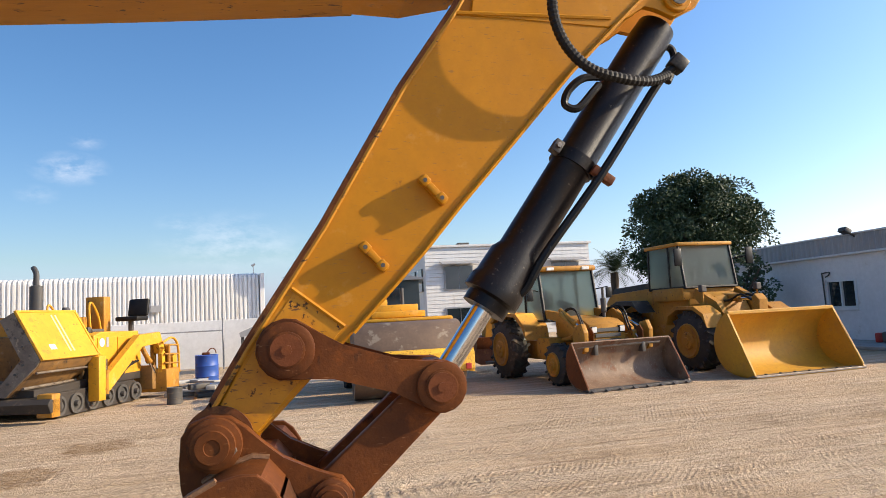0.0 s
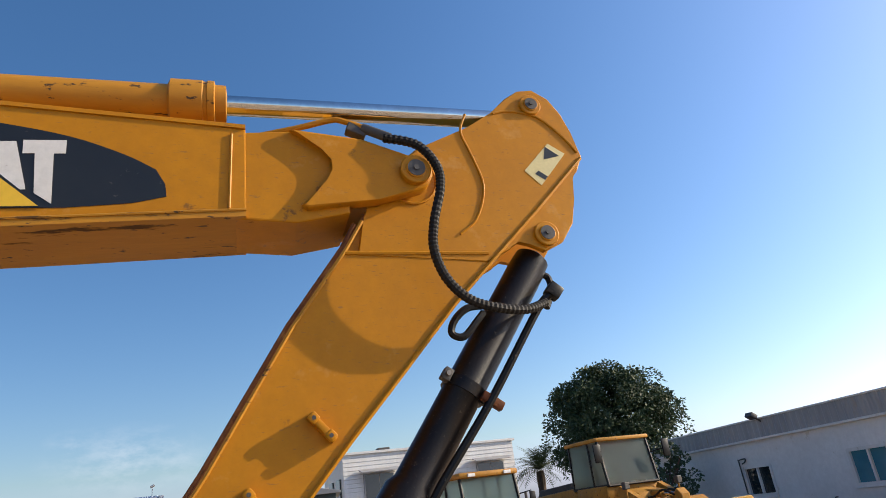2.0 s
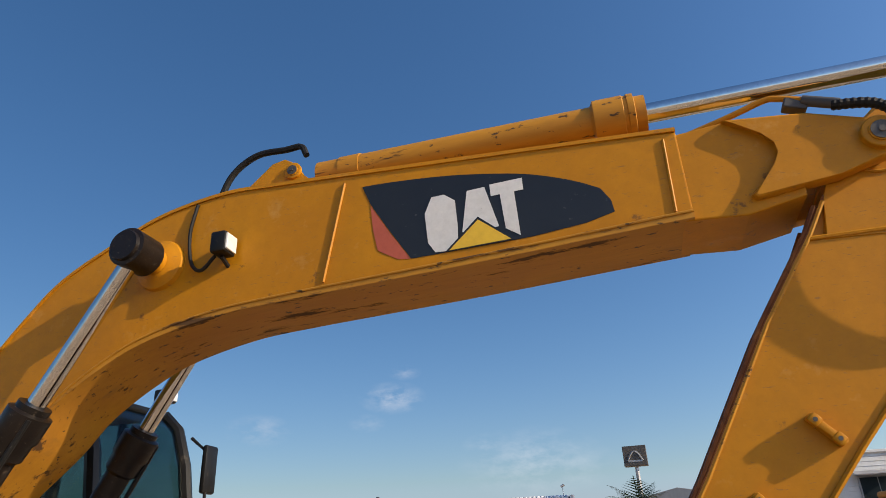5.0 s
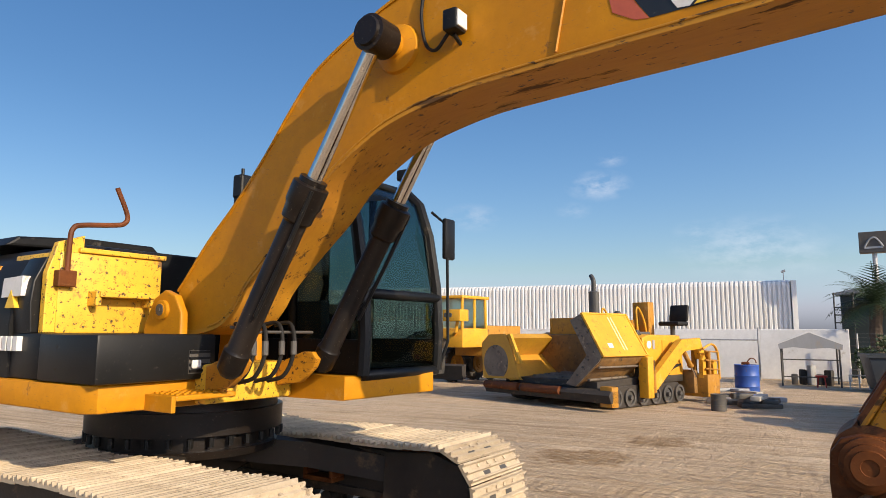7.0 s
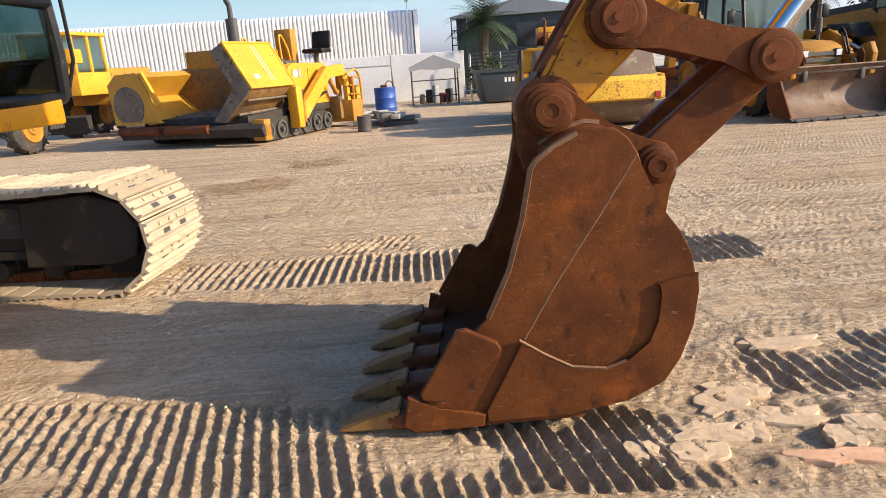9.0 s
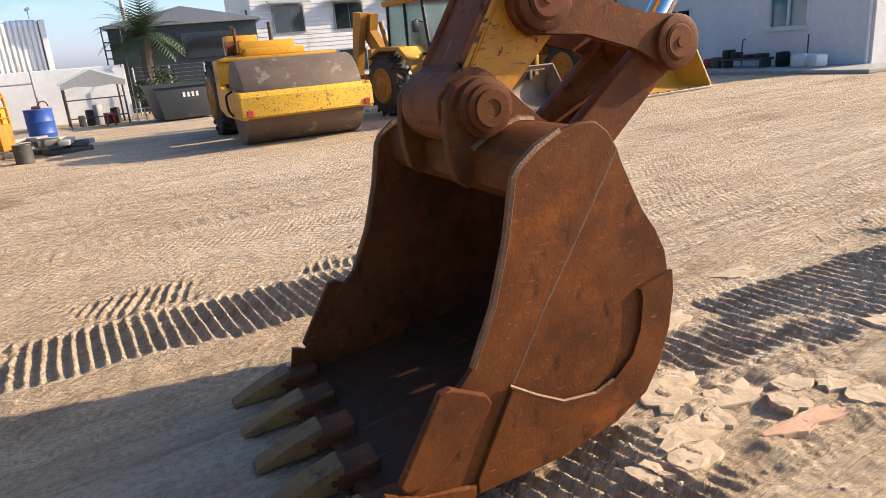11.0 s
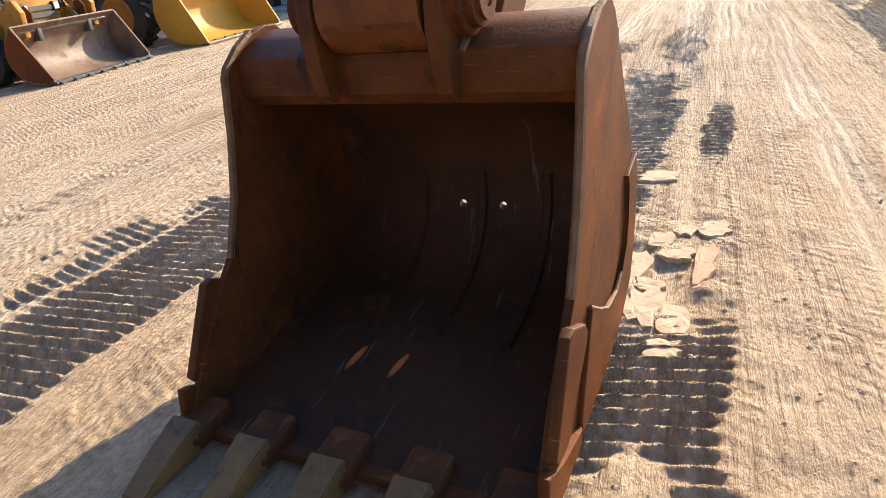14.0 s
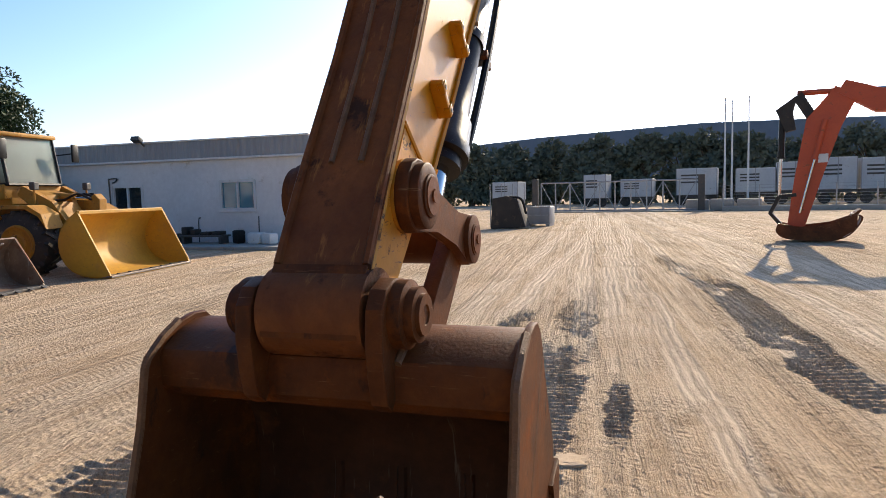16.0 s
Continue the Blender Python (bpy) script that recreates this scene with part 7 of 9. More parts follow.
wp = part("wing_panel", bm, YEL_BRIGHT, wing, "large clean yellow wing panel")
for x0, x1, y0, y1 in ((-0.77, 0.78, -0.50, -0.46), (-0.77, 0.78, 0.46, 0.50), (-0.79, -0.74, -0.5, 0.5), (0.73, 0.79, -0.5, 0.5)):
    bm = B()
    box(bm, x0, x1, y0, y1, 0.0, 0.045, 0.006, q)
    part("panel_rim", bm, YEL_BRIGHT, wp)
for k in range(2):
    bm = B()
    box(bm, -0.06 - 0.10 * k, -0.02 - 0.10 * k, -0.40, 0.36, 0.03, 0.033, 0.0, q)
    part("faded_stripe", bm, PALE_DECAL, wp)
bm = B()
box(bm, 0.28, 0.44, 0.20, 0.30, 0.03, 0.033, 0.0, q)
part("label_plate", bm, WHITE_DECAL, wp)
bm = B()
tube(bm, [(-0.05, 0.98, 0.60), (-1.45, 0.98, 0.62)], 0.028, 8)
tube(bm, [(-0.05, 1.20, 0.86), (-1.45, 1.20, 0.86)], 0.022, 8)
part("wing_hinge", bm, PAVE_GREY, wing)
ram(pav, (-1.62, 1.0, 0.45), (-1.58, 1.16, 0.98), 0.045, 0.6, BLACK_DUST)
# the other wing, lower, its inner face towards the yard's middle
WING2 = [(-1.02, 1.52), (-1.50, 1.02), (-1.46, 0.92), (-0.90, 0.46), (-0.64, 0.50), (-1.20, 1.02), (-0.86, 1.42)]
wing = part("hopper_wing", prism(B(), WING2, -1.52, -0.04, 0.012, "x"), YEL_SCOOP, pav, "yellow hopper wing stained tan inside", 30)
part("wing_end", prism(B(), [(-1.62, 0.48), (-1.66, 1.30), (-1.45, 1.50), (-0.98, 1.52), (-0.82, 1.20), (-0.62, 0.52)], -0.035, 0.0, 0.006, "x"), YEL_SCOOP, wing, "yellow closing plate with a worn tan face", 30)
ring = [(-1.25 + 0.34 * math.cos(a), 0.86 + 0.40 * math.sin(a)) for a in np.linspace(-0.9, 4.04, 20)]
part("worn_patch", prism(B(), ring, 0.0, 0.006, 0.0, "x"), PAVE_GREY, wing, "rounded patch worn to tan and grey")
bm = B()
prism(bm, [(-0.92, 1.52), (-0.84, 1.52), (-0.56, 0.86), (-0.64, 0.84)], -0.06, 0.02, 0.006, "x")
part("wing_stay", bm, YEL_BRIGHT, wing)
bm = B()
prism(bm, [(-1.52, 0.5), (-1.52, 1.5), (-1.75, 1.56), (-1.75, 0.5)], -1.2, 1.0, 0.01)
part("hopper_back", bm, PAVE_DIRT, pav, "", 30)
bm = B()
box(bm, -1.68, -1.60, -1.0, 0.72, 1.42, 1.90, 0.012)
part("back_board", bm, YEL_OLD, pav, "dull orange board with a plain diamond badge", 30)
for k in range(3):
    bm = B()
    box(bm, -1.60, -1.585, -0.98 + 0.84 * k, -0.94 + 0.84 * k, 1.44, 1.88, 0.004)
    part("board_rib", bm, YEL_OLD, pav)
bm = B()
prism(bm, [(-0.36, 1.76), (-0.18, 1.83), (0.0, 1.76), (-0.18, 1.69)], -1.598, -1.585, 0.0, "x")
bdg = part("badge", bm, WHITE_DECAL, pav)
bm = B()
prism(bm, [(-0.29, 1.76), (-0.18, 1.80), (-0.07, 1.76), (-0.18, 1.72)], -1.585, -1.58, 0.0, "x")
part("badge_face", bm, BLUE, bdg)
for y in (-0.22, -0.14):
    bm = B()
    box(bm, -1.598, -1.588, y - 0.02, y + 0.02, 1.46, 1.66)
    part("red_mark", bm, RED_DECAL, pav)
# conveyor chains and cross bars on the hopper's floor
for k in range(6):
    bm = B()
    box(bm, -0.35 - 0.2 * k, -0.30 - 0.2 * k, -0.5, 0.5, 0.56 + 0.008 * k, 0.62 + 0.008 * k, 0.008)
    part("conveyor_bar", bm, PAVE_GREY, pav)
bm = B()
prism(bm, [(-1.75, 0.55), (-1.75, 1.45), (-2.0, 1.52), (-3.3, 1.50), (-3.4, 1.1), (-3.4, 0.6)], -1.1, 1.12, 0.03)
part("engine_body", bm, YEL_BRIGHT, pav, "", 30)
bm = B()
box(bm, -2.6, -1.8, -0.7, 0.5, 1.5, 1.85, 0.03)
part("engine_cover", bm, YEL_OLD, pav, "", 30)
for x0, x1, z0, z1 in ((-2.45, -1.85, 0.72, 1.40), (-3.2, -2.52, 0.72, 1.40)):
    bm = B()
    box(bm, x0, x1, 1.12, 1.135, z0, z1, 0.006)
    part("side_door", bm, YEL_BRIGHT, pav)
bm = B()
cyl(bm, (-1.98, 1.135, 1.30), (-1.98, 1.142, 1.30), 0.085, 18)
part("round_badge", bm, WHITE_DECAL, pav)
bm = B()
box(bm, -2.20, -2.12, 1.135, 1.142, 1.20, 1.40)
part("sign_plate", bm, GREY_METAL, pav)
bm = B()
box(bm, -1.9, -1.78, 0.55, 1.0, 1.50, 1.62, 0.02)
box(bm, -2.35, -1.95, 0.62, 0.98, 1.50, 1.58, 0.02)
part("filter_housing", bm, DARK_METAL, pav, "", 30)
for k in range(4):
    bm = B()
    tube(bm, spline([(-1.55 - 0.05 * k, 1.16, 0.55 + 0.05 * k), (-1.9, 1.22, 0.42 + 0.1 * k), (-2.4, 1.2, 0.52 + 0.06 * k), (-2.9 - 0.1 * k, 1.16, 0.85)]), 0.022, 6)
    part("hose", bm, RUBBER, pav)
bm = B()
box(bm, -3.35, -1.8, 0.9, 1.13, 0.46, 0.62, 0.02)
part("under_frame", bm, BLACK_DUST, pav, "", 30)
ram(pav, (-1.72, 1.36, 0.30), (-1.72, 1.36, 0.98), 0.045, 0.6, YEL_OLD)
ram(pav, (-3.05, 1.24, 1.30), (-3.5, 1.34, 0.55), 0.05, 0.6, YEL_OLD)
bm = B()
lathe(bm, (-1.75, 0.05, 1.75), (-1.75, 0.05, 2.75), [(0, 0.05), (0.20, 0.05), (0.22, 0.11), (0.75, 0.11), (0.77, 0.05), (0.86, 0.05)], 20)
tube(bm, spline([(-1.75, 0.05, 2.58), (-1.75, 0.05, 2.75), (-1.78, 0.0, 2.84), (-1.84, -0.06, 2.88)]), 0.05, 12)
part("exhaust", bm, DARK_METAL, pav, "tall black exhaust stack", 35)
bm = B()
lathe(bm, (-2.0, 0.45, 1.85), (-2.0, 0.45, 2.1), [(0, 0.04), (0.05, 0.04), (0.06, 0.16), (0.10, 0.17), (0.14, 0.08), (0.2, 0.05)], 16)
part("air_intake", bm, DARK_METAL, pav, "", 35)
for y in (-0.2, 0.62):
    bm = B()
    tube(bm, spline([(-2.5, y, 1.5), (-2.45, y, 2.05), (-2.55, y, 2.12), (-2.75, y, 1.85), (-2.85, y, 1.5)]), 0.022)
    part("handrail", bm, YEL_BRIGHT, pav)
bm = B()
box(bm, -3.2, -2.95, 0.25, 0.62, 1.5, 2.28, 0.02)
part("control_column", bm, YEL_OLD, pav, "", 30)
bm = B()
box(bm, -3.55, -3.1, 0.75, 1.2, 1.72, 1.82, 0.03)
box(bm, -0.05, 0.05, 0.77, 1.18, 0.0, 0.40, 0.045, pose(-3.56, 0, 1.82, 0, -12, 0))
seat_p = part("operator_seat", bm, RUBBER, pav, "black padded operator seat", 30)
bm = B()
cyl(bm, (-3.3, 0.97, 1.45), (-3.3, 0.97, 1.74), 0.05, 10)
part("seat_post", bm, DARK_METAL, seat_p)
for s in (-1, 1):
    beam(pav, "tow_arm", [(-1.45, 0.45), (-1.75, 0.50), (-2.9, 1.28), (-3.6, 1.32), (-3.75, 1.0)], 0.12, [0.30, 0.30, 0.28, 0.26, 0.2], YEL_BRIGHT, "", s * 1.32)
    bm = B()
    box(bm, -1.62, -1.40, s * 1.32 - 0.1, s * 1.32 + 0.1, 0.2, 1.05, 0.02)
    part("arm_guide", bm, YEL_BRIGHT, pav, "", 30)
    tr = part("crawler", prism(B(), [(-0.45, 0.12), (-0.40, 0.34), (-0.55, 0.46), (-3.0, 0.46), (-3.2, 0.34), (-3.15, 0.10), (-3.0, 0.02), (-0.6, 0.02)], *sorted((s * 0.85, s * 1.18)), 0.01), BLACK_DUST, pav, "", 30)
    for k in range(6):
        bm = B()
        lathe(bm, (-0.62 - 0.48 * k, s * 1.16, 0.22), (-0.62 - 0.48 * k, s * 1.26, 0.22), [(0, 0.19), (0.06, 0.19), (0.06, 0.14), (0.03, 0.13), (0.03, 0.06), (0.09, 0.05)], 18)
        part("road_wheel", bm, DARK_METAL, tr, "", 35)
bm = B()
box(bm, -4.1, -3.55, -1.45, 1.55, 0.12, 0.62, 0.02)
scr = part("screed", bm, YEL_OLD, pav, "stained yellow screed", 30)
for k in range(5):
    bm = B()
    tube(bm, [(-3.75 - 0.06 * k, 1.5 - 0.05 * k, 0.3), (-3.75 - 0.06 * k, 1.5 - 0.05 * k, 1.15 - 0.1 * (k % 2))], 0.035, 8)
    part("screed_rod", bm, YEL_OLD, scr)
for k, (x, y, z0, z1, w) in enumerate(((-3.62, 1.42, 0.55, 1.05, 0.09), (-3.85, 1.30, 0.50, 1.22, 0.07), (-4.02, 1.46, 0.40, 0.95, 0.11), (-3.72, 1.20, 0.60, 1.30, 0.06), (-4.10, 1.22, 0.50, 1.10, 0.08))):
    bm = B()
    prism(bm, [(x - w, z0), (x + w, z0), (x + w * 0.7, z0 + 0.18), (x + w * 0.9, z1 - 0.1), (x, z1), (x - w * 0.8, z1 - 0.06), (x - w * 0.6, z0 + 0.2)], y - 0.04, y + 0.04, 0.008)
    part("screed_bracket", bm, (YEL_BRIGHT, YEL_OLD)[k % 2], scr, "", 30)
for z in (0.75, 0.95, 1.15):
    bm = B()
    tube(bm, [(-3.58, 1.5, z), (-4.18, 1.5, z - 0.03)], 0.02, 6)
    part("guard_bar", bm, YEL_OLD, scr)
bm = B()
box(bm, -3.55, -3.40, 1.0, 1.34, 0.20, 0.72, 0.015)
part("auger_plate", bm, PAVE_DIRT, scr, "", 30)
bm = B()
tube(bm, spline([(-3.6, 1.45, 1.2), (-3.9, 1.5, 1.3), (-4.15, 1.5, 1.1), (-4.2, 1.5, 0.5)]), 0.025)
part("handrail", bm, YEL_BRIGHT, scr)

# -- a second yellow machine with a cab, behind the paver
gr = thing("motor_grader", pose(-10.3, 17.9, 0, 0, 0, -100), "bright yellow motor grader with boxy cab behind the paver", "grader")
bm = B()
box(bm, -1.9, -0.5, -0.75, 0.75, 1.2, 1.75, 0.03)
part("cab_base", bm, YEL_BRIGHT, gr, "", 30)
cab_frame(gr, -1.85, -0.55, -0.7, 0.7, 1.75, 2.72, 0.0, YEL_BRIGHT, -1.2, 0.05)
bm = B()
box(bm, -1.95, -0.45, -0.78, 0.78, 2.72, 2.82, 0.03)
part("cab_roof", bm, YEL_BRIGHT, gr, "", 30)
bm = B()
box(bm, -0.2, 0.25, 0.55, 1.2, 2.0, 2.35, 0.02)
lb = part("lamp_box", bm, YEL_BRIGHT, gr, "", 30)
for y in (0.68, 0.84):
    bm = B()
    cyl(bm, (0.25, y, 2.18), (0.27, y, 2.18), 0.07, 14)
    part("lamp", bm, DARK_METAL, lb)
bm = B()
tube(bm, [(-0.5, 0.4, 1.6), (-0.1, 0.8, 1.7), (-0.1, 0.85, 2.0)], 0.05)
part("lamp_arm", bm, YEL_BRIGHT, gr)
beam(gr, "main_beam", [(-0.5, 1.3), (0.6, 1.55), (1.6, 1.2), (2.4, 0.9)], 0.25, 0.3, BLACK_DUST)
for s in (-1, 1):
    wheel(gr, (1.9, s * 0.9, 0.6), 0.6, 0.35, YEL_OLD, 16)
    wheel(gr, (-2.2, s * 0.9, 0.6), 0.6, 0.35, YEL_OLD, 16)
    wheel(gr, (-3.5, s * 0.9, 0.6), 0.6, 0.35, YEL_OLD, 16)
bm = B()
box(bm, -4.2, -1.9, -0.6, 0.6, 0.9, 1.9, 0.05)
part("engine_body", bm, YEL_OLD, gr, "", 30)
bm = B()
prism(bm, [(0.35, 0.35), (0.5, 0.3), (0.55, 0.7), (0.35, 0.75)], -1.5, 1.5, 0.01)
part("blade", bm, BLACK_DUST, gr)
bm = B()
for k in range(10):
    tube(bm, [(0.9 + 0.05 * k, 1.1, 0.5), (0.9 + 0.04 * k, 1.15, 1.0 + 0.06 * (k % 3))], 0.02, 6)
part("lever_cluster", bm, DARK_METAL, gr)
bm = B()
prism(bm, [(0.9, 1.0), (1.1, 1.35), (1.5, 1.5), (2.1, 1.3), (2.2, 1.0)], 0.3, 1.0, 0.05)
part("front_cover", bm, GREY_METAL, gr, "", 30)

# -- orange excavator far along the yard
og = thing("orange_excavator", pose(17.35, -3.88, 0, 0, 0, -107.5) @ Matrix.Diagonal((0.84, 0.84, 0.76, 1.0)), "orange excavator with dark bucket resting on the ground", "excavator")
stk = beam(og, "stick", [(-0.55, 0.55), (-0.25, 2.2), (0.15, 4.1), (0.75, 5.15)], 0.4, [0.5, 0.75, 1.0, 0.7], ORANGE, "orange stick with decals")
beam(og, "stick_head", [(-0.75, 3.9), (-0.95, 4.6), (-0.55, 5.05), (-0.1, 4.2)], 0.34, [0.3, 0.5, 0.4, 0.3], BLACK_DUST, "dark stick head plate")
beam(og, "boom", [(0.6, 5.3), (1.6, 4.75), (3.5, 4.6), (5.2, 4.4), (6.4, 3.0), (7.0, 1.7)], 0.5, [0.45, 0.75, 0.7, 0.8, 0.7, 0.5], ORANGE, "long orange boom")
ram(og, (-1.0, 0.0, 4.4), (-1.05, 0, 1.6), 0.10, 0.5, BLACK_OIL)
ram(og, (0.2, -0.25, 4.2), (-0.45, -0.25, 1.0), 0.08, 0.4, ORANGE)
ram(og, (-0.6, 0, 5.2), (2.5, 0, 5.15), 0.10, 0.45, ORANGE)
bm = shell(curve2([(0.95, 1.45), (1.25, 1.25), (1.0, 0.5), (0.6, 0.12), (0.0, 0.05), (-0.8, 0.15), (-1.1, 0.5), (-1.05, 0.95)], 4), -0.05, -0.6, 0.6)
obk = part("bucket", bm, RUST_DARK, og, "dark worn bucket with teeth", 30)
for s in (-1, 1):
    part("side_plate", prism(B(), [(1.1, 1.4), (1.1, 0.7), (0.6, 0.12), (0.0, 0.05), (-0.8, 0.15), (-1.1, 0.5), (-1.0, 0.95), (-0.5, 0.75), (0.4, 0.95)], *sorted((s * 0.57, s * 0.62)), 0.005), RUST_DARK, obk)
for k in range(5):
    bm = B()
    prism(bm, [(0.92, 1.32), (1.08, 1.32), (1.22, 1.62), (1.15, 1.65)], -0.5 + 0.25 * k - 0.06, -0.5 + 0.25 * k + 0.06, 0.01)
    part("tooth", bm, RUST_DARK, obk)
for ob in (obk, *obk.children):
    for v in ob.data.vertices:
        v.co.z = 0.05 + (v.co.z - 0.05) * 0.68
beam(og, "idler_link", [(-1.05, 1.6), (-0.55, 1.65)], 0.5, 0.12, BLACK_DUST)
beam(og, "power_link", [(-1.05, 1.6), (-1.3, 1.0), (-1.0, 0.6)], 0.4, 0.12, BLACK_DUST)
bm = B()
box(bm, 0.02, 0.30, -0.212, -0.206, 2.75, 3.05)
part("decal", bm, WHITE_DECAL, stk)
bm = B()
box(bm, 5.6, 9.5, -1.4, 1.4, 1.0, 2.3, 0.05)
part("house", bm, ORANGE, og, "", 30)
bm = B()
box(bm, 5.6, 7.2, 0.4, 1.4, 2.3, 3.0, 0.05)
part("cab", bm, DARKGLASS, og, "", 30)
for s in (-1, 1):
    bm = B()
    prism(bm, [(5.3, 0.2), (5.2, 0.5), (5.5, 0.85), (9.3, 0.85), (9.7, 0.5), (9.5, 0.15), (9.2, 0.0), (5.6, 0.0)], *sorted((s * 0.9, s * 1.5)), 0.03)
    part("track", bm, BLACK_DUST, og, "", 30)
bm = B()
cyl(bm, (7.5, 0, 0.6), (7.5, 0, 1.05), 0.7, 24)
part("swing_ring", bm, BLACK_DUST, og)

# ---- walls, buildings and clutter round the yard ----
bm = B()
box(bm, -70, 1.3, 27.7, 27.9, 0, 1.85, 0.02)
tagged(part("wall_north", bm, WHITE), "white plastered yard wall", "wall", kind="structure")
# ribbed sheet-metal hall behind the wall
hall = thing("ribbed_hall", pose(0, 61.7, 0, 0, 0, 6.0), "long white hall clad in ribbed sheet metal", "hall")
bm = B()
pts = []
pitch = 0.36
x = -75.0
while x < -0.6:
    pts += [(x, 0.0), (x + pitch * 0.18, -0.12), (x + pitch * 0.62, -0.12), (x + pitch * 0.80, 0.0)]
    x += pitch
prev = None
for px, py in pts:
    col2 = [bm.verts.new((px, py + dy, z)) for z, dy in ((0.0, 0), (5.7, 0), (6.0, 0.12), (6.15, 0.5), (6.15, 4.0))]
    if prev:
        for a, b, c, d in zip(prev, prev[1:], col2, col2[1:]):
            bm.faces.new((a, c, d, b))
    prev = col2
part("cladding", bm, WHITE_METAL, hall, "deep vertical ribs of white sheet metal")
bm = B()
box(bm, -75, -0.2, 0.3, 14, 0, 6.0, 0.02)
box(bm, -0.5, -0.1, -0.2, 0.3, 0, 6.1, 0.02)
part("body", bm, WHITE_METAL, hall)
bm = B()
tube(bm, [(-1.0, 0, 6.1), (-1.0, 0, 6.8)], 0.03)
cyl(bm, (-1.15, 0, 6.8), (-0.85, 0, 6.95), 0.1, 10)
part("lamp", bm, GALV, hall)
bm = B()
box(bm, -9.5, -8.6, -0.5, -0.2, 3.0, 3.6, 0.04)
part("cooling_unit", bm, GREY_METAL, hall)
# boundary fence posts before the wall
for k, x in enumerate((-1.6, -9.0, -16.5)):
    bm = B()
    cyl(bm, (0, 0, 0), (0, 0, 1.9), 0.035, 8)
    o = part("fence_post", bm, GALV)
    o.matrix_basis = pose(x, 26.6, 0)
    tagged(o, "thin steel fence post before the white wall", "post", "fence posts")
bm = B()
tube(bm, [(-9.0, 26.6, 1.45), (-1.6, 26.6, 1.45)], 0.025, 6)
tagged(part("fence_rail", bm, GALV), "thin steel rail between fence posts", "rail")

# -- site office of white cabins
off = thing("site_office", pose(9.89, 40.98, 0, 0, 0, -2.0) @ Matrix.Diagonal((1.1, 1, 1, 1)), "two-storey white site office clad in horizontal boards", "office")
bm = B()
box(bm, 0.06, 10.3, 0.06, 7.0, 0, 5.85, 0.02)
part("wall", bm, WHITE_METAL, off)
for k in range(24):
    bm = B()
    prism(bm, [(0.0, 0.02 + 0.245 * k), (-0.035, 0.03 + 0.245 * k), (-0.01, 0.255 + 0.245 * k), (0.0, 0.26 + 0.245 * k)], 0.0, 10.36, 0.0, "x")
    o = part("board", bm, WHITE_METAL, off)
    o.location.y = 0.06
bm = B()
box(bm, -0.1, 10.5, -0.1, 7.1, 5.85, 6.0, 0.02)
part("roof", bm, WHITE_METAL, off)


def cabin_window(parent, x, z, w, h, awn=True):
    bm = B()
    box(bm, x - 0.06, x + w + 0.06, -0.05, 0.08, z - 0.06, z + h + 0.06, 0.01)
    wdw = part("window", bm, GREY_METAL, parent)
    for k in range(2):
        bm = B()
        box(bm, x + 0.02 + k * w / 2, x + (k + 1) * w / 2 - 0.02, -0.065, -0.045, z, z + h)
        part("pane", bm, DARKGLASS, wdw)
    if awn:
        bm = B()
        prism(bm, [(-0.05, z + h + 0.35), (-0.75, z + h + 0.15), (-0.75, z + h + 0.11), (-0.05, z + h + 0.28)], x - 0.3, x + w + 0.3, 0.0, "x")
        part("awning", bm, GREY_METAL, wdw)


for x in (1.15, 4.6, 7.9):
    cabin_window(off, x, 3.15, 1.65, 1.45)
    cabin_window(off, x, 0.6, 1.65, 1.3, False)
for y0 in (1.2, 3.6):
    bm = B()
    box(bm, -0.03, 0.05, y0, y0 + 1.3, 3.1, 4.6, 0.01)
    part("side_window", bm, DARKGLASS, off)
bm = B()
box(bm, 2.4, 3.1, 1.5, 2.2, 6.0, 6.3, 0.03)
part("roof_unit", bm, DARK_METAL, off)

# -- low white hut with a grey ribbed fascia
HUT = pose(17.46, 10.63, 0, 0, 0, 90 - 5.71)      # x runs along the front, away from the corner; -y is inside
hut = thing("white_hut", HUT, "low white plastered hut with grey ribbed metal fascia and two windows", "hut")
HT = 20.0


def wall_with_holes(parent, length, height, holes, mt, y0, y1, name="wall"):
    """A wall along x with rectangular openings through it."""
    xs = sorted({0.0, length, *[h[0] for h in holes], *[h[1] for h in holes]})
    zs = sorted({0.0, height, *[h[2] for h in holes], *[h[3] for h in holes]})
    bm = B()
    for xa, xb in zip(xs, xs[1:]):
        for za, zb in zip(zs, zs[1:]):
            if not any(h[0] <= xa and xb <= h[1] and h[2] <= za and zb <= h[3] for h in holes):
                box(bm, xa, xb, y0, y1, za, zb)
    bmesh.ops.remove_doubles(bm, verts=bm.verts[:], dist=1e-5)
    return part(name, bm, mt, parent)


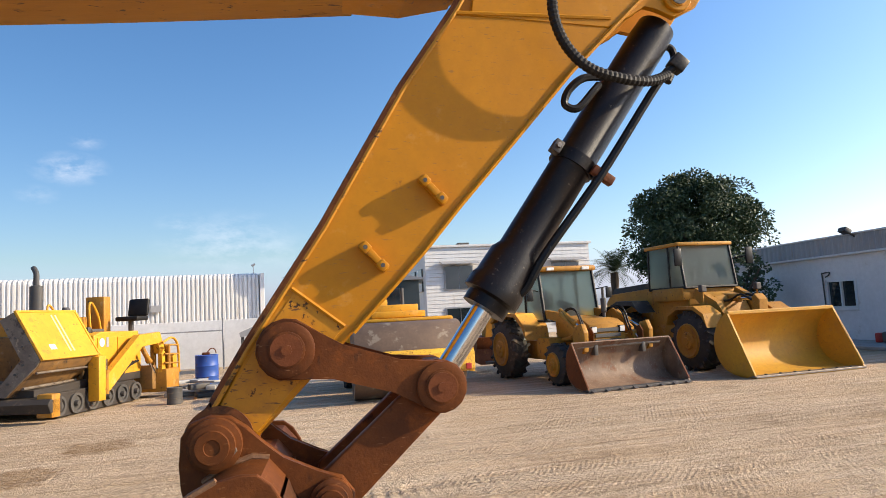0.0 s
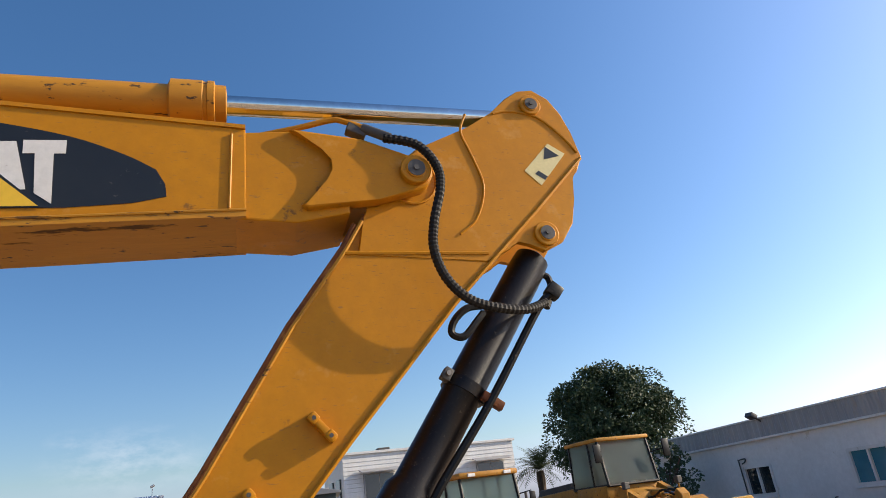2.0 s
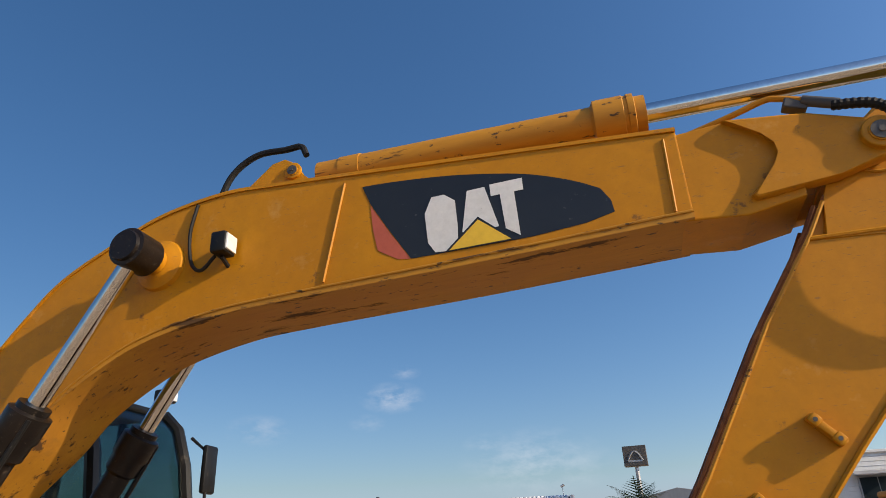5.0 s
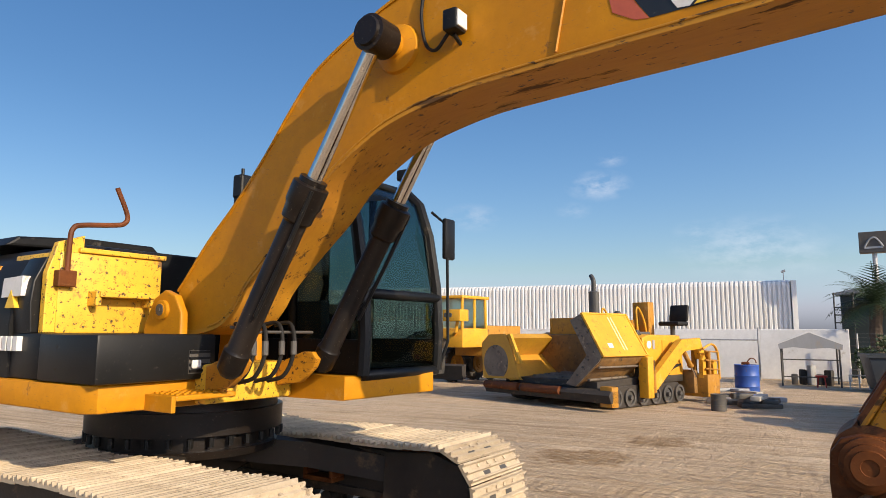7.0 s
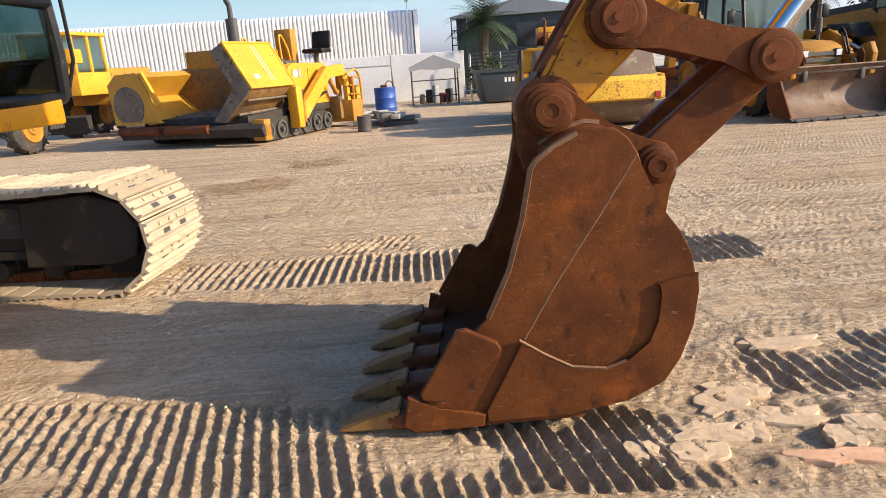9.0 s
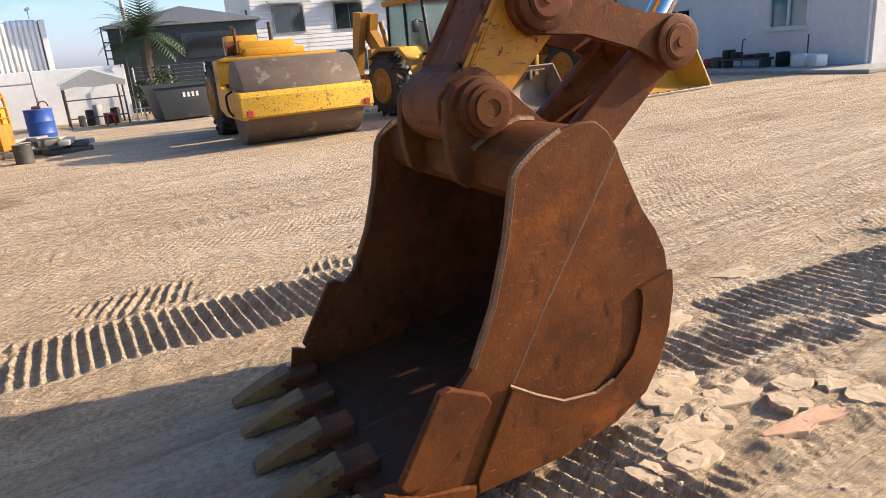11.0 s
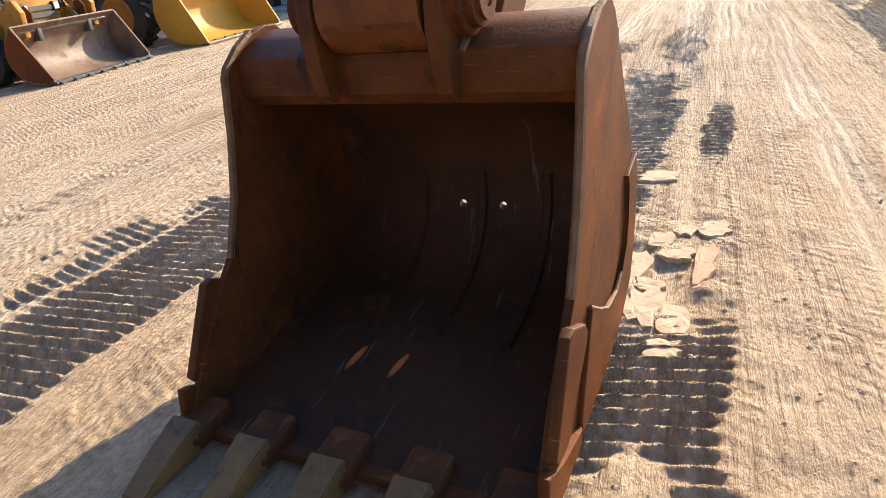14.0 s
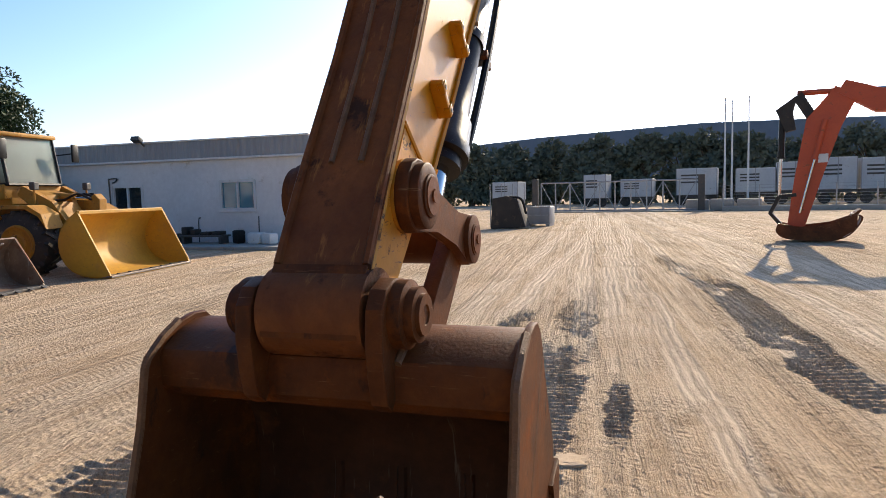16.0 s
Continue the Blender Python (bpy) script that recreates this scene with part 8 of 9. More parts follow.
HOLES = [(1.92, 3.24, 1.15, 2.10), (6.36, 7.63, 1.11, 2.03)]
wall_with_holes(hut, HT, 2.82, HOLES, WHITE, -0.2, 0.0)
for i, (x0, x1, z0, z1) in enumerate(HOLES):
    bm = B()
    for a in ((x0 - 0.03, x0 + 0.06, z0, z1), (x1 - 0.06, x1 + 0.03, z0, z1), (x0, x1, z0 - 0.03, z0 + 0.06), (x0, x1, z1 - 0.06, z1 + 0.03), ((x0 + x1) / 2 - 0.03, (x0 + x1) / 2 + 0.03, z0, z1)):
        box(bm, a[0], a[1], -0.08, 0.03, a[2], a[3])
    fr = part("window_frame", bm, WHITE_METAL, hut, "white sliding window frame")
    for k in range(2):
        m = (x0 + x1) / 2
        bm = B()
        box(bm, x0 + 0.05 if k == 0 else m + 0.02, m - 0.02 if k == 0 else x1 - 0.05, -0.06, -0.045, z0 + 0.05, z1 - 0.05)
        part("pane", bm, BLUEGLASS if i == 0 else DARKGLASS, fr)
    bm = B()
    box(bm, x0 - 0.05, x1 + 0.05, 0.0, 0.06, z0 - 0.08, z0 - 0.03, 0.008)
    part("sill", bm, WHITE, fr)
bm = B()
box(bm, 0, 0.2, -6, -0.2, 0, 2.82)
box(bm, HT - 0.2, HT, -6, -0.2, 0, 2.82)
box(bm, 0, HT, -6.2, -6, 0, 2.82)
part("wall", bm, WHITE, hut)
bm = B()
x = -0.12
fp = []
while x < HT + 0.1:
    fp += [(x, 0.10), (x + 0.05, 0.13), (x + 0.13, 0.13), (x + 0.18, 0.10)]
    x += 0.25
fp += [(HT + 0.15, -0.05), (-0.15, -0.05)]
prism(bm, fp, 2.86, 3.45, 0.0, "z")
part("fascia", bm, GREY_METAL, hut, "ribbed grey sheet-metal fascia")
bm = B()
box(bm, -0.14, HT + 0.1, -0.05, 0.15, 2.80, 2.87, 0.01)
box(bm, -0.14, HT + 0.1, -0.05, 0.16, 3.43, 3.48, 0.01)
part("trim", bm, WHITE_METAL, hut)
bm = B()
box(bm, -0.15, HT + 0.15, -6.2, -0.05, 2.82, 3.40, 0.02)
part("roof", bm, GREY_METAL, hut)
bm = B()
cyl(bm, (0.12, 0.06, 0), (0.12, 0.06, 2.8), 0.05, 10)
part("downpipe", bm, WHITE_METAL, hut)
bm = B()
tube(bm, [(6.1, 0.1, 3.35), (6.1, 0.35, 3.52)], 0.03)
lp = part("floodlight_arm", bm, DARK_METAL, hut)
bm = B()
box(bm, -0.16, 0.16, -0.12, 0.12, -0.07, 0.07, 0.015, pose(6.1, 0.42, 3.54, 30, 0, 0))
part("floodlight", bm, DARK_METAL, lp, "", 30)
bm = B()
tube(bm, spline([(7.72, 0.04, 1.2), (7.75, 0.04, 2.2), (7.72, 0.05, 2.28), (7.4, 0.05, 2.3), (7.45, 0.05, 2.2), (7.6, 0.05, 2.15)]), 0.022)
part("conduit", bm, DARK_METAL, hut)
bm = B()
box(bm, -1.2, HT, 0.0, 1.9, 0, 0.10, 0.02)
apron = part("concrete_apron", bm, CONCRETE)
apron.matrix_basis = HUT
tagged(apron, "low concrete apron before the hut", "kerb", kind="structure")


def at_hut(x, y, z=0.0):
    return HUT @ Vector((x, y, z))


def lump(name, p, size, mt, label, cat, turn=0.0):
    bm = B()
    box(bm, -size[0] / 2, size[0] / 2, -size[1] / 2, size[1] / 2, 0, size[2], min(size) * 0.2)
    o = part(name, bm, mt, None, "", 30)
    o.matrix_basis = Matrix.Translation(p) @ pose(0, 0, 0, 0, 0, turn)
    return tagged(o, label, cat)


# small things along the hut
b1 = thing("scrap_bench", Matrix.Translation(at_hut(3.4, 0.7, 0.1)) @ pose(0, 0, 0, 0, 0, 84), "dark metal bench loaded with machine parts", "bench")
bm = B()
box(bm, -0.8, 0.8, -0.25, 0.25, 0.22, 0.28, 0.01)
part("top", bm, DARK_METAL, b1)
for x in (-0.7, 0.7):
    bm = B()
    box(bm, x - 0.05, x + 0.05, -0.2, 0.2, 0, 0.22, 0.01)
    part("leg", bm, DARK_METAL, b1)
for x, w, h in ((-0.55, 0.3, 0.12), (-0.1, 0.35, 0.1), (0.35, 0.2, 0.18), (0.65, 0.22, 0.26)):
    bm = B()
    box(bm, x - w / 2, x + w / 2, -0.18, 0.18, 0.28, 0.28 + h, 0.03)
    part("machine_part", bm, BLACK_DUST, b1, "", 30)
lump("red_canister", at_hut(5.0, 0.6, 0.1), (0.25, 0.2, 0.28), RED_PLASTIC, "red plastic canister on the concrete apron", "canister", 20)
lump("black_crate", at_hut(4.6, 0.6, 0.1), (0.4, 0.3, 0.32), DARK_METAL, "black plastic crate on the concrete apron", "crate", 80)
lump("white_sack", at_hut(1.4, 0.8, 0.1), (0.5, 0.4, 0.36), WHITE_DECAL, "white woven sack beside the hut", "sack", 75)
lump("white_sack", at_hut(0.9, 0.9, 0.1), (0.45, 0.35, 0.34), WHITE_DECAL, "white woven sack beside the hut", "sack", 65)
lump("black_bag", at_hut(2.2, 0.6, 0.1), (0.35, 0.3, 0.42), RUBBER, "black folded bag beside the hut", "bag", 60)
bm = B()
tube(bm, spline([(0, 0, 0), (0, 0, 0.55), (0.03, 0, 0.78), (0.14, 0, 0.8)]), 0.018)
o = part("standpipe", bm, DARK_METAL)
o.matrix_basis = Matrix.Translation(at_hut(4.0, 0.2, 0.1))
tagged(o, "thin bent water standpipe by the hut", "pipe")
bm = B()
tube(bm, [(0, 0, 0), (0.02, 0, 0.85)], 0.02)
box(bm, -0.06, 0.08, -0.04, 0.04, 0.0, 0.12, 0.01)
o = part("jack_handle", bm, DARK_METAL)
o.matrix_basis = Matrix.Translation(at_hut(1.55, 0.45, 0.1))
tagged(o, "dark jack with long upright handle", "jack")

# -- barrel, pail and scrap by the paver
def drum(name, p, r, h, mt, label, cat):
    t = thing(name, Matrix.Translation(p), label, cat)
    bm = B()
    lathe(bm, (0, 0, 0), (0, 0, h), [(0, r), (0.02, r * 1.03), (0.04, r), (h * 0.33, r), (h * 0.345, r * 1.03), (h * 0.36, r), (h * 0.65, r), (h * 0.665, r * 1.03), (h * 0.68, r), (h - 0.03, r), (h - 0.015, r * 1.03), (h, r), (h - 0.02, r * 0.94)], 28)
    part("body", bm, mt, t, "", 35)
    return t


bl = drum("steel_drum", (-1.60, 19.3, 0), 0.30, 0.86, BLUE, "blue steel drum with rust stains standing on sand", "drum")
bm = B()
box(bm, -0.12, 0.08, -0.1, 0.1, 0.86, 0.93, 0.03)
tube(bm, spline([(0.0, 0, 0.9), (0.1, 0, 1.02), (0.2, 0.05, 1.0), (0.24, 0.05, 0.9)]), 0.015)
part("hand_pump", bm, RUST_DARK, bl)
drum("pail", (-1.97, 15.67, 0), 0.16, 0.36, DARK_METAL, "dark metal pail on the sand", "pail")
rng2 = random.Random(5)
for k in range(16):
    lump(rng2.choice(("scrap_plank", "scrap_pipe", "scrap_plate")), (-1.75 + rng2.uniform(-0.55, 0.75), 17.6 + rng2.uniform(-1.1, 1.0), 0.0 + 0.1 * (k % 3)), (rng2.uniform(0.3, 1.1), rng2.uniform(0.1, 0.4), rng2.uniform(0.05, 0.14)),
         rng2.choice((CONCRETE, GREY_METAL, BARK, DARK_METAL, STEEL_WORN)), "weathered scrap lying in a heap on sand", "scrap", rng2.uniform(0, 180))

# -- canopy with shelves
tent = thing("canopy_shelter", pose(0, 25.2, 0), "small open shelter with pale fabric roof", "shelter")
bm = B()
prism(bm, [(-0.95, 1.36), (-0.02, 1.76), (0.92, 1.36), (0.92, 1.32), (-0.02, 1.72), (-0.95, 1.32)], -0.9, 0.9)
part("roof", bm, WHITE_DECAL, tent, "pale sagging fabric roof")
# front strip of the pale roof: its shade is put in as grey
bm = B()
prism(bm, [(-0.93, 1.34), (-0.02, 1.72), (0.90, 1.34), (0.88, 1.18), (0.5, 1.24), (0.0, 1.2), (-0.5, 1.25), (-0.9, 1.18)], -0.93, -0.91)
part("valance", bm, GREY_METAL, tent)
for x in (-0.85, 0.8):
    for y in (-0.8, 0.8):
        bm = B()
        tube(bm, [(x, y, 0), (x, y, 1.36)], 0.03, 6)
        part("post", bm, DARK_METAL, tent)
for z in (0.3, 0.85):
    bm = B()
    tube(bm, [(-0.85, -0.8, z), (0.8, -0.8, z)], 0.02, 6)
    part("rail", bm, DARK_METAL, tent)
for k in range(5):
    lump("machine_box", (-0.5 + 0.25 * k, 25.2 + 0.1 * (k % 2), 0.0), (0.2, 0.25, 0.35 + 0.15 * (k % 3)), (DARK_METAL, BLACK_DUST, GREY_METAL)[k % 3], "dark machine under the small shelter", "machine", 15 * k)
st = thing("red_stool", pose(0.25, 24.2, 0), "low red plastic stool beside the shelter", "stool")
bm = B()
cyl(bm, (0, 0, 0.32), (0, 0, 0.37), 0.17, 16)
part("seat", bm, RED_PLASTIC, st)
for k in range(4):
    a = math.pi / 4 + k * math.pi / 2
    bm = B()
    tube(bm, [(0.12 * math.cos(a), 0.12 * math.sin(a), 0.33), (0.17 * math.cos(a), 0.17 * math.sin(a), 0)], 0.018, 6)
    part("leg", bm, RED_PLASTIC, st)
rk = thing("white_rack", pose(1.25, 23.9, 0), "low white metal rack on the sand", "rack")
for x in (-0.25, 0.0, 0.25):
    bm = B()
    tube(bm, [(x, 0, 0), (x, 0.1, 0.42)], 0.02, 6)
    part("bar", bm, WHITE_DECAL, rk)
bm = B()
tube(bm, [(-0.28, 0.1, 0.42), (0.28, 0.1, 0.42)], 0.02, 6)
part("top_rail", bm, WHITE_DECAL, rk)
# -- dark waste skip with a number plate of plain bars
SKIP = mat("dark_skip_paint", (0.02, 0.028, 0.035), (0.03, 0.035, 0.04), 2, 0.5, bump=0.1, stain=(0.10, 0.07, 0.05), stain_scale=4, stain_amount=0.3)
sk = thing("waste_skip", pose(2.3, 23.4, 0, 0, 0, 4), "dark blue-black steel waste skip", "skip")
bm = B()
prism(bm, [(-0.75, 0.05), (-0.95, 1.05), (0.95, 1.05), (0.80, 0.05)], -0.8, 0.8, 0.02)
part("body", bm, SKIP, sk, "", 30)
bm = B()
for x in (-0.98, 0.90):
    box(bm, x, x + 0.08, -0.85, 0.85, 1.0, 1.1)
box(bm, -0.98, 0.98, -0.86, -0.78, 1.0, 1.1)
box(bm, -0.98, 0.98, 0.78, 0.86, 1.0, 1.1)
part("rim", bm, SKIP, sk)
for k in range(4):
    bm = B()
    box(bm, -0.12 + 0.13 * k, -0.05 + 0.13 * k, -0.81, -0.802, 0.68, 0.82)
    part("number_bar", bm, WHITE_DECAL, sk)
# -- dark shed behind
TEAL = mat("dark_teal_boards", (0.035, 0.05, 0.052), (0.05, 0.065, 0.065), 1.5, 0.6, bump=0.1, stain=(0.10, 0.10, 0.09), stain_scale=3, stain_amount=0.3)
shd = thing("dark_shed", pose(3.6, 30.0, 0, 0, 0, -12), "dark green two-storey shed with outside steps", "shed")
bm = B()
box(bm, -2.4, 3.2, 0, 4, 0, 3.3, 0.02)
part("wall", bm, TEAL, shd)
bm = B()
prism(bm, [(-2.6, 3.3), (0.4, 3.9), (3.4, 3.3), (3.4, 3.22), (-2.6, 3.22)], -0.2, 4.2, 0.01)
part("roof", bm, GREY_METAL, shd)
for k in range(9):
    bm = B()
    box(bm, -2.55, -1.9, -0.6 - 0.02, -0.3, 0.3 + 0.3 * k, 0.34 + 0.3 * k)
    part("step", bm, DARK_METAL, shd)
for x in (-2.55, -1.9):
    bm = B()
    tube(bm, [(x, -0.45, 0), (x, -0.45, 3.3)], 0.03, 6)
    part("ladder_rail", bm, DARK_METAL, shd)
bm = B()
box(bm, 0.2, 2.4, -0.05, 0.03, 1.9, 2.9, 0.01)
part("window", bm, DARKGLASS, shd)
# chain-link fence before the shed
fe = thing("mesh_fence", pose(1.5, 27.2, 0, 0, 0, -8), "thin wire mesh fence with steel posts", "fence")
for k in range(5):
    bm = B()
    tube(bm, [(1.2 * k, 0, 0), (1.2 * k, 0, 1.7)], 0.03, 6)
    part("post", bm, GALV, fe)
for k in range(12):
    bm = B()
    tube(bm, [(0, 0, 0.15 + 0.14 * k), (4.8, 0, 0.15 + 0.14 * k)], 0.005, 4)
    part("wire", bm, GALV, fe)
# -- sign on a tall post
sg = thing("sign_tower", pose(5.3, 59.4, 0, 0, 0, -8), "dark grey box sign on a tall post", "sign")
bm = B()
cyl(bm, (0, 0, 0), (0, 0, 7.9), 0.17, 12)
part("post", bm, GALV, sg)
bm = B()
box(bm, -0.95, 0.95, -0.5, 0.5, 7.85, 9.45, 0.03)
sb = part("sign_box", bm, DARK_METAL, sg)
bm = B()
tube(bm, [(-0.6 + 0.12 * k, -0.52, 8.25 + 0.75 * math.sin(math.pi * k / 10)) for k in range(11)], 0.07, 6)
part("arch_mark", bm, GALV, sb)
bm = B()
box(bm, -0.6, 0.6, -0.53, -0.5, 8.15, 8.3)
part("bar_mark", bm, GALV, sb)

# ---- gate, fence and far edge of the yard ----
gate = thing("yard_gate", pose(44.0, 5.0, 0, 0, 0, -103), "long steel mesh gate at the yard's end", "gate")
for k in range(10):
    x = 1.0 * k
    bm = B()
    tube(bm, [(x, 0, 0.1), (x, 0, 2.0)], 0.05, 6)
    part("upright", bm, GALV, gate)
    bm = B()
    tube(bm, [(x, 0, 0.15), (x + 1.0, 0, 1.95)] if k % 2 else [(x, 0, 1.95), (x + 1.0, 0, 0.15)], 0.03, 6)
    part("brace", bm, GALV, gate)
for z in (0.12, 2.0):
    bm = B()
    tube(bm, [(0, 0, z), (10, 0, z)], 0.05, 6)
    part("rail", bm, GALV, gate)
for x in (-0.4, 10.3):
    bm = B()
    box(bm, x - 0.2, x + 0.2, -0.2, 0.2, 0, 2.3, 0.03)
    part("gate_post", bm, DARK_METAL, gate)
bm = B()
box(bm, -2, 11, -0.5, 0.5, 0.0, 0.07, 0.02)
tr = part("gate_track", bm, CONCRETE)
tr.matrix_basis = pose(44.0, 5.0, 0, 0, 0, -103)
tagged(tr, "pale concrete strip under the gate", "kerb", kind="structure")
fnc = thing("perimeter_fence", pose(41.2, -6.2, 0, 0, 0, -103), "dark wire fence on a low concrete kerb", "fence")
for k in range(28):
    bm = B()
    tube(bm, [(2.0 * k, 0, 0), (2.0 * k, 0, 1.6)], 0.04, 6)
    part("post", bm, GALV, fnc)
for k in range(8):
    bm = B()
    tube(bm, [(0, 0, 0.3 + 0.18 * k), (56, 0, 0.3 + 0.18 * k)], 0.012, 4)
    part("wire", bm, GALV, fnc)
bm = B()
box(bm, 0, 56, -0.15, 0.15, 0, 0.3, 0.02)
part("kerb", bm, CONCRETE, fnc)
for p in ((42.3, -4.9), (42.0, -6.3), (41.6, -7.8)):
    lump("concrete_block", (*p, 0), (1.4, 0.6, 0.75), CONCRETE, "grey concrete barrier block by the gate", "barrier", -103)
CARGO = mat("weathered_white_cargo_box", (0.55, 0.56, 0.57), (0.47, 0.48, 0.49), 0.7, 0.6, bump=0.05, stain=(0.30, 0.28, 0.26), stain_scale=2, stain_amount=0.3)


def trailer(p, w, h, turn, z0, label):
    t = thing("box_trailer", pose(p[0], p[1], 0, 0, 0, turn), label, "trailer", "parked trailers")
    bm = B()
    box(bm, -w / 2, w / 2, 0, 2.4, z0, z0 + h, 0.04)
    part("box", bm, CARGO, t)
    for x in (-w / 2 + 0.03, 0, w / 2 - 0.03):
        bm = B()
        box(bm, x - 0.03, x + 0.03, -0.03, 0.0, z0, z0 + h)
        part("edge_post", bm, GREY_METAL, t)
    for k in range(3):
        bm = B()
        box(bm, -w * 0.38, w * 0.1, -0.02, -0.005, z0 + h * (0.45 + 0.13 * k), z0 + h * (0.51 + 0.13 * k))
        part("plain_bar", bm, DARK_METAL, t)
    for x in (-w / 2 + 0.4, w / 2 - 0.4):
        bm = B()
        cyl(bm, (x, 0.1, 0.42), (x, 0.4, 0.42), 0.42, 16)
        part("wheel", bm, TYRE, t)
    bm = B()
    box(bm, -w / 2, w / 2, 0.1, 2.2, z0 - 0.25, z0, 0.02)
    part("chassis", bm, DARK_METAL, t)


for p, w, h, z0 in (((57, 9.0), 2.4, 1.6, 0.75), ((56.0, 1.2), 1.9, 2.0, 0.75), ((56.2, -2.2), 2.6, 1.5, 0.8), ((56.0, -7.0), 3.2, 2.2, 0.85), ((54.6, -11.2), 2.9, 1.9, 1.0), ((54.2, -14.0), 2.6, 2.2, 1.1), ((53.0, -16.6), 2.5, 2.4, 1.1),
                    ((52.6, -19.6), 3.0, 2.3, 1.1), ((51.6, -23.0), 3.0, 2.3, 1.1), ((50.5, -27.0), 3.0, 2.3, 1.1)):
    trailer(p, w, h, -103, z0, "weathered white box trailer parked behind the fence")
# flag poles
for p in ((52.0, -8.4), (51.7, -10.0), (53.4, -9.2)):
    bm = B()
    lathe(bm, (0, 0, 0), (0, 0, 8.2), [(0, 0.09), (0.1, 0.09), (8.1, 0.045), (8.15, 0.08), (8.2, 0.02)], 10)
    o = part("flag_pole", bm, WHITE_METAL)
    o.matrix_basis = pose(*p, 0)
    tagged(o, "tall bare white flag pole", "pole", "flag poles")
# tanks and generator near the gate
gen = thing("old_generator", pose(25.4, 5.3, 0, 0, 0, -100), "dusty grey machine parts standing by the yard's edge", "generator")
bm = B()
prism(bm, [(-0.6, 0.0), (-0.5, 1.25), (0.1, 1.35), (0.55, 1.2), (0.9, 0.05)], -0.4, 0.4, 0.03)
part("body", bm, BLACK_DUST, gen, "", 30)
bm = B()
tube(bm, spline([(0.2, -0.3, 1.3), (0.7, -0.3, 1.2), (0.9, -0.3, 0.6)]), 0.05)
part("hose", bm, RUBBER, gen)
for k in range(4):
    bm = B()
    box(bm, -0.9 + 0.5 * k, -0.87 + 0.5 * k, 0.5, 0.55, 0, 1.85, 0.01)
    part("frame_bar", bm, GREY_METAL, gen)
wt = thing("water_tank", pose(27.0, 4.0, 0, 0, 0, -100), "pale plastic water tank in a frame", "tank")
bm = B()
box(bm, -0.5, 0.5, -0.5, 0.5, 0.1, 0.85, 0.06)
for fx in (-0.4, 0.4):
    box(bm, fx - 0.08, fx + 0.08, -0.48, 0.48, -0.08, 0.12)
part("tank", bm, GREY_METAL, wt, "", 30)
bm = B()
for z in (0.12, 0.48, 0.84):
    box(bm, -0.53, 0.53, -0.53, -0.5, z - 0.02, z + 0.02)
part("cage", bm, GALV, wt)

# long blue-grey hall beyond the trees
bh = thing("distant_hall", pose(190, -20, 0, 0, 0, -100), "long blue-grey hall roof beyond the trees", "hall")
bm = B()
prism(bm, [(-75, 0), (-75, 14.5), (-35, 17.0), (10, 18.6), (60, 17.6), (110, 15.5), (110, 0)], 0, 30)
part("roof", bm, mat("hazy_blue_roof", (0.16, 0.20, 0.26), (0.14, 0.18, 0.23), 0.05, 0.8, bump=0.0), bh)


# ---- trees ----
def leaf_cards(bm, centre, r, count, size, rng, flat=0.75):
    """Small pointed leaves scattered through a clump."""
    for _ in range(count):
        v = Vector((rng.gauss(0, 1), rng.gauss(0, 1), rng.gauss(0, 1))).normalized() * r * (0.55 + 0.45 * rng.random() ** 0.5)
        v.z *= flat
        c = Vector(centre) + v
        d = (v.normalized() + Vector((rng.uniform(-1, 1), rng.uniform(-1, 1), rng.uniform(-1.0, 0.6)))).normalized()
        s = d.orthogonal().normalized()
        s = (s * math.cos(6.28 * rng.random()) + d.cross(s) * math.sin(6.28 * rng.random())).normalized()
        L, W = size * rng.uniform(0.7, 1.4), size * rng.uniform(0.22, 0.4)
        a, b, e, f = c, c + d * L * 0.5 + s * W, c + d * L, c + d * L * 0.5 - s * W
        bm.faces.new([bm.verts.new(p) for p in (a, b, e, f)])


def tree(p, h, r, seed, label, clumps=70, leaves=90, size=0.16, base=0.35, name="tree", leaf=None):
    rng = random.Random(seed)
    t = thing(name, pose(*p, 0), label, "tree")
    bm = B()
    tube(bm, [(0, 0, -0.1), (0.05, 0.03, h * 0.2), (0.0, 0.08, h * 0.42)], h * 0.028, 8)
    part("trunk", bm, BARK, t)
    tops = []
    for k in range(7):
        a = 6.28 * k / 7 + rng.random()
        e = Vector((math.cos(a) * r * 0.6, math.sin(a) * r * 0.6, h * rng.uniform(0.55, 0.85)))
        bm = B()
        tube(bm, spline([(0, 0.06, h * 0.38), tuple(e * 0.45 + Vector((0, 0, h * 0.25))), tuple(e)], 4), h * 0.009, 6)
        part("limb", bm, BARK, t)
        tops.append(e)
    bm = B()
    for k in range(clumps):
        a, u = 6.28 * rng.random(), rng.uniform(-1, 1)
        q = math.sqrt(1 - u * u) * rng.uniform(0.45, 1.0)
        zc = h * (base + (1 - base) * 0.5) + u * h * (1 - base) * 0.46
        c = (math.cos(a) * q * r * rng.uniform(0.8, 1.08), math.sin(a) * q * r * rng.uniform(0.8, 1.08), zc)
        leaf_cards(bm, c, r * rng.uniform(0.16, 0.32), leaves, size, rng)
    me = part("crown", bm, leaf or LEAF, t, "dense dark green foliage")
    return t


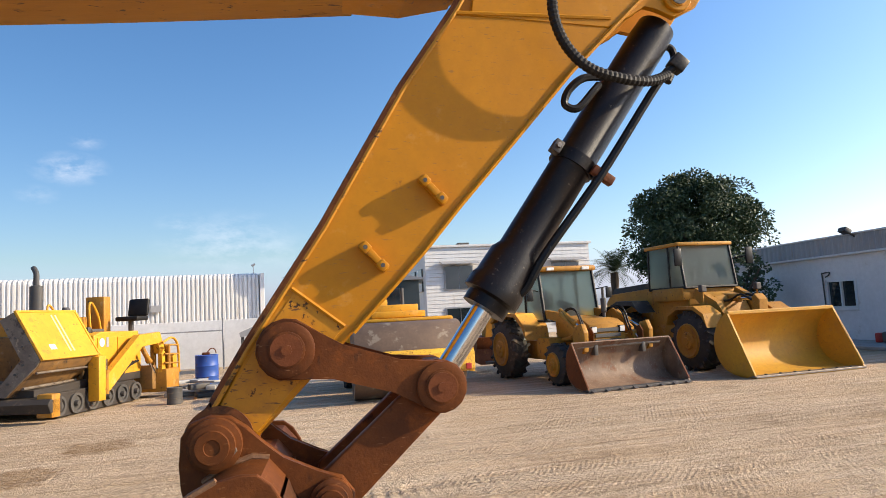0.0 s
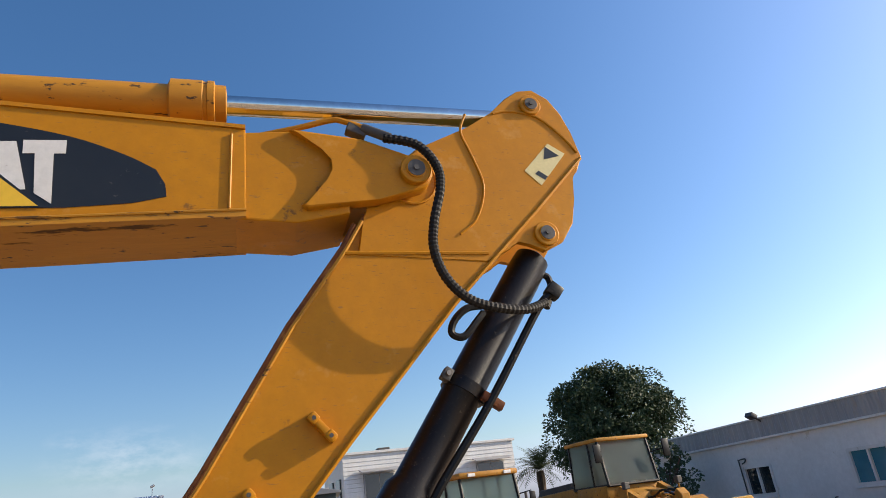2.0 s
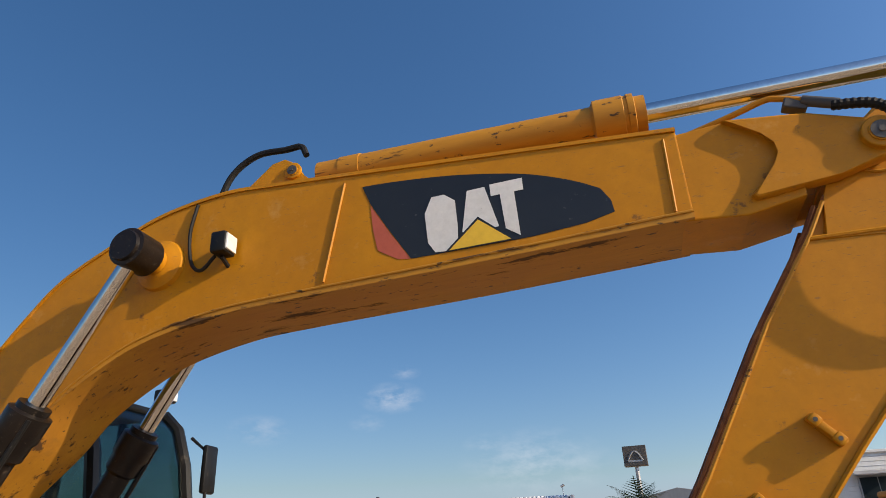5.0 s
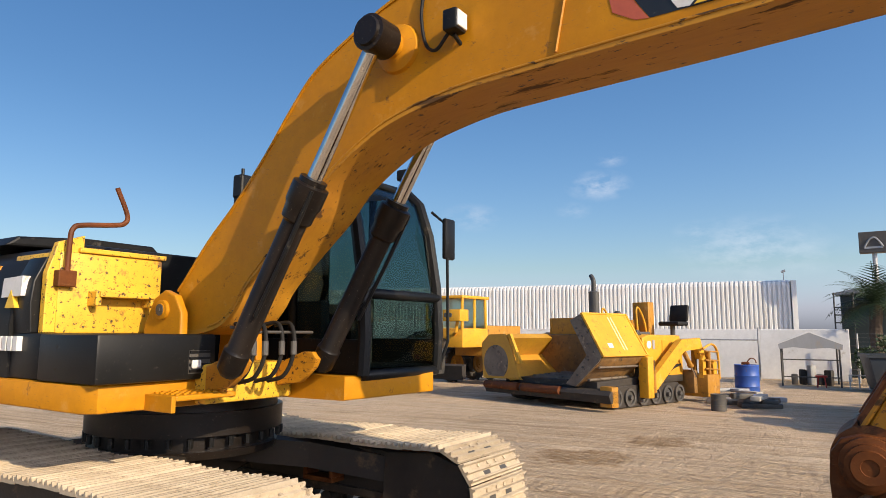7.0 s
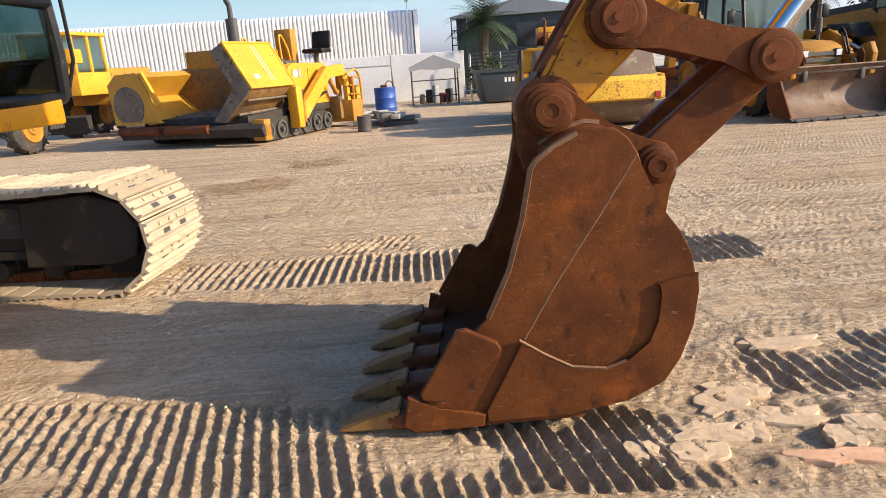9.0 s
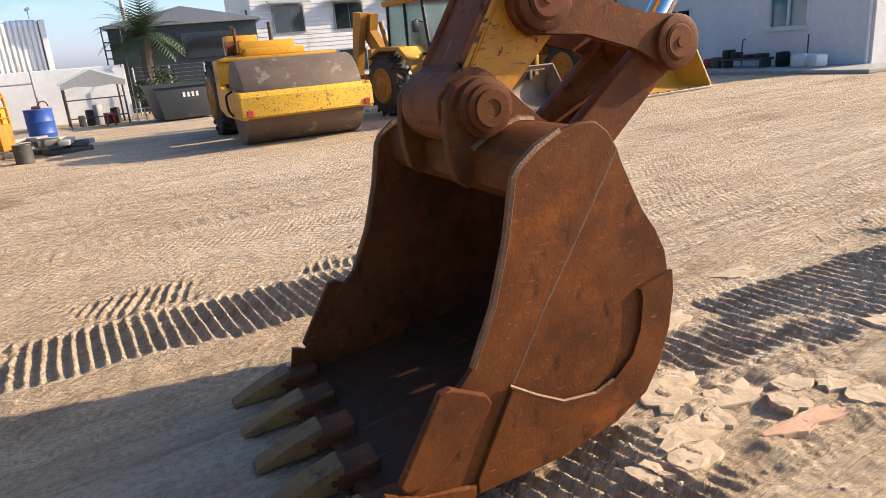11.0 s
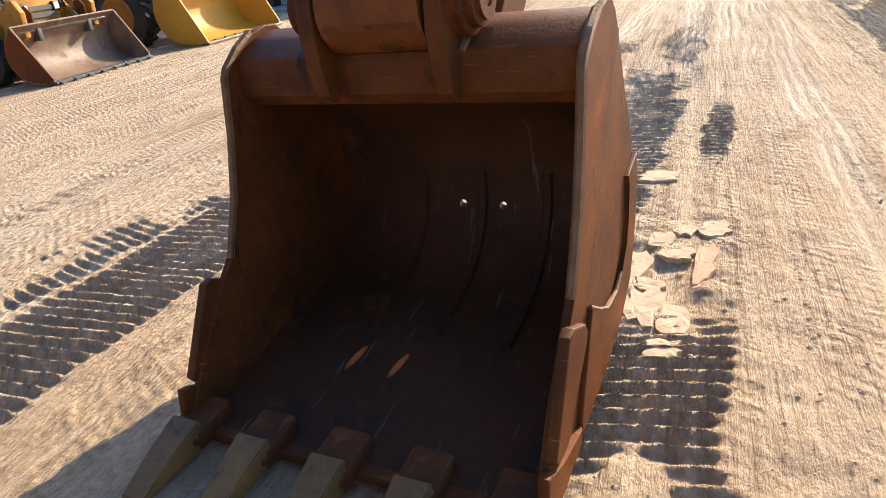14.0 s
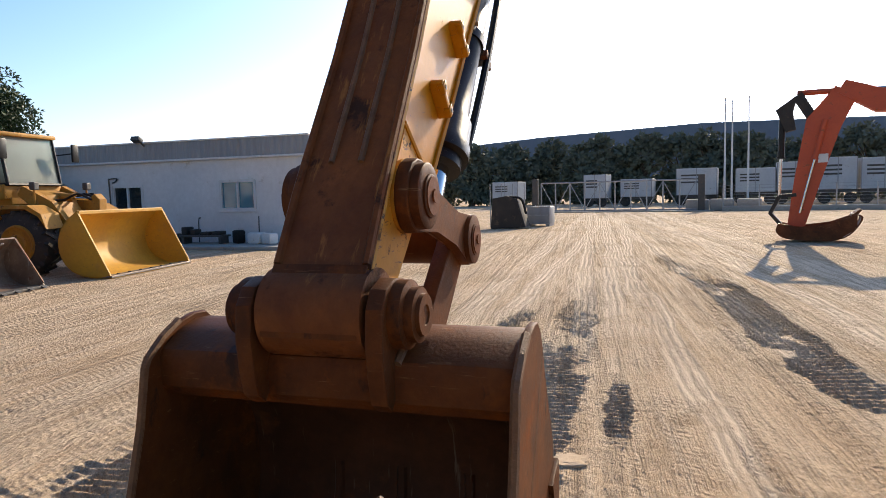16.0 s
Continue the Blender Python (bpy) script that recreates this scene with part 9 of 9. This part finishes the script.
tree((19.5, 26.8), 7.3, 3.0, 3, "large round dark green tree behind the hut", 200, 300, 0.14, 0.30)
tree((16.6, 20.4), 3.3, 1.15, 8, "small pale green shrub tree beside the hut", 36, 70, 0.13, 0.2, "shrub", LEAF_PALM)
tree((1.9, 25.9), 1.7, 0.75, 9, "low green bush behind the skip", 22, 70, 0.10, 0.1, "bush")


def palm(p, h, r, seed, label, fronds=52):
    rng = random.Random(seed)
    t = thing("palm_tree", pose(*p, 0), label, "palm")
    bm = B()
    pts = [(0.03 * math.sin(k), 0.02 * k, h * k / 8) for k in range(9)]
    tube(bm, pts, 0.2, 10, 0.12)
    part("trunk", bm, BARK, t)
    for k in range(fronds):
        a = 2.4 * k
        up = rng.uniform(-0.15, 1.25)
        L = r * rng.uniform(0.8, 1.1)
        bm = B()
        prev = None
        d0 = Vector((math.cos(a) * math.cos(up), math.sin(a) * math.cos(up), math.sin(up)))
        c = Vector(pts[-1]) + Vector((0, 0, 0.1))
        side = Vector((-math.sin(a), math.cos(a), 0))
        step = L / 14
        for j in range(14):
            d0 = (d0 + Vector((0, 0, -0.055 - 0.006 * j))).normalized()
            c2 = c + d0 * step
            for s in (-1, 1):
                w = L * 0.26 * math.sin(math.pi * min(1, (j + 2) / 15)) + 0.05
                tip = c + side * s * w + d0 * w * 0.75 + Vector((0, 0, -0.10 * w))
                bm.faces.new([bm.verts.new(q) for q in (c, c + d0 * step * 0.45, tip)])
            bm.faces.new([bm.verts.new(q) for q in (c - side * 0.015, c2 - side * 0.012, c2 + side * 0.012, c + side * 0.015)])
            c = c2
        part("frond", bm, LEAF_PALM, t)
    return t


palm((18.0, 31.6), 3.3, 1.9, 2, "date palm with grey-green fronds")
palm((2.2, 28.3), 2.7, 1.8, 5, "date palm with grey-green fronds beside the dark shed", 56)
# belt of dark trees behind the trailers
rng = random.Random(11)
for k in range(26):
    y = 26 - 2.35 * k + rng.uniform(-0.6, 0.6)
    tree((72 - 0.11 * (26 - y) + rng.uniform(-1.5, 1.5), y), rng.uniform(5.8, 7.0), rng.uniform(2.0, 2.8), 40 + k, "tall dark green tree in a dense shelter belt", 60, 46, 0.50, 0.0, "tree", LEAF_HAZED)

# ---- slabs of dried crust beside the bucket ----
CRUST = mat("pale_dried_crust", (0.62, 0.46, 0.305), (0.53, 0.385, 0.245), 5, 0.95, bump=0.35, bump_scale=45, stain=(0.62, 0.47, 0.31), stain_scale=9, stain_amount=0.3, stain_soft=0.12, spec=0.12)
CRUST_RED = mat("reddish_dried_crust", (0.66, 0.40, 0.26), (0.56, 0.33, 0.20), 5, 0.95, bump=0.35, bump_scale=45, stain=(0.74, 0.56, 0.40), stain_scale=7, stain_amount=0.35, stain_soft=0.12, spec=0.12)


def crust_slab(u, v, du, dv, seed, mt, label):
    """A broken flake of crust: an uneven outline with chipped sides and a nearly flat top."""
    r = random.Random(seed)
    c = EX @ Vector((u, v, 0))
    ring = 17
    outline = []
    for i in range(ring):
        a = 2 * math.pi * i / ring
        k = r.uniform(0.70, 1.25) / max(abs(math.cos(a)), abs(math.sin(a))) ** 0.7
        outline.append((math.cos(a) * du * 0.5 * k, math.sin(a) * dv * 0.5 * k))
    xs = [c.x] + [(EX @ Vector((u + p, v + q, 0))).x for p, q in outline]
    ys = [c.y] + [(EX @ Vector((u + p, v + q, 0))).y for p, q in outline]
    base = float(np.mean(relief(np.array([xs]), np.array([ys]))))
    tilt_u, tilt_v = r.uniform(-0.03, 0.03), r.uniform(-0.03, 0.03)
    t = r.uniform(0.008, 0.015)
    bm = B()
    rows = []
    for k, h in ((1.0, -0.045), (1.0, t * 0.4), (0.965, t * 0.9), (0.6, t)):
        rows.append([bm.verts.new((p * k * r.uniform(0.97, 1.03), q * k * r.uniform(0.97, 1.03), h + tilt_u * p + tilt_v * q + r.uniform(-0.0025, 0.0025) * (h > 0))) for p, q in outline])
    for lo, hi in zip(rows, rows[1:]):
        for i in range(ring):
            bm.faces.new((lo[i], lo[(i + 1) % ring], hi[(i + 1) % ring], hi[i]))
    bm.faces.new(rows[-1])
    bm.faces.new(rows[0][::-1])
    ob = part("crust_slab", bm, mt)
    ob.matrix_world = Matrix.Translation((c.x, c.y, base)) @ EX.to_3x3().to_4x4()
    tagged(ob, label, "sand crust", "flakes of crust beside the bucket")


for k, (u, v, du, dv) in enumerate(((0.185, -0.73, 0.11, 0.08), (0.38, -0.735, 0.20, 0.075), (0.455, -0.62, 0.21, 0.10), (0.62, -0.61, 0.10, 0.08), (0.58, -0.42, 0.18, 0.12), (1.04, 0.13, 0.32, 0.10), (1.19, -0.81, 0.16, 0.09),
                                    (1.89, 0.44, 0.24, 0.10), (1.155, -0.68, 0.11, 0.07), (0.675, -0.30, 0.23, 0.10), (1.89, -0.46, 0.16, 0.16), (0.91, -0.68, 0.14, 0.09), (0.80, -0.52, 0.20, 0.10), (1.02, -0.60, 0.15, 0.08))):
    crust_slab(u, v, du * 1.15, dv * 1.45, 60 + k, CRUST, "broken pale flake of dried sand crust on the yard")
crust_slab(0.855, -0.80, 0.37, 0.085, 90, CRUST_RED, "long reddish flake of dried sand crust on the yard")

# ---- clods and pebbles on the sand ----
CLOD = mat("sand_clod", (0.56, 0.43, 0.29), (0.48, 0.36, 0.235), 9, 0.95, bump=0.5, bump_scale=60, spec=0.15)
rng = random.Random(21)


xs, ys, rs = [], [], []
for _ in range(5200):
    if rng.random() < 0.45:
        x, y = rng.uniform(-2.6, 5.0), rng.uniform(1.6, 3.1) - 0.05 * rng.random()
    else:
        x, y = rng.uniform(-4, 9), rng.uniform(-3.5, 8.5)
    xs.append(x), ys.append(y), rs.append(0.003 + 0.011 * rng.random() ** 4)
zs = relief(np.array([xs]), np.array([ys]))[0]
verts, faces = [], []
for x, y, z, r in zip(xs, ys, zs, rs):
    b = len(verts)
    for dx, dy, dz in ((1, 0, 0), (0, 1, 0), (-1, 0, 0), (0, -1, 0), (0, 0, 0.9), (0, 0, -0.6)):
        j = rng.uniform(0.6, 1.25)
        verts.append((x + dx * r * j, y + dy * r * j, z + r * 0.05 + dz * r * j * 0.7))
    faces += [(b, b + 1, b + 4), (b + 1, b + 2, b + 4), (b + 2, b + 3, b + 4), (b + 3, b, b + 4), (b + 1, b, b + 5), (b + 2, b + 1, b + 5), (b + 3, b + 2, b + 5), (b, b + 3, b + 5)]
me = bpy.data.meshes.new("sand_clods")
me.from_pydata(verts, [], faces)
me.materials.append(CLOD)
tagged(new("sand_clods", me), "small clods and pebbles scattered over the sand", "clods", kind="stuff")
